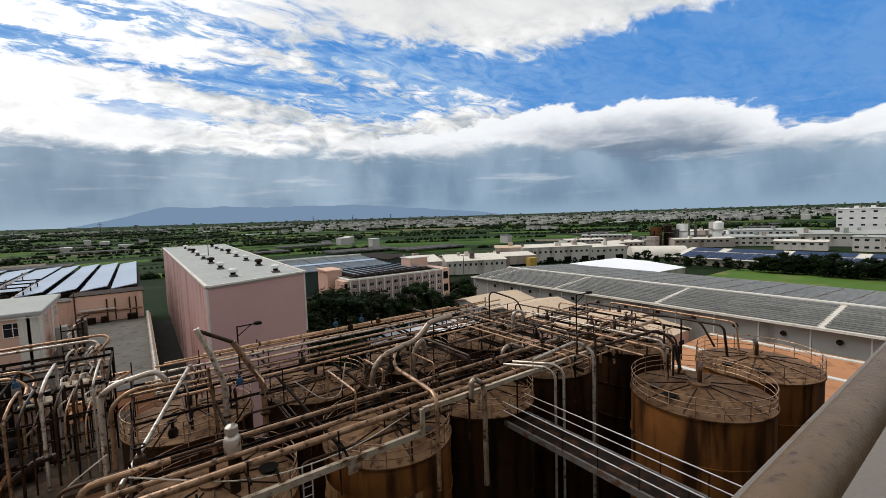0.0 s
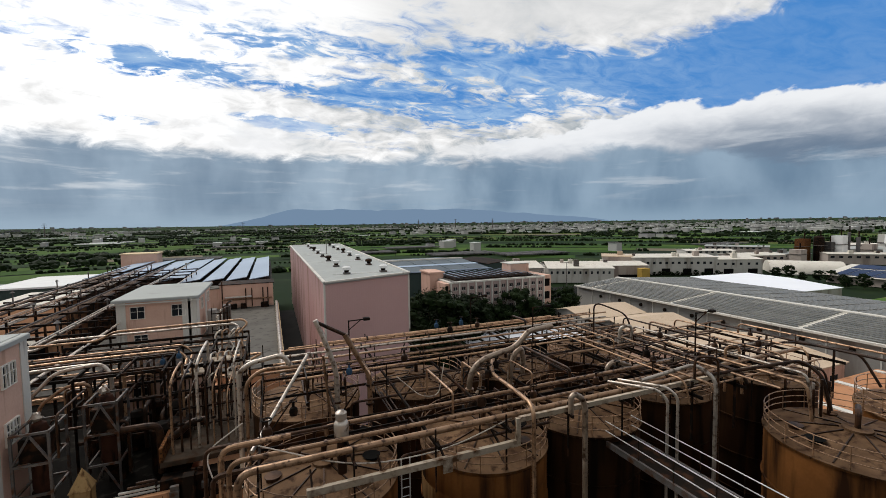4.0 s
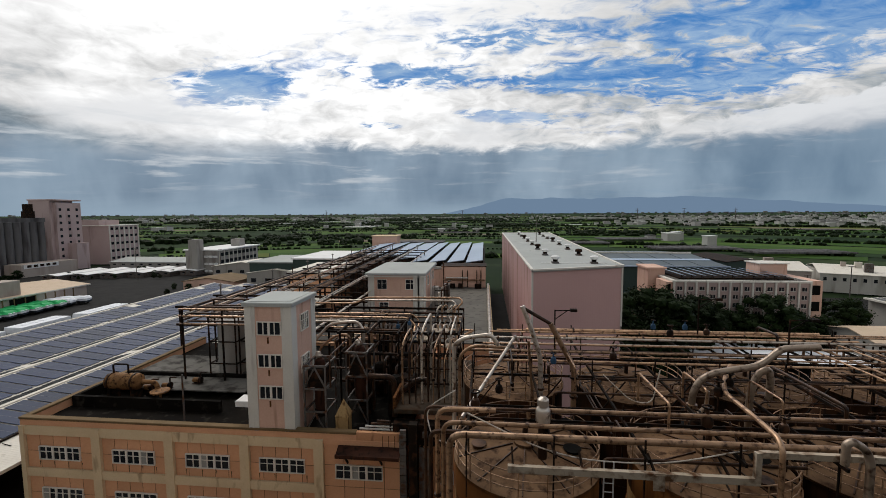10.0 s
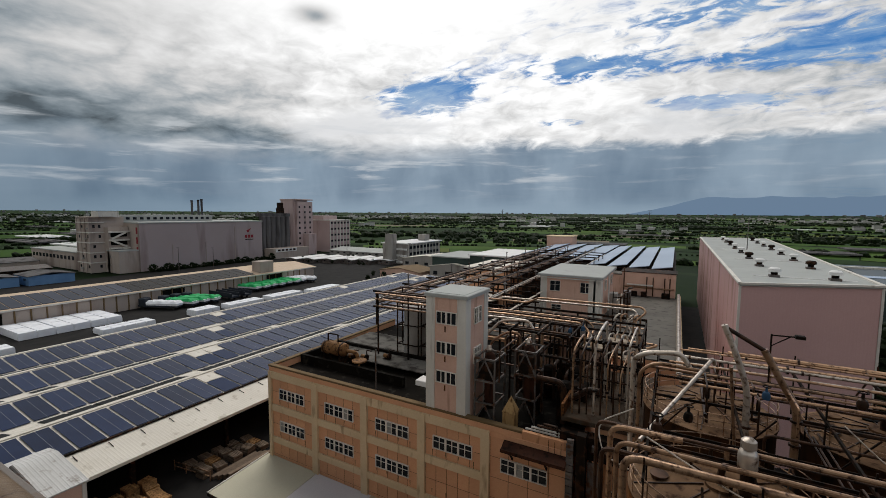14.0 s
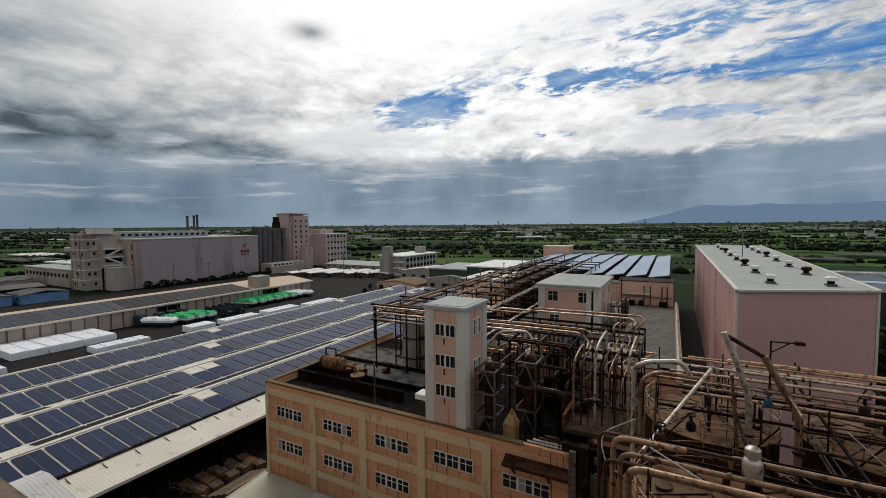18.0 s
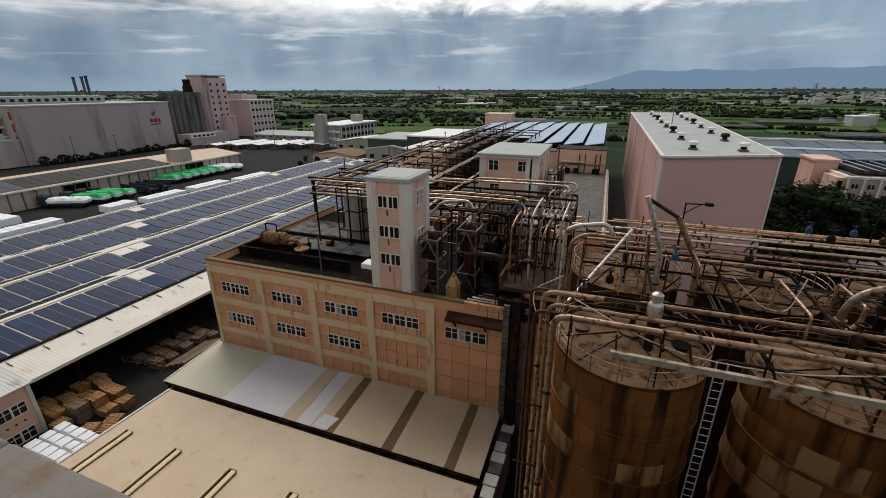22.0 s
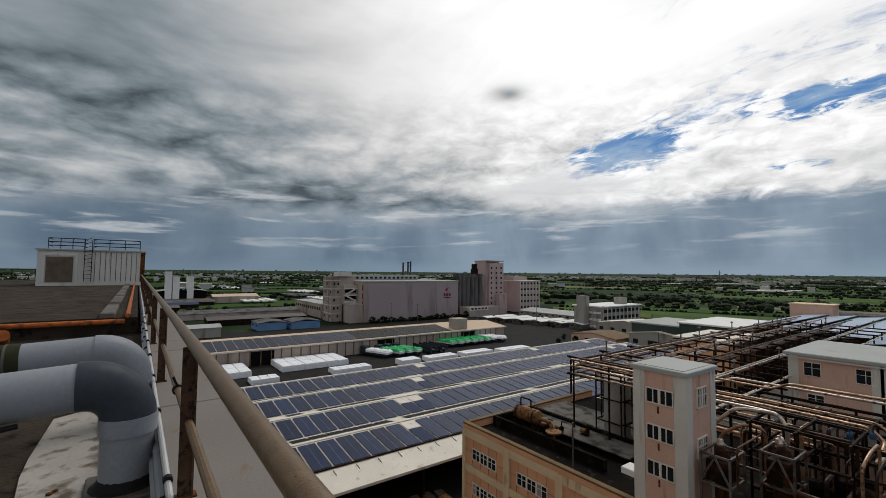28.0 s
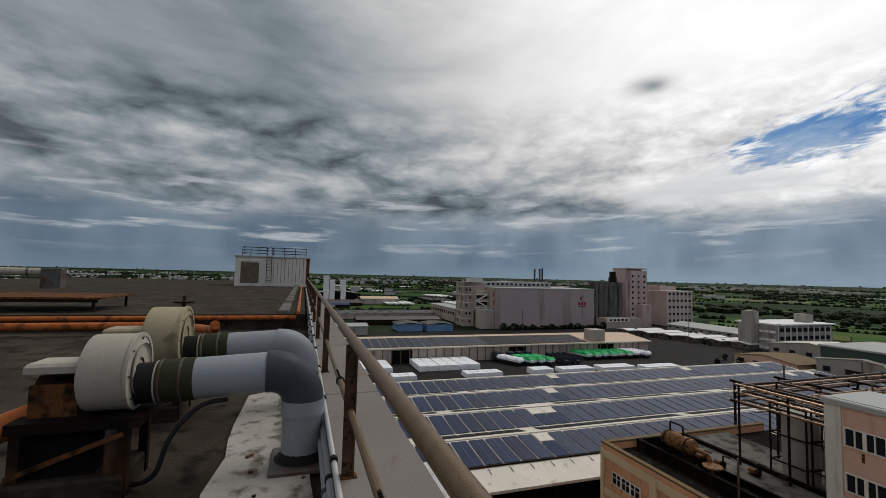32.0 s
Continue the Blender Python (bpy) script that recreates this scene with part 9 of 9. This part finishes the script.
for k, (x, y, h, r_, mt) in enumerate(((322, 166, 15, 3.0, M_RUSTP), (328, 160, 16, 2.8, M_STEELD), (333, 157, 13, 2.0, M_SILO), (338, 154, 17, 3.0, M_WHITE), (342, 151, 19, 0.8, M_SILO), (346, 148, 16, 0.8, M_SILO), (306, 160, 9, 3.2, M_WAREC), (366, 140, 17, 3.4, M_WHITE), (384, 150, 17, 3.0, M_WORKS), (362, 150, 11, 3.5, M_WAREC))):
    p_ = thing("process_tower", (x, y, 0), "distant process tower of a works", "tower", "process towers")
    part("body", Shape().lathe(x, y, [(r_, 0), (r_, h), (r_ * 0.5, h + r_ * 0.3), (0, h + r_ * 0.35)], 12) if k % 3 == 1 else Shape().box(x - r_, y - r_, 0, x + r_, y + r_, h), mt, p_)
    part("flue", Shape().tube([(x + r_ * 0.6, y, h * 0.7), (x + r_ * 0.6, y, h + 4)], 0.4, 8), M_STEELD, p_)
    part("platform", Shape().box(x - r_ - 0.5, y - r_ - 0.5, h * 0.66, x + r_ + 0.5, y + r_ + 0.5, h * 0.68), M_STEELG, p_)
# white van roofs in the lane behind the tanks
for k, (x, y) in enumerate(((38.5, 80), (44.2, 80.5), (49.8, 80.5), (55, 78.5), (60.2, 78), (64.6, 76))):
    sc_ = thing("carport", (x, y, 0), "white curved carport sheet behind the tanks", "carport", "carports")
    part("roof", Shape().slab([(x - 2.4, y - 4, 3.2), (x + 2.4, y - 4, 3.2), (x + 2.4, y + 4, 3.5), (x - 2.4, y + 4, 3.5)], 0.08), MATS["bright white roof sheet"], sc_)
    for a in (-2.2, 2.2):
        for b_ in (-3.8, 3.8):
            part("post", Shape().bar((x + a, y + b_, 0), (x + a, y + b_, 3.2), 0.1, 0.1), M_STEELG, sc_)


# ---- trees ----
def tree(x, y, h, r, seed, label="dark green leafy tree with a full crown"):
    rng = random.Random(seed)
    t = thing("tree", (x, y, 0), label, "tree", "trees")
    tk = Shape().tube([(x, y, 0), (x + 0.1, y, h * 0.3), (x - 0.1, y + 0.1, h * 0.55)], [0.28, 0.2, 0.1], 8)
    for k in range(5):
        a = rng.uniform(0, 6.28)
        tk.tube([(x, y, h * (0.28 + 0.05 * k)), (x + math.cos(a) * r * 0.6, y + math.sin(a) * r * 0.6, h * (0.55 + 0.06 * k))], [0.11, 0.04], 6)
    part("trunk", tk, M_BARK, t)
    cr = Shape()
    for k in range(80):
        a, u = rng.uniform(0, 6.28), rng.random() ** 0.5
        e = rng.uniform(-0.95, 1)
        rr = r * u * math.sqrt(max(0.05, 1 - e * e * 0.75)) * rng.uniform(0.75, 1.12)
        c, q = Vector((x + rr * math.cos(a), y + rr * math.sin(a), h * 0.62 + e * h * 0.35)), r * rng.uniform(0.17, 0.30)
        cr.blob(c, q * 0.8, rng, 0.75, 5, 3)
        for j in range(26):
            d = Vector((rng.gauss(0, 1), rng.gauss(0, 1), rng.gauss(0.3, 0.8))).normalized()
            p = c + d * q * rng.uniform(0.8, 1.35)
            f = Vector((rng.uniform(-1, 1), rng.uniform(-1, 1), rng.uniform(-0.8, 0.6))).normalized() * rng.uniform(0.22, 0.42)
            s = f.cross(d).normalized() * f.length * 0.42
            cr.add([tuple(p - f), tuple(p + s), tuple(p + f), tuple(p - s)], [(0, 1, 2, 3)])
    part("crown", cr, M_LEAF, t, "", False)
    return t


_trees = [tree(28.5, 74, 15.2, 5.6, 1), tree(34.5, 79, 12.8, 5.2, 2), tree(26.0, 68, 10.5, 4.4, 3)]
_tr = random.Random(9)
for k, (x, y, s) in enumerate(((42, 85.5, 0.8), (46, 85.8, 0.72), (50, 85.5, 0.78), (54, 85.6, 0.82), (58, 85.5, 0.74), (62, 85.5, 0.7), (40, 82, 0.75), (29, 81, 0.85), (44, 89, 0.8), (31.5, 85, 0.9), (27.5, 78, 0.8), (36, 89, 0.7), (74, 93, 0.7), (78, 96, 0.6), (73, 105, 0.5), (80, 108, 0.5), (25.5, 66, 0.5), (38, 86, 0.8), (65, 86, 0.55))):
    c = copy_thing(_trees[k % 3], pose(x, y, 0.02, 0, 0, _tr.uniform(0, 360)))
    c.scale = (s, s, s)
for k in range(74):
    y = -40 + 1.75 * k if k < 62 else 70 + 5.2 * (k - 62)
    x = 219 + _tr.uniform(-3, 3) + (10 if k >= 68 else 0)
    c = copy_thing(_trees[k % 3], pose(x, y, -1.0, 0, 0, _tr.uniform(0, 360)))
    s = _tr.uniform(0.50, 0.66) if k < 62 else _tr.uniform(0.36, 0.48)
    c.scale = (s, s, s)
for k in range(34):
    x, y = -213 + _tr.uniform(-1, 1), 106 + 2.0 * k
    c = copy_thing(_trees[k % 3], pose(x, y, -1.3, 0, 0, _tr.uniform(0, 360)))
    s = _tr.uniform(0.22, 0.34)
    c.scale = (s, s, s)
for k in range(22):
    x, y = -190 + _tr.uniform(0, 50), 168 + _tr.uniform(0, 30)
    c = copy_thing(_trees[k % 3], pose(x, y, 0.0, 0, 0, _tr.uniform(0, 360)))
    s = _tr.uniform(0.13, 0.24)
    c.scale = (s, s, s)

for k in range(26):
    c = copy_thing(_trees[k % 3], pose(-112 + _tr.uniform(-12, 22), 150 + _tr.uniform(-10, 26), -0.6, 0, 0, _tr.uniform(0, 360)))
    s = _tr.uniform(0.16, 0.30)
    c.scale = (s, s, s)
for k in range(26):
    c = copy_thing(_trees[k % 3], pose(178 + 1.35 * k + _tr.uniform(-1, 1), 164.0 - 0.76 * k + _tr.uniform(-1.5, 0.5), -0.6, 0, 0, _tr.uniform(0, 360)))
    s = _tr.uniform(0.12, 0.22)
    c.scale = (s, s, s)

# ---- open country ----
lone("ground", Shape().add([(-4900, -4900, -0.3), (4900, -4900, -0.3), (4900, 4900, -0.3), (-4900, 4900, -0.3)], [(0, 1, 2, 3)]), mat("far fields", (0.013, 0.026, 0.008), (0.007, 0.014, 0.005), 0.95, scale=0.006, fine=0.05, stain=(0.038, 0.055, 0.018), amount=0.25, bump=0), "flat farmland of green fields reaching the horizon", "ground", kind="structure")
lawn = lone("lawn", Shape().box(134, -120, -0.2, 224, 78, 0.04), mat("mown lawn", (0.085, 0.15, 0.03), (0.06, 0.115, 0.024), 0.9, scale=0.03, fine=0.8, stain=(0.16, 0.17, 0.06), amount=0.25, bump=0.1), "mown green lawn behind the grey factory", "lawn", kind="structure")
_fr = random.Random(31)
FIELD = [mat("paddy bright", (0.056, 0.098, 0.017), (0.038, 0.074, 0.013), 0.95, scale=0.02, fine=0.4, bump=0), mat("paddy yellow", (0.085, 0.102, 0.022), (0.064, 0.080, 0.018), 0.95, scale=0.02, fine=0.4, bump=0),
         mat("field mid", (0.036, 0.076, 0.012), (0.026, 0.056, 0.010), 0.95, scale=0.02, fine=0.4, bump=0), mat("field dark", (0.016, 0.034, 0.008), (0.011, 0.024, 0.007), 0.95, scale=0.02, fine=0.4, bump=0),
         mat("bare soil", (0.15, 0.13, 0.09), (0.12, 0.10, 0.07), 0.95, scale=0.02, fine=0.4, bump=0)]
fields = [Shape() for _ in FIELD]
woods, roofs_w, roofs_g, walls = Shape(), Shape(), Shape(), Shape()


def busy(x, y):
    return (-345 < x < 10 and -80 < y < 265 and not (x > -30 and y > 195)) or (0 <= x < 330 and -130 < y < 292) or (250 <= x < 640 and -150 < y < 240)


r = 150.0
while r < 4150:
    dr = 16 + r * (0.050 if r < 2500 else 0.11)
    da = max(3.0, 17 - r * 0.008)
    a = -85.0
    while a < 125:
        w = da * _fr.uniform(0.5, 1.6)
        am = radians(a + w / 2)
        x, y = -math.sin(am) * (r + dr / 2), math.cos(am) * (r + dr / 2)
        if not busy(x, y):
            u = _fr.random()
            if a > 55:
                u = 0.3 + 0.66 * u
            pick = 0 if u < 0.30 else 1 if u < 0.36 else 2 if u < 0.66 else 3 if u < 0.97 else 4
            a0, a1 = radians(a + 0.06), radians(a + w - 0.06)
            sk = dr * _fr.uniform(-0.25, 0.25)
            q = [(-math.sin(t) * rr, math.cos(t) * rr, 0.02 + 0.002 * pick) for t, rr in ((a0, r + 1), (a1, r + 1 + sk), (a1, r + dr - 1 + sk), (a0, r + dr - 1))]
            fields[pick].add(q, [(3, 2, 1, 0)])
            if _fr.random() < 0.5:
                n = int(2 + w * r * 0.0175 / (1.7 + r * 0.0016))
                n = min(n, 190)
                lump_ = _fr.uniform(0.5, 1.3)
                for k in range(n):
                    t = a0 + (a1 - a0) * k / max(n, 1)
                    t += (a1 - a0) * _fr.uniform(-0.5, 0.5) / n
                    s = lump_ * (0.55 + 0.9 * _fr.random() ** 2) * (1.7 + min(r, 3000) * 0.0012)
                    if noise.noise(Vector((k * 0.23, r, a))) > -0.28:
                        woods.blob((-math.sin(t) * (r + sk * k / n), math.cos(t) * (r + sk * k / n), s * 0.5), s, _fr, 0.75, 5, 3)
            if _fr.random() < 0.10 and r > 240:
                for k in range(_fr.randrange(20, 60)):
                    t, rr = _fr.uniform(a0, a1), r + dr * _fr.random()
                    s = _fr.uniform(0.7, 1.4) * (3.0 + min(r, 3000) * 0.0012)
                    woods.blob((-math.sin(t) * rr, math.cos(t) * rr, s * 0.5), s, _fr, 0.8, 5, 3)
            town = (0.05 if r > 800 else 0.02) + (0.6 if a < -20 and r > 1000 else 0) + (0.3 if r > 2000 else 0) + (0.12 if a > 60 and r > 450 else 0)
            if _fr.random() < town and r > 240:
                for k in range(_fr.randrange(1, 4 if r < 900 else 9)):
                    t, rr = _fr.uniform(a0, a1), r + dr * _fr.random()
                    hx, hy = -math.sin(t) * rr, math.cos(t) * rr
                    sw, sd, sh_ = _fr.uniform(3, 8) * (1 + r * 0.0002), _fr.uniform(4, 9), _fr.uniform(3.5, 8) * (1 + r * (0.00018 if a < -15 else 0.00012))
                    walls.box(hx - sw, hy - sd, 0, hx + sw, hy + sd, sh_)
                    (roofs_w if _fr.random() < 0.6 else roofs_g).box(hx - sw - 0.4, hy - sd - 0.4, sh_, hx + sw + 0.4, hy + sd + 0.4, sh_ + 0.5)
            if _fr.random() < (0.45 if a > 50 else 0.10) and r > 300:
                t, rr = (a0 + a1) / 2, r + dr * 0.5
                hx, hy = -math.sin(t) * rr, math.cos(t) * rr
                nets = roofs_g if _fr.random() < 0.5 else roofs_w
                for k in range(4):
                    nets.box(hx - 30, hy + 7 * k, 1.6, hx + 30, hy + 5 + 7 * k, 2.6)
        a += w
    r += dr
for f_, m_, nm in zip(fields, FIELD, ("bright green paddy fields", "yellow-green ripening fields", "mid-green fields", "dark green fields", "bare soil plots")):
    lone("fields", f_, m_, nm, "fields", kind="stuff", smooth=False)
lone("far_woods", woods, M_LEAF, "rows and clumps of distant dark trees", "trees", kind="stuff", smooth=False)
lone("far_house_walls", walls, mat("far house wall", (0.46, 0.44, 0.42), (0.30, 0.29, 0.28), 0.8, scale=0.01, bump=0), "scattered distant houses", "houses", kind="stuff", smooth=False)
lone("far_house_roofs", roofs_w, M_WHITE, "pale flat roofs of distant houses", "roofs", kind="stuff", smooth=False)
lone("far_grey_roofs", roofs_g, M_SILO, "grey roofs of distant houses and nets", "roofs", kind="stuff", smooth=False)

# the land rises a little towards the horizon, with the far towns on it
rise = Shape()
_rk = random.Random(58)
_ra = [radians(-95 + 230 * i / 160) for i in range(161)]
for rr, z in ((4050, -0.2), (4300, 14.0), (4560, 27.6), (4560, -3.0)):
    rise.v += [(-math.sin(a) * rr, math.cos(a) * rr, z) for a in _ra]
for j in range(3):
    rise.f += [(161 * j + i, 161 * j + i + 1, 161 * (j + 1) + i + 1, 161 * (j + 1) + i) for i in range(160)]
lone("far_rise", rise, MATS["field dark"], "dark far land rising towards the horizon", "ground", kind="structure")
town_w, town_g, belt = Shape(), Shape(), Shape()
for k in range(1500):
    u = _rk.random()
    rr = 4060 + 490 * u
    a = radians(_rk.uniform(-92, 125))
    if math.degrees(a) > -15 and _rk.random() < 0.45:
        continue
    z, x, y = 27.6 * u, -math.sin(a) * rr, math.cos(a) * rr
    if k % 3 == 0:
        belt.blob((x, y, z), _rk.uniform(6, 14), _rk, 0.35, 6, 3)
    else:
        w, h = _rk.uniform(3, 16), _rk.uniform(4, 13)
        (town_w if _rk.random() < 0.6 else town_g).box(x - w, y - 5, z - 3, x + w, y + 5, z + h)
lone("far_town", town_w, mat("weathered far walls", (0.34, 0.33, 0.31), (0.20, 0.195, 0.19), 0.8, scale=0.02, vary=0.3), "pale buildings of the towns on the horizon", "town", kind="stuff", smooth=False)
lone("far_town", town_g, mat("grey far walls", (0.13, 0.13, 0.13), (0.07, 0.07, 0.075), 0.8, scale=0.02), "grey buildings of the towns on the horizon", "town", kind="stuff", smooth=False)
lone("far_belt", belt, M_LEAF, "dark tree belts near the horizon", "trees", kind="stuff", smooth=False)

# mountains on the horizon; a flat blue glow carries the haze in its colour
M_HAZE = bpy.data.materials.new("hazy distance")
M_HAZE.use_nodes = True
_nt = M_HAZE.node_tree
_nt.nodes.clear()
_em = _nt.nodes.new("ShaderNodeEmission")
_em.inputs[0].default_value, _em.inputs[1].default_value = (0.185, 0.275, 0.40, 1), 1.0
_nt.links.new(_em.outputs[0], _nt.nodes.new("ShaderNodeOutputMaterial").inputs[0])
mt_ = Shape()
_n = 120
_vs = []
for i in range(_n + 1):
    az_ = 6 - 50 * i / _n
    u = (6 - az_) / 50
    rise_ = min(1.0, u / 0.16) ** 1.3 * min(1.0, (1 - u) / 0.42) ** 0.7
    hgt = 26 + rise_ * (162 + 27 * noise.noise(Vector((u * 13, 1.3, 0))) + 11 * noise.noise(Vector((u * 45, 4.3, 0))))
    x, y = -math.sin(radians(az_)) * 4650, math.cos(radians(az_)) * 4650
    _vs += [(x, y, -5), (x, y, max(hgt, 2)), (x * 1.02, y * 1.02, -5)]
mt_.add(_vs, [(3 * i, 3 * i + 3, 3 * i + 4, 3 * i + 1) for i in range(_n)] + [(3 * i + 1, 3 * i + 4, 3 * i + 5, 3 * i + 2) for i in range(_n)])
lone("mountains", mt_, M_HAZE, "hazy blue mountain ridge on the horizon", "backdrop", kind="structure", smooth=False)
for k, az_ in enumerate((-24, -19, 21, -29, 3)):
    x, y = -math.sin(radians(az_)) * 1900, math.cos(radians(az_)) * 1900
    py = thing("pylon", (x, y, 0), "distant lattice power pylon", "pylon", "pylons")
    part("mast", Shape().tube([(x, y, 0), (x, y, 46)], [3.0, 0.6], 4), M_STEELG, py)
    for z in (32, 38, 44):
        part("arm", Shape().bar((x - 7, y, z), (x + 7, y, z), 0.8, 0.8), M_STEELG, py)
for x, y, h in ((-152, 170, 14), (-118, 178, 13), (-196, 108, 12), (96, 120, 14), (84, 118, 12), (-205, 130, 10)):
    lp = thing("lamp_post", (x, y, 0), "tall grey lamp post in the works yard", "lamp post", "lamp posts")
    part("pole", Shape().tube([(x, y, 0), (x, y, h)], [0.16, 0.09], 8), M_STEELG, lp)
    part("head", Shape().cbox(x - 0.9, y - 0.2, h, x + 0.9, y + 0.2, h + 0.18, 0.05), M_STEELG, lp)
